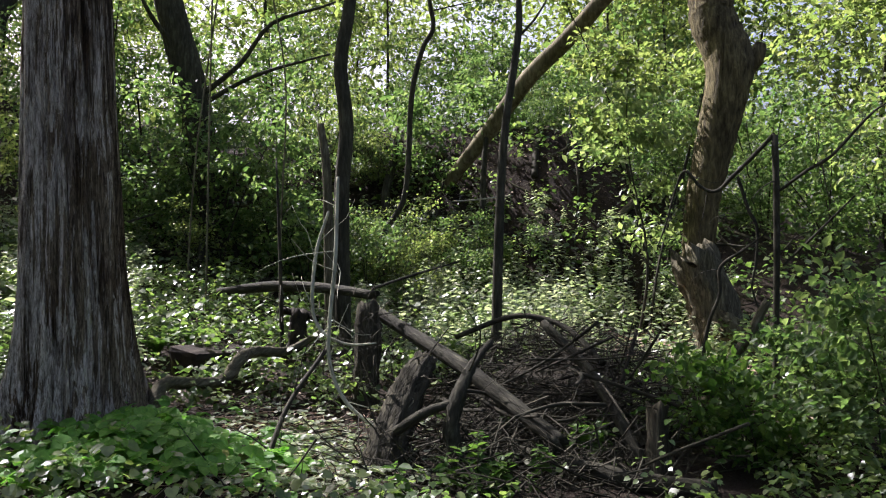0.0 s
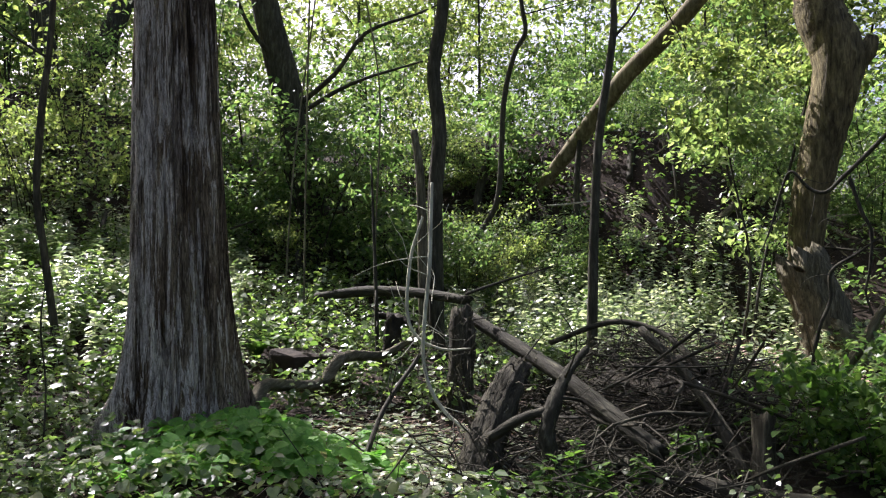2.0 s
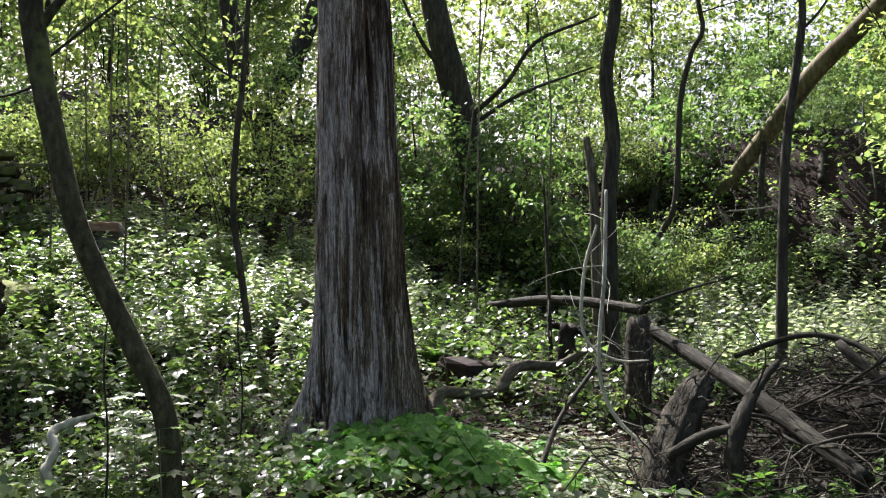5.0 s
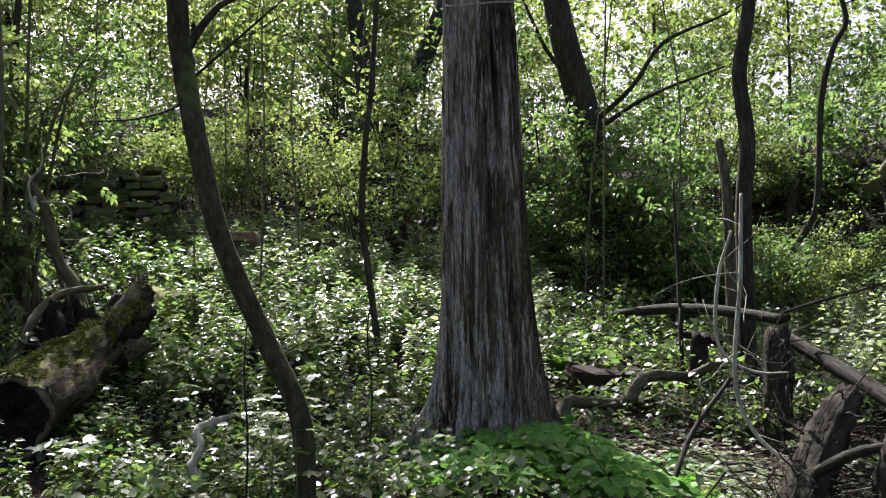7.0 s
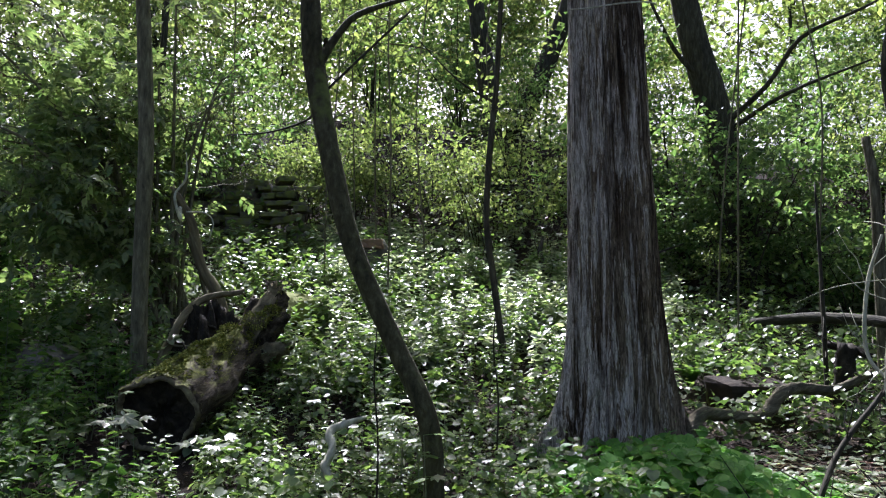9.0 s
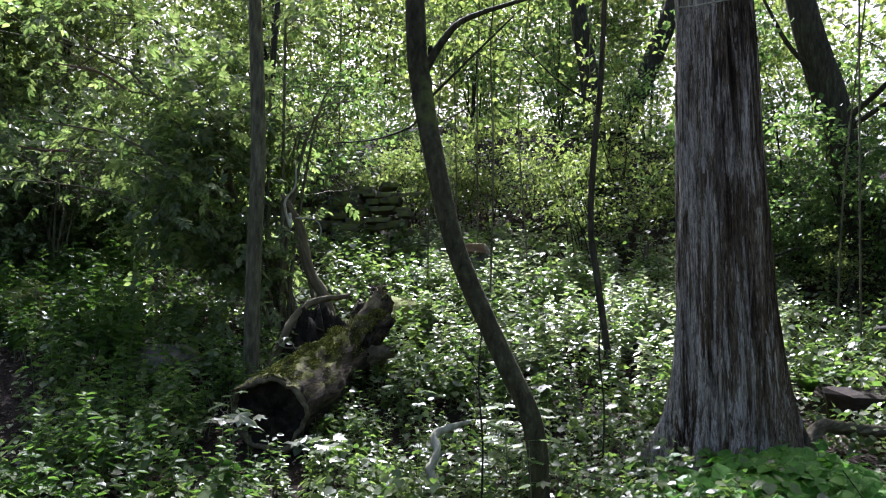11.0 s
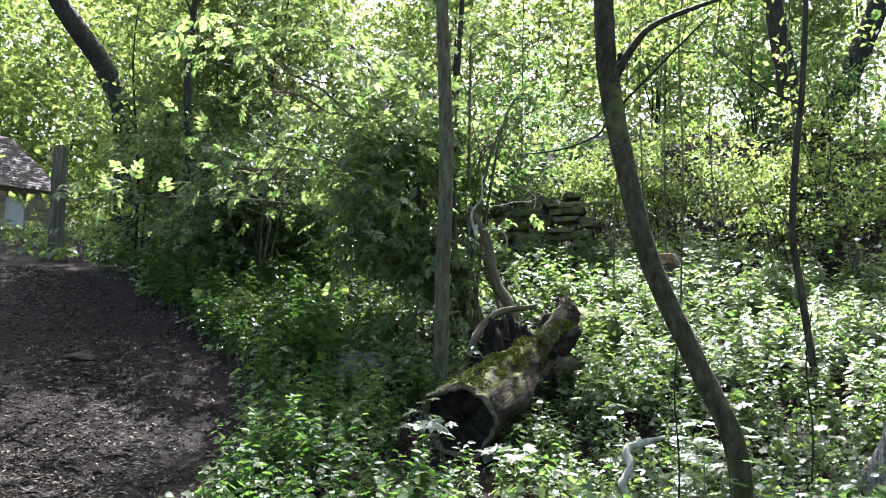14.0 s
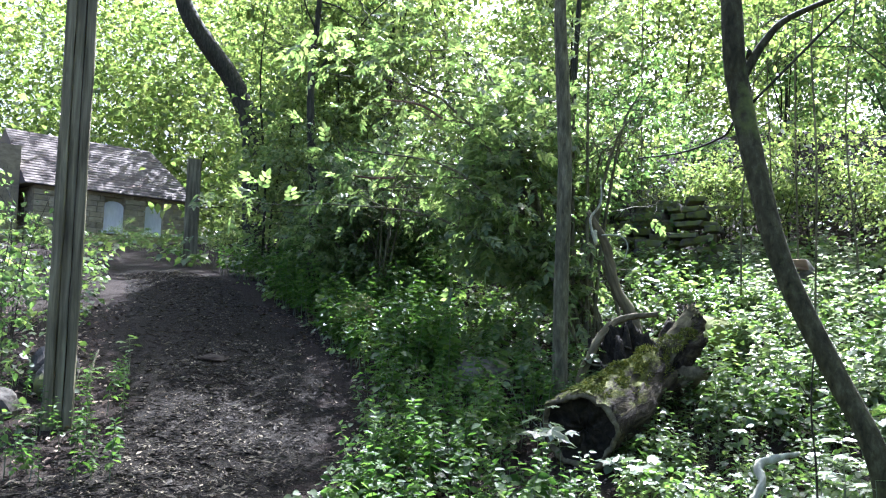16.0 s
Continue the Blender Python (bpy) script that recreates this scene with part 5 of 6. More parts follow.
def seedlings():
    """Young maples a hand or two high, each with a few broad lobed leaves that catch the sun."""
    rng = np.random.default_rng(97)
    spots = [(-2.29, 5.29, 0.87), (-1.75, 5.28, 0.77), (-2.51, 5.51, 1.0), (-0.58, 4.95, 1.06), (-0.41, 4.6, 0.9), (-0.72, 5.03, 0.79), (-0.09, 5.59, 0.62), (-0.41, 5.98, 1.15), (-0.74, 5.32, 0.99), (-0.65, 5.54, 1.05), (0.1, 6.3, 0.9), (-1.3, 5.9, 1.0), (-1.6, 6.6, 1.1), (0.2, 5.1, 0.75), (-3.1, 5.6, 0.95), (-6.05, 4.42, 1.12), (-6.75, 5.3, 1.35), (-5.65, 3.6, 0.92), (-5.75, 3.8, 0.85), (-5.9, 3.35, 0.9), (-6.25, 3.55, 1.0)]
    for x, y, z in spots:
        g0 = float(height(x, y))
        ob = thing("maple_seedling", (x, y, g0), "maple seedling with a few broad fresh green leaves", "seedling", "maple seedlings")
        h = z - g0
        stem = Geo()
        twig_tube(stem, [np.array([0.02, 0.0, -0.02]), np.array([0.01, 0.01, h * 0.5]), np.array([0.0, 0.0, h])], 0.004, 0.002)
        part("stem", stem.mesh("stem", STEM_GREEN), ob)
        n = int(rng.integers(4, 8))
        for k in range(n):
            a = k * 2.4 + rng.uniform(-0.4, 0.4)
            d = np.array([math.cos(a), math.sin(a), 0.1])
            top = np.array([0, 0, h * (1 - 0.07 * k)])
            leaf = Geo()
            leaf.lobed_leaves((top + d * 0.05)[None], np.array([[d[0], d[1], rng.uniform(-0.3, 0.1)]]), np.array([[rng.normal(0, 0.15), rng.normal(0, 0.15), 1.0]]), np.array([rng.uniform(0.06, 0.115)]))
            twig_tube(leaf, [top, top + d * 0.06], 0.0018, 0.0015)
            part("leaf", leaf.mesh("leaf", LEAF_HERB), ob)


def broad_plants():
    """Clumps of long broad leaves behind the dead tree."""
    rng = np.random.default_rng(98)
    for x, y, s in ((1.74, 8.05, 1.0), (2.15, 8.5, 0.8), (1.3, 8.6, 0.7), (2.3, 9.3, 0.8)):
        g0 = float(height(x, y))
        ob = thing("broad_leaved_plant", (x, y, g0), "clump of long broad bright green leaves", "plant", "broad-leaved plants")
        for k in range(7):
            a = k * 0.9 + rng.uniform(-0.3, 0.3)
            L, W = s * rng.uniform(0.32, 0.48), s * rng.uniform(0.1, 0.14)
            n = 7
            t = np.linspace(0, 1, n)
            out = L * (0.25 * t + 0.65 * t ** 2)
            up = L * (1.15 * t - 0.75 * t ** 2)
            wide = W * np.sin(np.pi * (0.08 + 0.9 * t)) ** 0.8
            c, sn = math.cos(a), math.sin(a)
            rows = []
            for side, lift in ((-0.5, 0.15), (0.0, 0.0), (0.5, 0.15)):
                rows.append(np.column_stack([c * out - sn * wide * side, sn * out + c * wide * side, up + lift * wide]))
            v = np.stack(rows, 1)
            i, j = np.meshgrid(np.arange(n - 1), np.arange(2), indexing="ij")
            leaf = Geo()
            leaf.add(v, np.stack([i * 3 + j, i * 3 + j + 1, (i + 1) * 3 + j + 1, (i + 1) * 3 + j], -1))
            part("leaf", leaf.mesh("leaf", LEAF_SOFT), ob)


ground_herbs()
seedlings()
broad_plants()
straw()
place_herbs()
maple_seedlings()
trefoil_patch()


# ---- fallen wood ----
def stick(name, line, radii, mat, label, seed, seg=9, lump=0.12, group="", category="branch", twigs=0, jag=0.0):
    """A branch, pole or stump; its grain runs along it."""
    rng = np.random.default_rng(seed)
    base = np.array(line[0], dtype=float)
    ob = thing(name, tuple(base), label, category, group)
    turn = Vector(np.array(line[-1]) - base).to_track_quat("Z", "Y").to_matrix()
    ob.rotation_euler = turn.to_euler()
    g = Geo()
    g.tube(line, radii, seg, lump, rng, 8 * (len(line) - 1), jag or radii[-1] * 0.8)
    part("stem", g.mesh("stem", mat, offset=base, turn=turn), ob)
    p, r = smooth_line(line, radii, 40)
    for _ in range(twigs):
        j = int(rng.integers(5, 39))
        t = Geo()
        d = unit(rng.normal(0, 1, 3) + np.array([0, 0, 0.2]))
        q = [p[j]]
        for _ in range(3):
            d = unit(d + rng.normal(0, 0.35, 3))
            q.append(q[-1] + d * rng.uniform(0.08, 0.24))
        w = min(max(0.0025, r[j] * 0.26), 0.008)
        t.tube(q, [w, w * 0.8, w * 0.6, w * 0.3], 5, steps=6)
        part("twig", t.mesh("twig", mat, offset=base, turn=turn), ob)
    return ob


def brush_pile():
    grp = "brush pile"
    stick("branch", [(1.36, 6.45, 0.4), (1.385, 6.48, 0.56), (1.46, 6.58, 0.73), (1.65, 6.66, 0.725), (1.9, 6.72, 0.7), (2.02, 6.76, 0.74), (2.13, 6.82, 0.86), (2.3, 6.92, 0.9), (2.6, 7.0, 0.88), (2.95, 7.12, 1.0)], [0.06, 0.056, 0.052, 0.044, 0.042, 0.05, 0.052, 0.044, 0.036, 0.028], WOOD_DEAD, "crooked grey barkless branch resting between trunk and pile", 101, 12, 0.3, group=grp)
    stick("broken_log", [(2.53, 8.81, 1.35), (2.92, 8.37, 1.41), (3.26, 7.81, 1.4), (3.54, 7.12, 1.33)], [0.042, 0.056, 0.052, 0.045], WOOD_GREY, "broken grey-brown log lying across a stump", 102, group=grp, category="log")
    stick("long_pole", [(3.4, 6.85, 1.19), (3.52, 6.3, 0.98), (3.58, 5.69, 0.79), (3.58, 5.08, 0.59), (3.63, 4.55, 0.38)], [0.056, 0.062, 0.064, 0.062, 0.055], WOOD_GREY, "long grey barkless pole sloping down the brush pile", 103, 12, group=grp, category="log")
    stick("stump", [(3.13, 6.53, 0.05), (3.15, 6.57, 0.52), (3.23, 6.7, 1.29)], [0.15, 0.115, 0.1], BARK_FIBRE, "fibrous grey post-like stump standing in the brush pile", 104, 18, 0.35, grp, "stump", 14, 0.04)
    stick("stump", [(2.46, 5.04, -0.05), (2.55, 5.13, 0.22), (2.71, 5.28, 0.48), (2.97, 5.47, 0.74), (3.2, 5.64, 0.9)], [0.165, 0.135, 0.125, 0.11, 0.08], BARK_FIBRE, "thick gnarled root stump leaning under the propped pole", 114, 26, 0.32, grp, "stump", 16, 0.04)
    stick("branch", [(2.63, 5.09, 0.5), (2.76, 4.92, 0.64), (2.9, 4.81, 0.7)], [0.036, 0.032, 0.028], WOOD_GREY, "short grey branch wedged behind the forked one", 115, 10, 0.25, grp)
    stick("branch", [(3.31, 6.78, 1.4), (3.65, 6.71, 1.51), (4.15, 6.64, 1.64)], [0.013, 0.013, 0.008], TWIG_DARK, "thin dark bare branch reaching over the herbs", 116, 6, 0.2, grp, "branch", 12)
    stick("stick", [(2.63, 6.16, 2.04), (2.54, 6.2, 1.71), (2.49, 6.16, 1.29), (2.53, 6.04, 1.1), (2.66, 5.87, 1.02), (2.82, 5.73, 1.03)], [0.01, 0.014, 0.014, 0.013, 0.01, 0.005], WOOD_PALE, "thin bleached crooked stick hanging in the brush pile", 105, 7, 0.2, grp, "stick", 7)
    stick("stick", [(2.7, 6.13, 2.31), (2.67, 6.09, 2.03), (2.61, 6.0, 1.62), (2.55, 5.97, 1.21), (2.51, 5.88, 0.88), (2.57, 5.69, 0.6), (2.77, 5.37, 0.38), (2.8, 5.29, 0.35)], [0.013, 0.016, 0.018, 0.017, 0.016, 0.015, 0.012, 0.005], WOOD_PALE, "pale grey bowed stick leaning on a young tree", 106, 8, 0.2, grp, "stick", 12)
    stick("branch", [(2.96, 4.66, 0.05), (2.9, 4.74, 0.34), (2.87, 4.77, 0.54), (2.94, 4.8, 0.74), (3.1, 4.87, 0.92), (3.3, 4.92, 1.08)], [0.055, 0.046, 0.052, 0.047, 0.032, 0.02], WOOD_GREY, "thick forked grey branch propped on the pile", 107, 14, 0.28, grp, twigs=4)
    stick("pole", [(4.41, 5.72, 1.11), (4.41, 5.06, 0.68), (4.24, 4.38, 0.12)], [0.036, 0.045, 0.045], WOOD_GREY, "grey pole leaning over the brush pile", 108, 9, 0.12, grp)
    stick("branch", [(4.07, 6.58, 0.95), (4.41, 6.1, 1.15), (4.62, 5.68, 1.06), (4.58, 5.17, 0.8)], [0.023, 0.025, 0.025, 0.028], TWIG_DARK, "dark arching branch over the brush pile", 109, 7, 0.1, grp)
    stick("stump", [(4.22, 4.26, 0.0), (4.36, 4.4, 0.61)], [0.092, 0.07], BARK_FIBRE, "short grey stump stub among twigs", 110, 12, 0.3, grp, "stump", 0, 0.04)
    stick("stick", [(2.51, 5.94, 0.99), (2.13, 5.77, 0.61), (1.82, 5.46, 0.18)], [0.016, 0.018, 0.02], TWIG_DARK, "thin dark stick slanting into the leaf litter", 111, 7, 0.2, grp, "stick", 7)
    stick("log", [(3.5, 4.9, 0.28), (3.87, 4.19, 0.2), (4.17, 3.71, 0.18)], [0.059, 0.064, 0.067], WOOD_GREY, "grey log lying along the front of the pile", 112, 10, 0.15, grp, "log")
    stick("stump", [(2.86, 7.43, 0.5), (2.86, 7.43, 0.89), (2.89, 7.42, 1.21)], [0.11, 0.091, 0.075], WOOD_ROT_SHADE, "dark rotten stump stub behind the crooked branch", 113, 12, 0.3, grp, "stump", 2, 0.05)
    # the tangle of dead twigs that makes up the pile
    rng = np.random.default_rng(120)
    g = Geo()
    for _ in range(1700):
        a, rad = rng.uniform(0, 6.3), math.sqrt(rng.random())
        x, y = 4.8 + 1.15 * rad * math.cos(a), 5.8 + 1.15 * rad * math.sin(a)
        top = 0.72 * (1 - rad ** 2) ** 0.7 + 0.05
        z = float(height(x, y)) + top * rng.beta(2.5, 1.2)
        d = unit(np.array([rng.normal(), rng.normal(), rng.normal(0, 0.35)]))
        L = rng.uniform(0.15, 0.7)
        p = np.array([x, y, z])
        r = rng.choice([0.002, 0.003, 0.003, 0.004, 0.006, 0.011])
        twig_tube(g, [p - d * L / 2, p - d * L / 4 + rng.normal(0, 0.03, 3), p + rng.normal(0, 0.04, 3), p + d * L / 2], r, r * 0.3)
    for _ in range(1500):
        x, y = 3.5 + rng.normal(0, 0.75), 4.85 + rng.normal(0, 0.5)
        d = unit(np.array([rng.normal(), rng.normal(), rng.normal(0, 0.5)]))
        L, r = rng.uniform(0.12, 0.55), rng.choice([0.002, 0.003, 0.005, 0.009])
        p = np.array([x, y, float(height(x, y)) + abs(rng.normal(0, 0.12))])
        twig_tube(g, [p - d * L / 2, p + rng.normal(0, 0.03, 3), p + d * L / 2], r, r * 0.4)
    for _ in range(170):
        p = np.array([2.95, 6.15, 0.85]) + rng.normal(0, 1, 3) * np.array([0.38, 0.32, 0.3])
        p[2] = max(p[2], float(height(p[0], p[1])) + 0.1)
        d = unit(np.array([rng.normal(0, 0.6), rng.normal(0, 0.6), rng.normal(0, 0.9)]))
        L, r = rng.uniform(0.15, 0.6), rng.choice([0.0018, 0.0025, 0.004])
        twig_tube(g, [p - d * L / 2, p - d * L / 5 + rng.normal(0, 0.04, 3), p + rng.normal(0, 0.05, 3), p + d * L / 2], r, r * 0.3)
    tagged(new("dead_twigs", g.mesh("dead_twigs", TWIG_DARK)), "tangled heap of dead grey-brown twigs", "twigs", kind="stuff")
    # low sheet over the soil, coloured dark for the shade under the pile
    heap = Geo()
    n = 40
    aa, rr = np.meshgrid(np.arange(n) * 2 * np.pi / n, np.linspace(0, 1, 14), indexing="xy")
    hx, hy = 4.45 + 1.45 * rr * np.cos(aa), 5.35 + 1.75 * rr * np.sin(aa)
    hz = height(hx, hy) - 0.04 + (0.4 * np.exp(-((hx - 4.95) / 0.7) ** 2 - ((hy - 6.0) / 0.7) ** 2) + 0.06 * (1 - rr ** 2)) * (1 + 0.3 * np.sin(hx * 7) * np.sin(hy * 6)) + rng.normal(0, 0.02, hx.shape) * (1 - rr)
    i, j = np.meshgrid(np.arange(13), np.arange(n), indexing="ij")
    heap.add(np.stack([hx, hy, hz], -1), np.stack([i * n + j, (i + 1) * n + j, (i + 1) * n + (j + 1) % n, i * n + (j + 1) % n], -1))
    tagged(new("debris_mound", heap.mesh("debris_mound", WOOD_ROT_SHADE)), "mound of soil and rotten wood under the brush, darkened for shade", "mound")
    for k in range(40):
        a, rad = rng.uniform(0, 6.3), 0.9 * math.sqrt(rng.random())
        x, y = 4.2 + 1.0 * rad * math.cos(a), 5.0 + 1.3 * rad * math.sin(a)
        z = float(height(x, y)) + 0.1 + 0.7 * (1 - rad ** 2) * rng.random()
        d = unit(np.array([rng.normal(), rng.normal(), rng.normal(0, 0.3)]))
        L = rng.uniform(0.5, 1.3)
        p, r = np.array([x, y, z]), rng.uniform(0.005, 0.016)
        stick("branch", [p - d * L / 2, p + rng.normal(0, 0.03, 3), p + d * L / 2], [r, r * 0.9, r * 0.5], (WOOD_GREY, TWIG_DARK, WOOD_ROT_SHADE)[k % 3], "dead branch lying in the heap of brush", 200 + k, 6, 0.3, grp, twigs=2)


def sawn_log():
    """A hollow sawn log that ends in torn roots up the slope."""
    rng = np.random.default_rng(131)
    a, b = np.array((-2.43, 5.97, 0.79)), np.array((-2.3, 7.4, 1.14))
    ob = thing("log", tuple(a), "hollow mossy sawn log lying up the slope", "log")
    d = unit(b - a)
    length = float(np.linalg.norm(b - a))
    turn = Vector(d).to_track_quat("Z", "Y").to_matrix()
    ob.rotation_euler = turn.to_euler()
    side = unit(np.cross(d, [0, 0, 1.0]))
    up = np.cross(side, d)
    n = 48
    th = np.arange(n) * 2 * np.pi / n
    wobble = 1 + 0.05 * np.sin(2 * th + 0.6) + 0.045 * np.sin(5 * th + 1.0) + 0.03 * np.sin(11 * th) + 0.02 * np.sin(17 * th + 2)

    def rings(name, profile, mat, label="", rough=0.0):
        g = Geo()
        rows = []
        for s, r in profile:
            rad = r * (wobble + (0.05 * np.sin(3 * th + 2.2 * s) + min(s, 0.6) * (0.16 * np.sin(2 * th + 4.3 * s) + 0.1 * np.sin(4 * th - 7 * s))) + rough * (rng.random(n) - 0.5))
            ring = a + d * s + rad[:, None] * (np.cos(th)[:, None] * side + np.sin(th)[:, None] * up)
            rows.append(ring + d * (rough * 0.25 * rng.normal(0, 1, (n, 1))))
        k = len(rows)
        i, j = np.meshgrid(np.arange(k - 1), np.arange(n), indexing="ij")
        g.add(np.array(rows), np.stack([i * n + j, i * n + (j + 1) % n, (i + 1) * n + (j + 1) % n, (i + 1) * n + j], -1))
        return part(name, g.mesh(name, mat, offset=a, turn=turn), ob, label)

    rings("bark", [(length * s, np.interp(s, [0, 0.3, 0.6, 0.8, 1.0], [0.3, 0.285, 0.24, 0.235, 0.2])) for s in np.linspace(0, 1, 30)] + [(length + 0.03, 0.16), (length, 0.02)], LOG_BARK, "", 0.1)
    rings("rim", [(0.012, 0.302), (-0.012, 0.294), (-0.016, 0.272), (0.02, 0.258)], WOOD_TAN, "tan exposed wood round the cut", 0.02)
    # shallow dish of rotten wood; shade on the cut end is in its colour
    rings("hollow", [(0.02, 0.258), (0.045, 0.25), (0.05, 0.2), (0.055, 0.15), (0.05, 0.1), (0.07, 0.06), (0.09, 0.01)], WOOD_ROT_SHADE, "rotten heart of the log, darkened for the shade on it", 0.05)
    moss = Geo()
    k = 12000
    t, w = rng.random(k), rng.normal(-0.02, 0.5, k)
    keep = clumpy(t * 2.2, w, 0.4, 17) + 0.25 * np.exp(-(w / 0.35) ** 2) > 0.58
    t, w = t[keep], w[keep]
    k = len(t)
    rad = (np.interp(t, [0, 0.3, 0.6, 0.8, 1.0], [0.305, 0.29, 0.245, 0.24, 0.205]) * (1 + 0.12 * np.minimum(t * length, 0.6) * np.sin(np.pi - 2 * w + 4.3 * t * length)))[:, None]
    p = a + (b - a) * t[:, None] + rad * (np.sin(w)[:, None] * side + np.cos(w)[:, None] * up)
    q = rng.uniform(0, 6.3, k)
    L = rng.uniform(0.01, 0.026, k)
    moss.leaves(p, np.column_stack([np.cos(q), np.sin(q), rng.uniform(0.1, 0.9, k)]), np.column_stack([rng.normal(0, 0.5, (k, 2)), np.ones(k)]), L, L * 0.5)
    for c, r in (((-2.33, 7.2, 1.33), 0.11), ((-2.16, 7.36, 1.42), 0.13), ((-2.06, 7.5, 1.5), 0.09), ((-2.42, 6.75, 1.22), 0.08)):
        m = 700
        e = unit(rng.normal(0, 1, (m, 3)))
        L = rng.uniform(0.014, 0.032, m)
        moss.leaves(np.array(c) + e * r * rng.uniform(0.6, 1.0, (m, 1)) * np.array([1, 1, 0.6]), e + rng.normal(0, 0.5, (m, 3)), np.column_stack([rng.normal(0, 0.5, (m, 2)), np.ones(m)]), L, L * 0.45)
    mo = part("moss", moss.mesh("moss", MOSS, offset=a, turn=turn), ob, "yellow-green moss")
    mo["kind"] = "stuff"
    # torn roots that fan out at the upper end
    foot = np.array((-2.28, 7.35, 1.05))
    for tip, r0, r1 in (((-2.08, 7.74, 1.74), 0.17, 0.055), ((-2.0, 7.66, 1.66), 0.15, 0.05), ((-1.93, 7.55, 1.48), 0.14, 0.045), ((-2.3, 7.78, 1.62), 0.14, 0.04), ((-1.88, 7.42, 1.22), 0.13, 0.05), ((-2.5, 7.72, 1.4), 0.12, 0.04)):
        tip = np.array(tip)
        mid = foot + (tip - foot) * 0.5 + rng.normal(0, 0.035, 3)
        g = Geo()
        g.tube([foot + rng.normal(0, 0.05, 3), mid, foot + (tip - foot) * 0.8 + rng.normal(0, 0.03, 3), tip], [r0, (r0 + r1) * 0.52, r1 * 1.25, r1], 16, 0.5, rng, 18, 0.1)
        part("torn_root", g.mesh("torn_root", WOOD_TAN if r0 in (0.17, 0.13) else LOG_BARK, offset=a, turn=turn), ob, "jagged mossy root torn off at the tip")
    # the dark root plate beside the log
    plate = Geo()
    nu, nv = 44, 22
    u, v = np.meshgrid(np.arange(nu) * 2 * np.pi / nu, np.linspace(0, np.pi / 2, nv), indexing="xy")
    bump = 1 + 0.16 * np.sin(5 * u + 3 * v) + 0.12 * np.sin(9 * u - 7 * v) + rng.normal(0, 0.06, u.shape)
    px, py = -2.68 + 0.36 * np.sin(v) * np.cos(u) * bump, 7.62 + 0.36 * np.sin(v) * np.sin(u) * bump
    pz = float(height(-2.68, 7.62)) - 0.1 + 0.62 * np.cos(v) * bump
    i, j = np.meshgrid(np.arange(nv - 1), np.arange(nu), indexing="ij")
    plate.add(np.stack([px, py, pz], -1), np.stack([i * nu + j, (i + 1) * nu + j, (i + 1) * nu + (j + 1) % nu, i * nu + (j + 1) % nu], -1))
    tagged(new("root_plate", plate.mesh("root_plate", WOOD_ROT_SHADE)), "dark earthy root plate beside the hollow log", "roots")
    for k in range(34):
        p = np.array([-2.66, 7.62, 1.15]) + rng.normal(0, 1, 3) * np.array([0.24, 0.26, 0.14])
        p[2] = max(p[2], float(height(p[0], p[1])) + 0.04)
        e = unit(rng.normal(0, 1, 3) * np.array([1, 1, 0.8]))
        L, r = rng.uniform(0.2, 0.65), rng.uniform(0.006, 0.024)
        stick("root", [p - e * L / 2, p + rng.normal(0, 0.07, 3), p + e * L / 2], [r, r, r * 0.5], (WOOD_ROT_SHADE, TWIG_DARK, BARK_GREY)[k % 3], "dark twisted root in the tangle at the log's end", 300 + k, 7, 0.2, "upturned roots", "root")
    stick("snag", [(-2.7, 8.12, 1.3), (-2.77, 8.1, 1.65), (-2.92, 8.05, 1.93), (-3.02, 8.01, 2.38), (-3.18, 7.95, 2.7)], [0.075, 0.058, 0.05, 0.042, 0.022], WOOD_TAN, "pale grey dead stem leaning behind the log", 133, 14, 0.3, category="stump")
    stick("branch", [(-2.98, 7.1, 0.9), (-2.85, 7.43, 1.44), (-2.73, 7.69, 1.62), (-2.41, 7.8, 1.68)], [0.034, 0.037, 0.034, 0.024], WOOD_TAN, "curved grey branch lying on the log's roots", 134, 12, 0.35)
    stick("twig", [(-3.1, 7.95, 2.5), (-3.03, 7.79, 2.36), (-3.08, 7.77, 2.59), (-2.99, 7.81, 2.76), (-2.99, 7.81, 3.01)], [0.017, 0.015, 0.013, 0.011, 0.005], WOOD_PALE, "bleached crooked twig on the dead stem", 135, 6, 0.1, category="twig")
    stick("branch", [(-0.93, 5.05, 0.42), (-1.0, 5.16, 0.52), (-1.06, 5.22, 0.6), (-1.03, 5.3, 0.7), (-1.07, 5.4, 0.78), (-0.97, 5.5, 0.82), (-0.88, 5.6, 0.84)], [0.018, 0.022, 0.026, 0.024, 0.03, 0.022, 0.012], WOOD_PALE, "short bleached crooked branch among the herbs", 136, 9, 0.5)


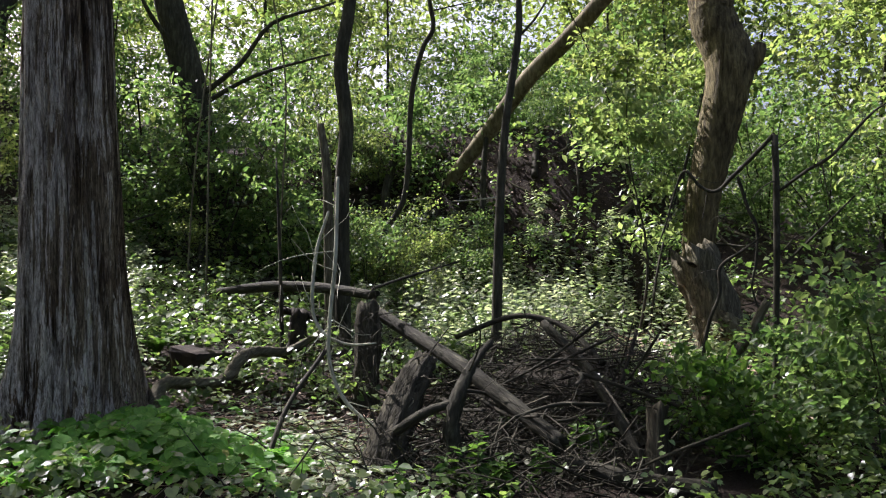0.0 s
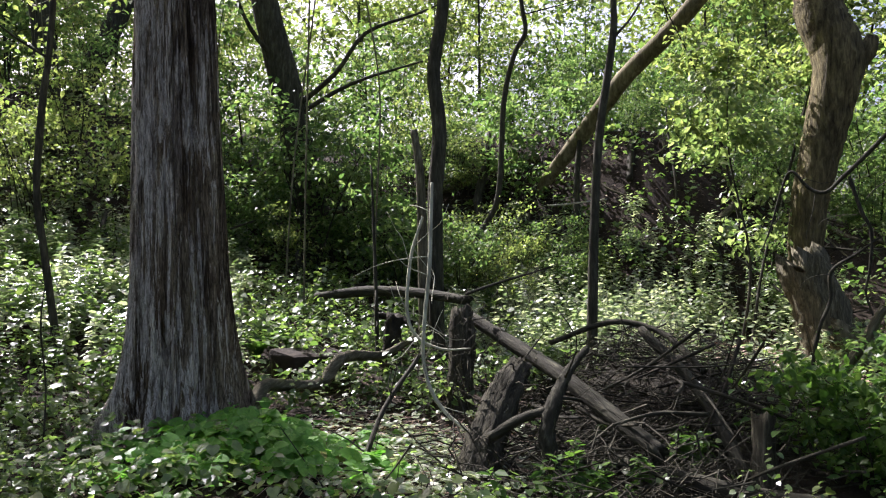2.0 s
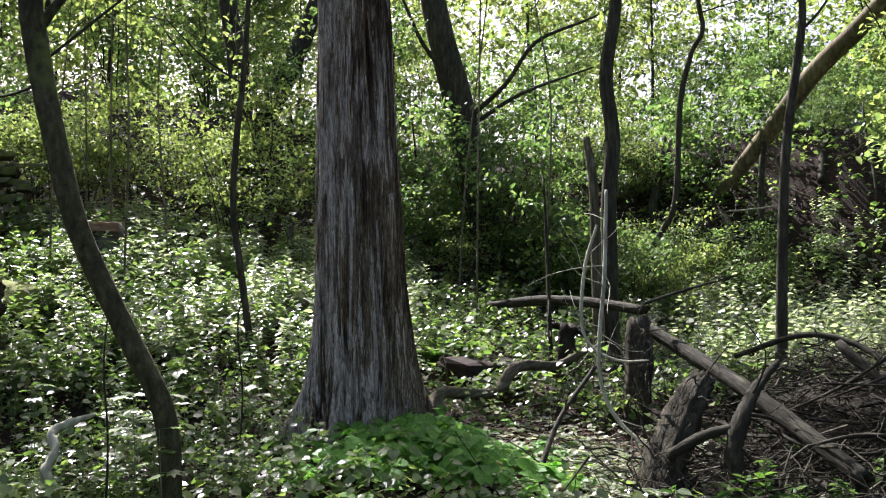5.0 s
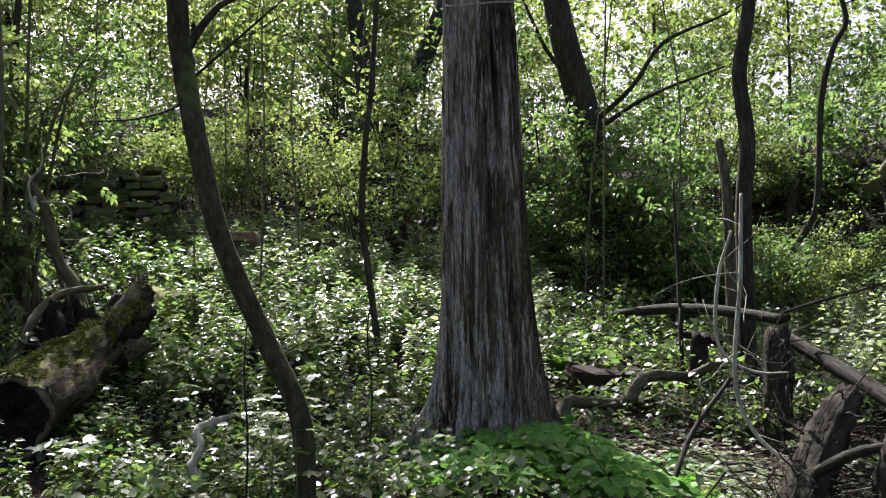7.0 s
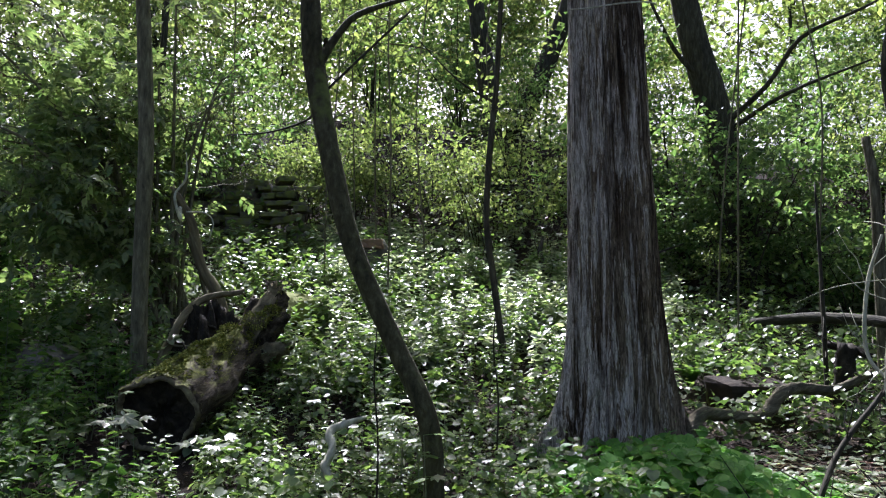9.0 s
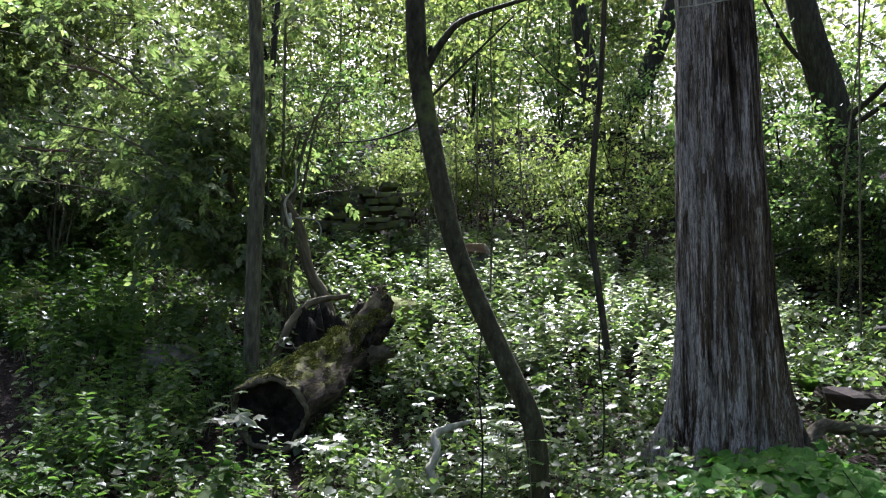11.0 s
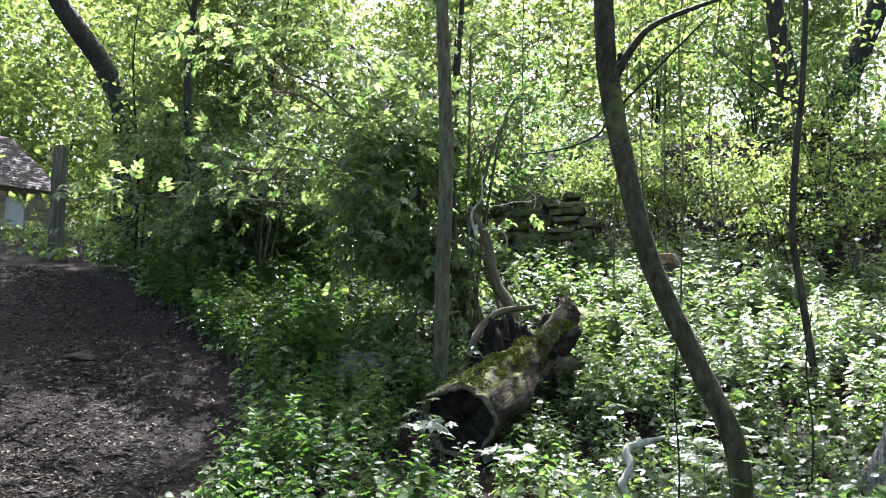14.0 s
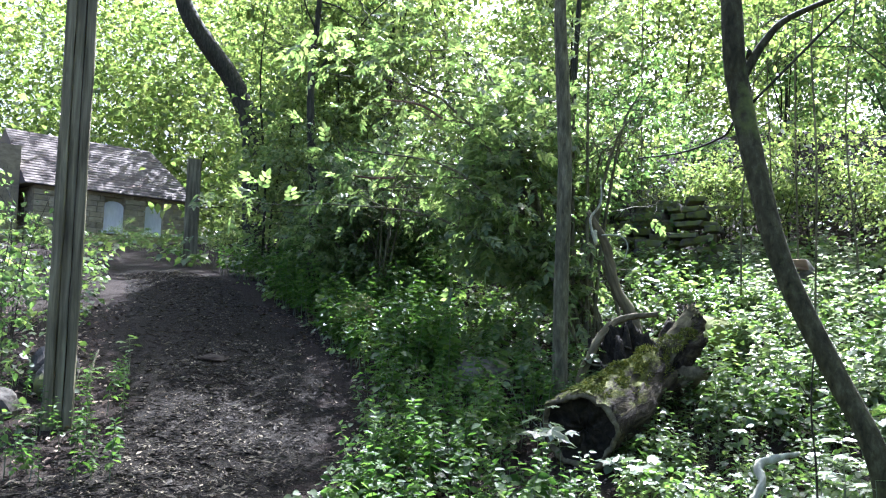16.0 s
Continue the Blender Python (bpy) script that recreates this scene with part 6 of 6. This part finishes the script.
def bank_branches():
    """Dead branches that lie about on the bank and hang in its shrubs."""
    rng = np.random.default_rng(139)
    for k in range(46):
        az = rng.uniform(-52, 4)
        r = rng.uniform(11.0, 15.0)
        x, y = r * math.sin(radians(-az)), 0.38 + r * math.cos(radians(az))
        a, L = rng.uniform(0, 6.3), rng.uniform(0.7, 2.8)
        lift = rng.uniform(0.02, 0.15) if k % 3 else rng.uniform(0.3, 0.9)
        line = []
        for f in (-0.5, -0.17, 0.17, 0.5):
            px, py = x + math.cos(a) * L * f + rng.normal(0, 0.06), y + math.sin(a) * L * f + rng.normal(0, 0.06)
            line.append((px, py, float(height(px, py)) + 0.03 + (f + 0.5) * lift + abs(rng.normal(0, 0.05))))
        w = rng.uniform(0.012, 0.03) if k % 5 else rng.uniform(0.05, 0.09)
        stick("fallen_branch", line, [w, w * 0.9, w * 0.75, w * 0.4], (WOOD_GREY, TWIG_DARK, WOOD_DEAD)[k % 3], "dead bare branch lying on the shaded bank", 500 + k, 7, 0.2, "fallen branches", "branch", 5)


def bare_twigs():
    """Thin bare twigs that hang among the shrubs."""
    stick("twig", [(-2.84, 7.45, 2.4), (-2.68, 7.51, 2.39), (-2.62, 7.54, 2.3), (-2.65, 7.52, 2.15)], [0.009, 0.009, 0.007, 0.005], WOOD_PALE, "curled bleached twig on the dead stem", 161, 6, 0.1, category="twig")
    stick("twig", [(-1.0, 4.9, 3.1), (-1.56, 7.0, 3.2), (-1.88, 7.76, 3.26), (-2.21, 7.78, 3.18), (-2.59, 7.76, 3.16)], [0.013, 0.012, 0.011, 0.009, 0.006], TWIG_DARK, "long bare twig reaching towards the log", 162, 6, 0.1, category="twig", twigs=6)
    stick("twig", [(-0.53, 5.06, 3.31), (-0.74, 4.98, 3.08), (-1.0, 4.88, 2.79)], [0.006, 0.008, 0.009], TWIG_DARK, "thin bare twig on the bent young tree", 163, 6, 0.1, category="twig", twigs=2)
    stick("branch", [(-6.5, 4.75, 0.75), (-6.75, 4.9, 1.0), (-7.0, 5.15, 1.22)], [0.02, 0.018, 0.01], WOOD_DEAD, "pale dead branch propped behind the timber post", 151, 7, 0.2, twigs=4)
    stick("branch", [(-7.6, 4.6, 0.8), (-7.2, 4.5, 0.95), (-6.7, 4.35, 0.86)], [0.016, 0.014, 0.008], TWIG_DARK, "dead dark branch lying behind the timber post", 152, 7, 0.2, twigs=5)
    stick("twig", [(-5.24, 6.73, 3.03), (-5.09, 6.85, 3.01), (-4.9, 6.99, 3.02)], [0.008, 0.012, 0.012], TWIG_RED, "short reddish bare twig of the arching shrub", 164, 6, 0.1, category="twig", twigs=4)
    stick("twig", [(-4.58, 7.45, 3.68), (-4.83, 7.28, 3.85), (-5.16, 7.04, 3.89)], [0.015, 0.013, 0.006], TWIG_RED, "reddish bare twig hanging from the arching shrub", 165, 6, 0.1, category="twig", twigs=4)
    stick("twig", [(5.47, 8.77, 2.41), (5.67, 8.64, 2.42), (6.07, 8.36, 2.47)], [0.01, 0.012, 0.009], WOOD_PALE, "pale bare twig caught between saplings", 166, 6, 0.1, category="twig", twigs=2)
    stick("stem", [(2.74, 7.46, 0.5), (2.73, 7.47, 1.02), (2.72, 7.47, 1.6), (2.7, 7.5, 2.6)], [0.022, 0.02, 0.017, 0.008], TWIG_DARK, "thin dark upright stem beside the crooked branch", 167, 6, 0.1, category="stem", twigs=6)
    stick("stem", [(-0.71, 4.92, 0.36), (-0.7, 4.93, 0.8), (-0.72, 4.92, 1.2), (-0.69, 4.95, 1.62)], [0.007, 0.006, 0.005, 0.003], TWIG_DARK, "very thin bare stem standing among herbs", 169, 5, 0.1, category="stem", twigs=3)
    stick("stem", [(-0.05, 6.0, 0.45), (-0.03, 6.02, 0.9), (-0.06, 6.0, 1.3), (-0.02, 6.03, 1.65)], [0.007, 0.006, 0.005, 0.003], TWIG_DARK, "very thin bare stem standing among herbs", 170, 5, 0.1, category="stem", twigs=3)
    stick("branch", [(2.77, 7.56, 1.2), (2.97, 7.48, 1.17), (3.03, 7.35, 1.12)], [0.03, 0.036, 0.03], WOOD_ROT_SHADE, "dark short broken branch below the log", 168, 9, 0.2)


def side_vines():
    """Dark vines looped over a dead stem beside the brush pile."""
    stick("snag", [(6.16, 4.73, 0.1), (6.16, 4.73, 0.96), (6.17, 4.71, 1.8), (6.17, 4.71, 2.71)], [0.032, 0.029, 0.029, 0.026], TWIG_DARK, "thin dark dead stem hung with vines", 142, 8, 0.25, category="stem", twigs=5)
    stick("vine", [(6.17, 4.71, 2.72), (6.1, 4.82, 2.58), (5.96, 4.99, 2.36), (5.88, 5.1, 2.24), (5.8, 5.2, 2.28), (5.71, 5.3, 2.43), (5.72, 5.42, 2.28), (5.66, 5.48, 1.98), (5.6, 5.54, 1.75)], [0.018, 0.02, 0.019, 0.017, 0.015, 0.012, 0.009, 0.008, 0.005], TWIG_DARK, "dark vine looped from a dead stem and hanging free", 141, 8, 0.15, category="vine", twigs=3)
    stick("vine", [(5.98, 4.95, 2.36), (6.03, 4.88, 2.06), (6.07, 4.83, 1.9), (6.06, 4.84, 1.6), (6.04, 4.87, 1.4), (6.07, 4.83, 1.2)], [0.015, 0.016, 0.015, 0.012, 0.01, 0.007], TWIG_DARK, "dark twisted vine hanging below the loop", 145, 7, 0.2, category="vine", twigs=4)
    stick("branch", [(6.18, 4.68, 2.22), (6.3, 4.5, 2.38), (6.41, 4.34, 2.5), (6.55, 4.1, 2.8), (6.62, 3.95, 2.92)], [0.013, 0.016, 0.015, 0.012, 0.007], TWIG_DARK, "bare dark branch reaching from the dead stem", 146, 7, 0.2, twigs=5)
    stick("branch", [(6.19, 4.66, 1.58), (6.34, 4.43, 1.86), (6.5, 4.2, 2.15)], [0.013, 0.012, 0.008], WOOD_GREY, "straight grey stick leaning on the dead stem", 147, 6, 0.1, twigs=1)
    stick("vine", [(5.25, 4.74, 0.3), (5.25, 4.74, 0.82), (5.28, 4.7, 1.13), (5.34, 4.64, 1.36), (5.34, 4.63, 1.57), (5.45, 4.5, 1.7), (5.55, 4.36, 1.83)], [0.015, 0.015, 0.014, 0.013, 0.014, 0.011, 0.006], TWIG_DARK, "dark bent vine stem rising from the herbs", 143, 7, 0.15, category="vine", twigs=2)
    stick("branch", [(5.2, 4.8, 0.3), (5.32, 4.68, 0.65), (5.47, 4.49, 1.01), (5.56, 4.36, 1.31)], [0.048, 0.046, 0.041, 0.033], WOOD_DEAD, "broken grey branch leaning among leaves", 144, 9, 0.2)


brush_pile()
sawn_log()
bank_branches()
bare_twigs()
side_vines()


# ---- posts ----
def timber_post(where, top, wide, label, seed, boards=3):
    rng = np.random.default_rng(seed)
    x, y = where
    z = float(height(x, y))
    ob = thing("timber_post", (x, y, z), label, "post")
    turn = math.degrees(math.atan2(-x, y))
    for k in range(boards):
        g = Geo()
        w = wide / boards
        deep = (0.2, 0.18, 0.195)[k % 3]
        n = 16
        zz = np.linspace(-0.2, top - (0, 0.12, 0.05)[k % 3] - z, n)
        c = np.array([(-0.5, -0.5), (-0.4, -0.56), (0.4, -0.56), (0.5, -0.5), (0.5, 0.5), (-0.5, 0.5)])
        ring = c[None] * np.array([w * 0.975, deep]) + rng.normal(0, 0.0025, (n, 6, 2))
        ring[..., 0] += (k - (boards - 1) / 2) * w
        ring[..., 1] += (0.0, 0.014, 0.005)[k % 3]
        v = np.concatenate([ring, np.repeat(zz[:, None, None], 6, 1)], -1)
        i, j = np.meshgrid(np.arange(n - 1), np.arange(6), indexing="ij")
        q = np.stack([i * 6 + j, i * 6 + (j + 1) % 6, (i + 1) * 6 + (j + 1) % 6, (i + 1) * 6 + j], -1).reshape(-1, 4)
        e = (n - 1) * 6
        q = np.concatenate([q, [[e, e + 1, e + 2, e + 3], [e, e + 3, e + 4, e + 5]]])
        g.add(v, q)
        b = part("plank", g.mesh("plank", WOOD_POST, False), ob)
    ob.rotation_euler = (0, 0, radians(turn))
    return ob


timber_post((-6.0, 4.13), 4.9, 0.225, "tall weathered grey-brown timber post of three planks by the path", 151)
timber_post((-13.85, 11.97), 4.88, 0.3, "short weathered square timber post at the path's end", 152, 1)


# ---- stone wall and rocks ----
def stone_mesh(rng, name, mat, sx, sy, sz):
    bm = bmesh.new()
    bmesh.ops.create_cube(bm, size=1.0)
    for v in bm.verts:
        v.co = Vector((v.co.x * sx * rng.uniform(0.72, 1.08), v.co.y * sy * rng.uniform(0.75, 1.15), v.co.z * sz * rng.uniform(0.55, 1.15)))
    bmesh.ops.bevel(bm, geom=bm.edges[:], offset=min(sx, sy, sz) * 0.16, segments=2, affect="EDGES", profile=0.6)
    me = bpy.data.meshes.new(name)
    bm.to_mesh(me)
    bm.free()
    me.materials.append(mat)
    return me


def stone_wall():
    rng = np.random.default_rng(161)
    shapes = ((0.5, 0.13), (0.38, 0.12), (0.3, 0.11), (0.62, 0.14), (0.22, 0.1), (0.44, 0.09), (0.34, 0.13)) * 3
    kinds = [stone_mesh(rng, "stone", STONE, w, 0.35, h) for w, h in shapes]
    wide = [w for w, h in shapes]
    ob = thing("wall_stone", (0, 0, 0), "ruined dry-stone wall of flat grey stones in the slope", "stone wall", kind="structure")
    for row in range(11):
        x = -6.2 + rng.uniform(0, 0.3)
        end = -2.9 - 0.045 * row + rng.uniform(-0.2, 0.2)
        while x < end:
            k = int(rng.integers(0, 21))
            w = wide[k]
            xc = x + w / 2
            y = 12.35 + 0.12 * (xc + 4) + row * 0.025 + rng.normal(0, 0.03)
            z = 2.42 + 0.02 * xc + row * 0.108 + 0.02 * math.sin(3 * xc + row) + rng.normal(0, 0.016)
            s = part("stone", kinds[k], ob)
            s.matrix_basis = pose(xc, y + rng.normal(0, 0.03), z, rng.normal(0, 4), rng.normal(0, 3.5), 6 + rng.normal(0, 7))
            x += w + rng.uniform(0.0, 0.03)


def rocks():
    rng = np.random.default_rng(171)
    for x, y, s, mat, label in ((-7.05, 4.75, (0.42, 0.34, 0.3), STONE, "grey fieldstone among dead twigs"), (-4.06, 7.3, (0.62, 0.5, 0.3), STONE, "low brown boulder among herbs"), (-6.35, 8.25, (0.55, 0.45, 0.6), STONE_MOSSY, "mossy green boulder on the bank"), (-5.95, 7.95, (0.38, 0.35, 0.36), STONE_MOSSY, "small mossy boulder on the bank"),
                                # the low flat mossy entry stands in for a patch of mossy soil
                                (-1.75, 11.3, (0.55, 0.4, 0.62), STONE, "grey stone block in the bank"), (-6.75, 6.35, (0.34, 0.28, 0.08), STONE_DARK, "flat dark stone set in the footpath"), (1.62, 5.72, (0.6, 0.42, 0.12), STONE_MOSSY, "low mound of green mossy soil"),
                                (-6.5, 3.9, (0.35, 0.3, 0.25), STONE, "grey fieldstone by the timber post"), (-6.7, 4.5, (0.3, 0.25, 0.3), STONE, "grey fieldstone by the timber post"), (-2.4, 9.3, (1.1, 0.6, 0.35), STONE_MOSSY, "moss-covered stone slab below the wall")):
        bm = bmesh.new()
        bmesh.ops.create_icosphere(bm, subdivisions=3, radius=0.5)
        off = rng.uniform(0, 50)
        for v in bm.verts:
            k = 1 + 0.35 * noise.noise(v.co * 2.2 + Vector((off, 0, 0))) + 0.1 * noise.noise(v.co * 6 + Vector((0, off, 0)))
            v.co = Vector((v.co.x * s[0] * k * 1.2, v.co.y * s[1] * k * 1.2, v.co.z * s[2] * k * 1.2))
        me = bpy.data.meshes.new("rock")
        bm.to_mesh(me)
        bm.free()
        me.materials.append(mat)
        r = tagged(new("rock", me), label, "rock")
        r.matrix_basis = pose(x, y, float(height(x, y)) + s[2] * 0.3, 0, 0, rng.uniform(0, 360))


def slab():
    """The flat tan stone that lies on a block in the bank."""
    rng = np.random.default_rng(172)
    x, y = -1.79, 11.22
    me = stone_mesh(rng, "slab", STONE_TAN, 0.42, 0.4, 0.13)
    r = tagged(new("stone_slab", me), "flat tan stone slab lying on a grey block", "rock")
    r.matrix_basis = pose(x, y, float(height(x, y)) + 0.5, 4, 3, 12)


def dark_block():
    """The dark, earthy block that stands behind the crooked branch."""
    rng = np.random.default_rng(173)
    me = stone_mesh(rng, "rock", STONE_DARK, 0.66, 0.4, 0.36)
    r = tagged(new("rock", me), "dark earthy stone block behind the crooked branch", "rock")
    r.matrix_basis = pose(2.12, 7.5, float(height(2.12, 7.5)) + 0.1, 4, -3, 14)


stone_wall()
rocks()
slab()
dark_block()


# ---- the stone house ----
def house_materials():
    m, tree, nodes, links, bsdf = material("house_stone")
    n = textured(nodes, links, 5.0, (1, 1, 2.0), 8.0)
    tone = ramp(nodes, [(0.3, (0.225, 0.19, 0.115)), (0.7, (0.43, 0.375, 0.25))])
    links.new(n.outputs[0], tone.inputs[0])
    info = nodes.new("ShaderNodeObjectInfo")
    each = ramp(nodes, [(0.0, (0.7, 0.68, 0.62)), (1.0, (1.15, 1.12, 1.05))])
    links.new(info.outputs["Random"], each.inputs[0])
    links.new(mixed(nodes, links, "MULTIPLY", 1.0, tone.outputs[0], each.outputs[0]), bsdf.inputs["Base Color"])
    bsdf.inputs["Roughness"].default_value = 0.9
    bumped(nodes, links, bsdf, n.outputs[0], 0.6, 0.02)
    s = chip_material("roof_shingle", [(0.0, (0.08, 0.066, 0.053)), (0.5, (0.13, 0.108, 0.088)), (1.0, (0.185, 0.158, 0.13))], 0.85)
    w, tree, nodes, links, bsdf = material("white_board")
    n = textured(nodes, links, 12.0, (1, 1, 0.3))
    tone = ramp(nodes, [(0.3, (0.62, 0.62, 0.58)), (0.7, (0.8, 0.8, 0.77))])
    links.new(n.outputs[0], tone.inputs[0])
    links.new(tone.outputs[0], bsdf.inputs["Base Color"])
    return m, s, w


def stone_house():
    """A small stone house with a shingled hipped roof; its windows are boarded white under low arches."""
    rng = np.random.default_rng(181)
    wall_mat, shingle, white = house_materials()
    p, q = np.array((-25.95, 15.5)), np.array((-24.7, 20.8))
    d = (q - p) / np.linalg.norm(q - p)
    long, deep, foot, eave, ridge = 5.45, 5.2, 3.7, 5.72, 8.0
    turn = math.degrees(math.atan2(d[1], d[0]))
    ob = thing("house", (p[0], p[1], foot), "small stone house with a shingled roof and boarded windows", "house")
    ob.rotation_euler = (0, 0, radians(turn))
    # local: x along the front, y inwards (away from the path), z up from the foot
    tall = eave - foot
    openings = [(2.72, 0.74, 0.7, 1.08), (4.18, 0.7, 0.72, 1.05)]
    row_h = 0.19
    rows = int(math.ceil(tall / row_h))
    back = Geo()
    back.box((long, 0.34, tall), pose(long / 2, 0.22, tall / 2))
    wall = part("wall", back.mesh("wall", wall_mat, False), ob, "tan coursed stone front wall")

    def stone(size, where, parent):
        g = Geo()
        g.box(size, pose(*where), 0.012, rng)
        part("stone", g.mesh("stone", wall_mat, False), parent)

    for r in range(rows):
        z0 = r * row_h
        x = 0.0
        while x < long - 0.02:
            w = min(rng.uniform(0.25, 0.6), long - x)
            blocked = any(cx - ww / 2 - 0.02 < x + w and x < cx + ww / 2 + 0.02 and z0 + row_h > zb and z0 < zb + hh for cx, ww, zb, hh in openings)
            if blocked:
                cuts = [c for cx, ww, zb, hh in openings for c in (cx - ww / 2, cx + ww / 2) if z0 + row_h > zb and z0 < zb + hh]
                ahead = [c for c in cuts if c > x + 0.02]
                inside = any(cx - ww / 2 - 0.01 <= x < cx + ww / 2 - 0.02 and z0 + row_h > zb and z0 < zb + hh for cx, ww, zb, hh in openings)
                stop = min(ahead) if ahead else x + w
                if inside:
                    x = stop
                    continue
                w = min(w, max(stop - x, 0.03))
            stone((w - 0.015, 0.3, row_h - 0.015), (x + w / 2, rng.normal(0, 0.006), z0 + row_h / 2), wall)
            x += w
    for sx in (0.17, long - 0.17):
        core = Geo()
        core.box((0.2, deep - 0.4, tall - 0.1), pose(sx, deep / 2 + 0.1, tall / 2 - 0.05))
        end = part("wall", core.mesh("wall", wall_mat, False), ob)
        for r in range(rows):
            y = 0.16
            while y < deep:
                w = min(rng.uniform(0.25, 0.6), deep - y + 0.01)
                stone((0.34, w - 0.015, row_h - 0.015), (sx, y + w / 2, r * row_h + row_h / 2), end)
                y += w
    rear = Geo()
    rear.box((long, 0.3, tall), pose(long / 2, deep, tall / 2))
    part("wall", rear.mesh("wall", wall_mat, False), ob)
    for cx, ww, zb, hh in openings:
        wn = part("window", None, ob)
        wn.location = (cx, -0.02, zb)
        bm = bmesh.new()
        ring = [(-ww / 2, 0), (ww / 2, 0), (ww / 2, hh * 0.8)] + [(ww / 2 * math.cos(t), hh * 0.8 + hh * 0.2 * math.sin(t)) for t in np.linspace(0.3, math.pi - 0.3, 7)] + [(-ww / 2, hh * 0.8)]
        f = bm.faces.new([bm.verts.new((x, 0.03, z)) for x, z in ring])
        e = bmesh.ops.extrude_face_region(bm, geom=[f])
        for v in e["geom"]:
            if isinstance(v, bmesh.types.BMVert):
                v.co.y += 0.05
        bmesh.ops.recalc_face_normals(bm, faces=bm.faces[:])
        me = bpy.data.meshes.new("board")
        bm.to_mesh(me)
        bm.free()
        me.materials.append(white)
        part("board", me, wn, "white-painted board")
        g = Geo()
        g.box((ww + 0.2, 0.36, 0.09), pose(0, -0.05, -0.05))
        part("sill", g.mesh("sill", white, False), wn)
    # roof: four slopes of overlapping shingle rows
    over = 0.35
    x0, x1, y0, y1 = -over, long + over, -over, deep + over
    run = (y1 - y0) / 2
    rise = ridge - eave
    roof = part("roof", None, ob)
    n = 20
    core = Geo()
    hip = 0.7
    a, b, c, e = (x0, y0, tall), (x1, y0, tall), (x1, y1, tall), (x0, y1, tall)
    r0, r1 = (x0 + 0.1, (y0 + y1) / 2, tall + rise), (x1 - hip, (y0 + y1) / 2, tall + rise)
    core.add([a, b, r1, r0, b, c, r1, r1, c, e, r0, r1, e, a, r0, r0], [(0, 1, 2, 3), (4, 5, 6, 7), (8, 9, 10, 11), (12, 13, 14, 15)])
    core.add([a, b, c, e], [(3, 2, 1, 0)])
    part("decking", core.mesh("decking", shingle, False), roof)
    sh = Geo()
    for r in range(n):
        f0, f1 = r / n, (r + 1.25) / n
        lo, hi = x0 + 0.1 * f0, x1 - hip * f0
        x = lo
        while x < hi:
            w = min(rng.uniform(0.14, 0.3), hi - x)
            v = []
            for xx, f, up in ((x, f0, 0.035), (x + w - 0.008, f0, 0.035), (x + w - 0.008, f1, 0.012), (x, f1, 0.012)):
                xx = min(xx, x1 - hip * f + 0.02)
                v.append((xx, y0 + run * min(f, 1) - 0.01, tall + rise * min(f, 1) + up + rng.normal(0, 0.003)))
            low = [(px, py, pz - 0.03) for px, py, pz in v[:2]]
            sh.add(v + low, [(0, 1, 2, 3), (4, 5, 1, 0)])
            x += w
    s = part("shingles", sh.mesh("shingles", shingle, False), roof)
    s["kind"] = "stuff"
    # taller stone end with a gable, partly hidden behind leaves
    g = Geo()
    g.box((1.5, deep * 0.8, tall + 1.3), pose(-1.1, deep * 0.45, (tall + 1.3) / 2))
    part("porch", g.mesh("porch", wall_mat, False), ob, "stone porch end")


stone_house()
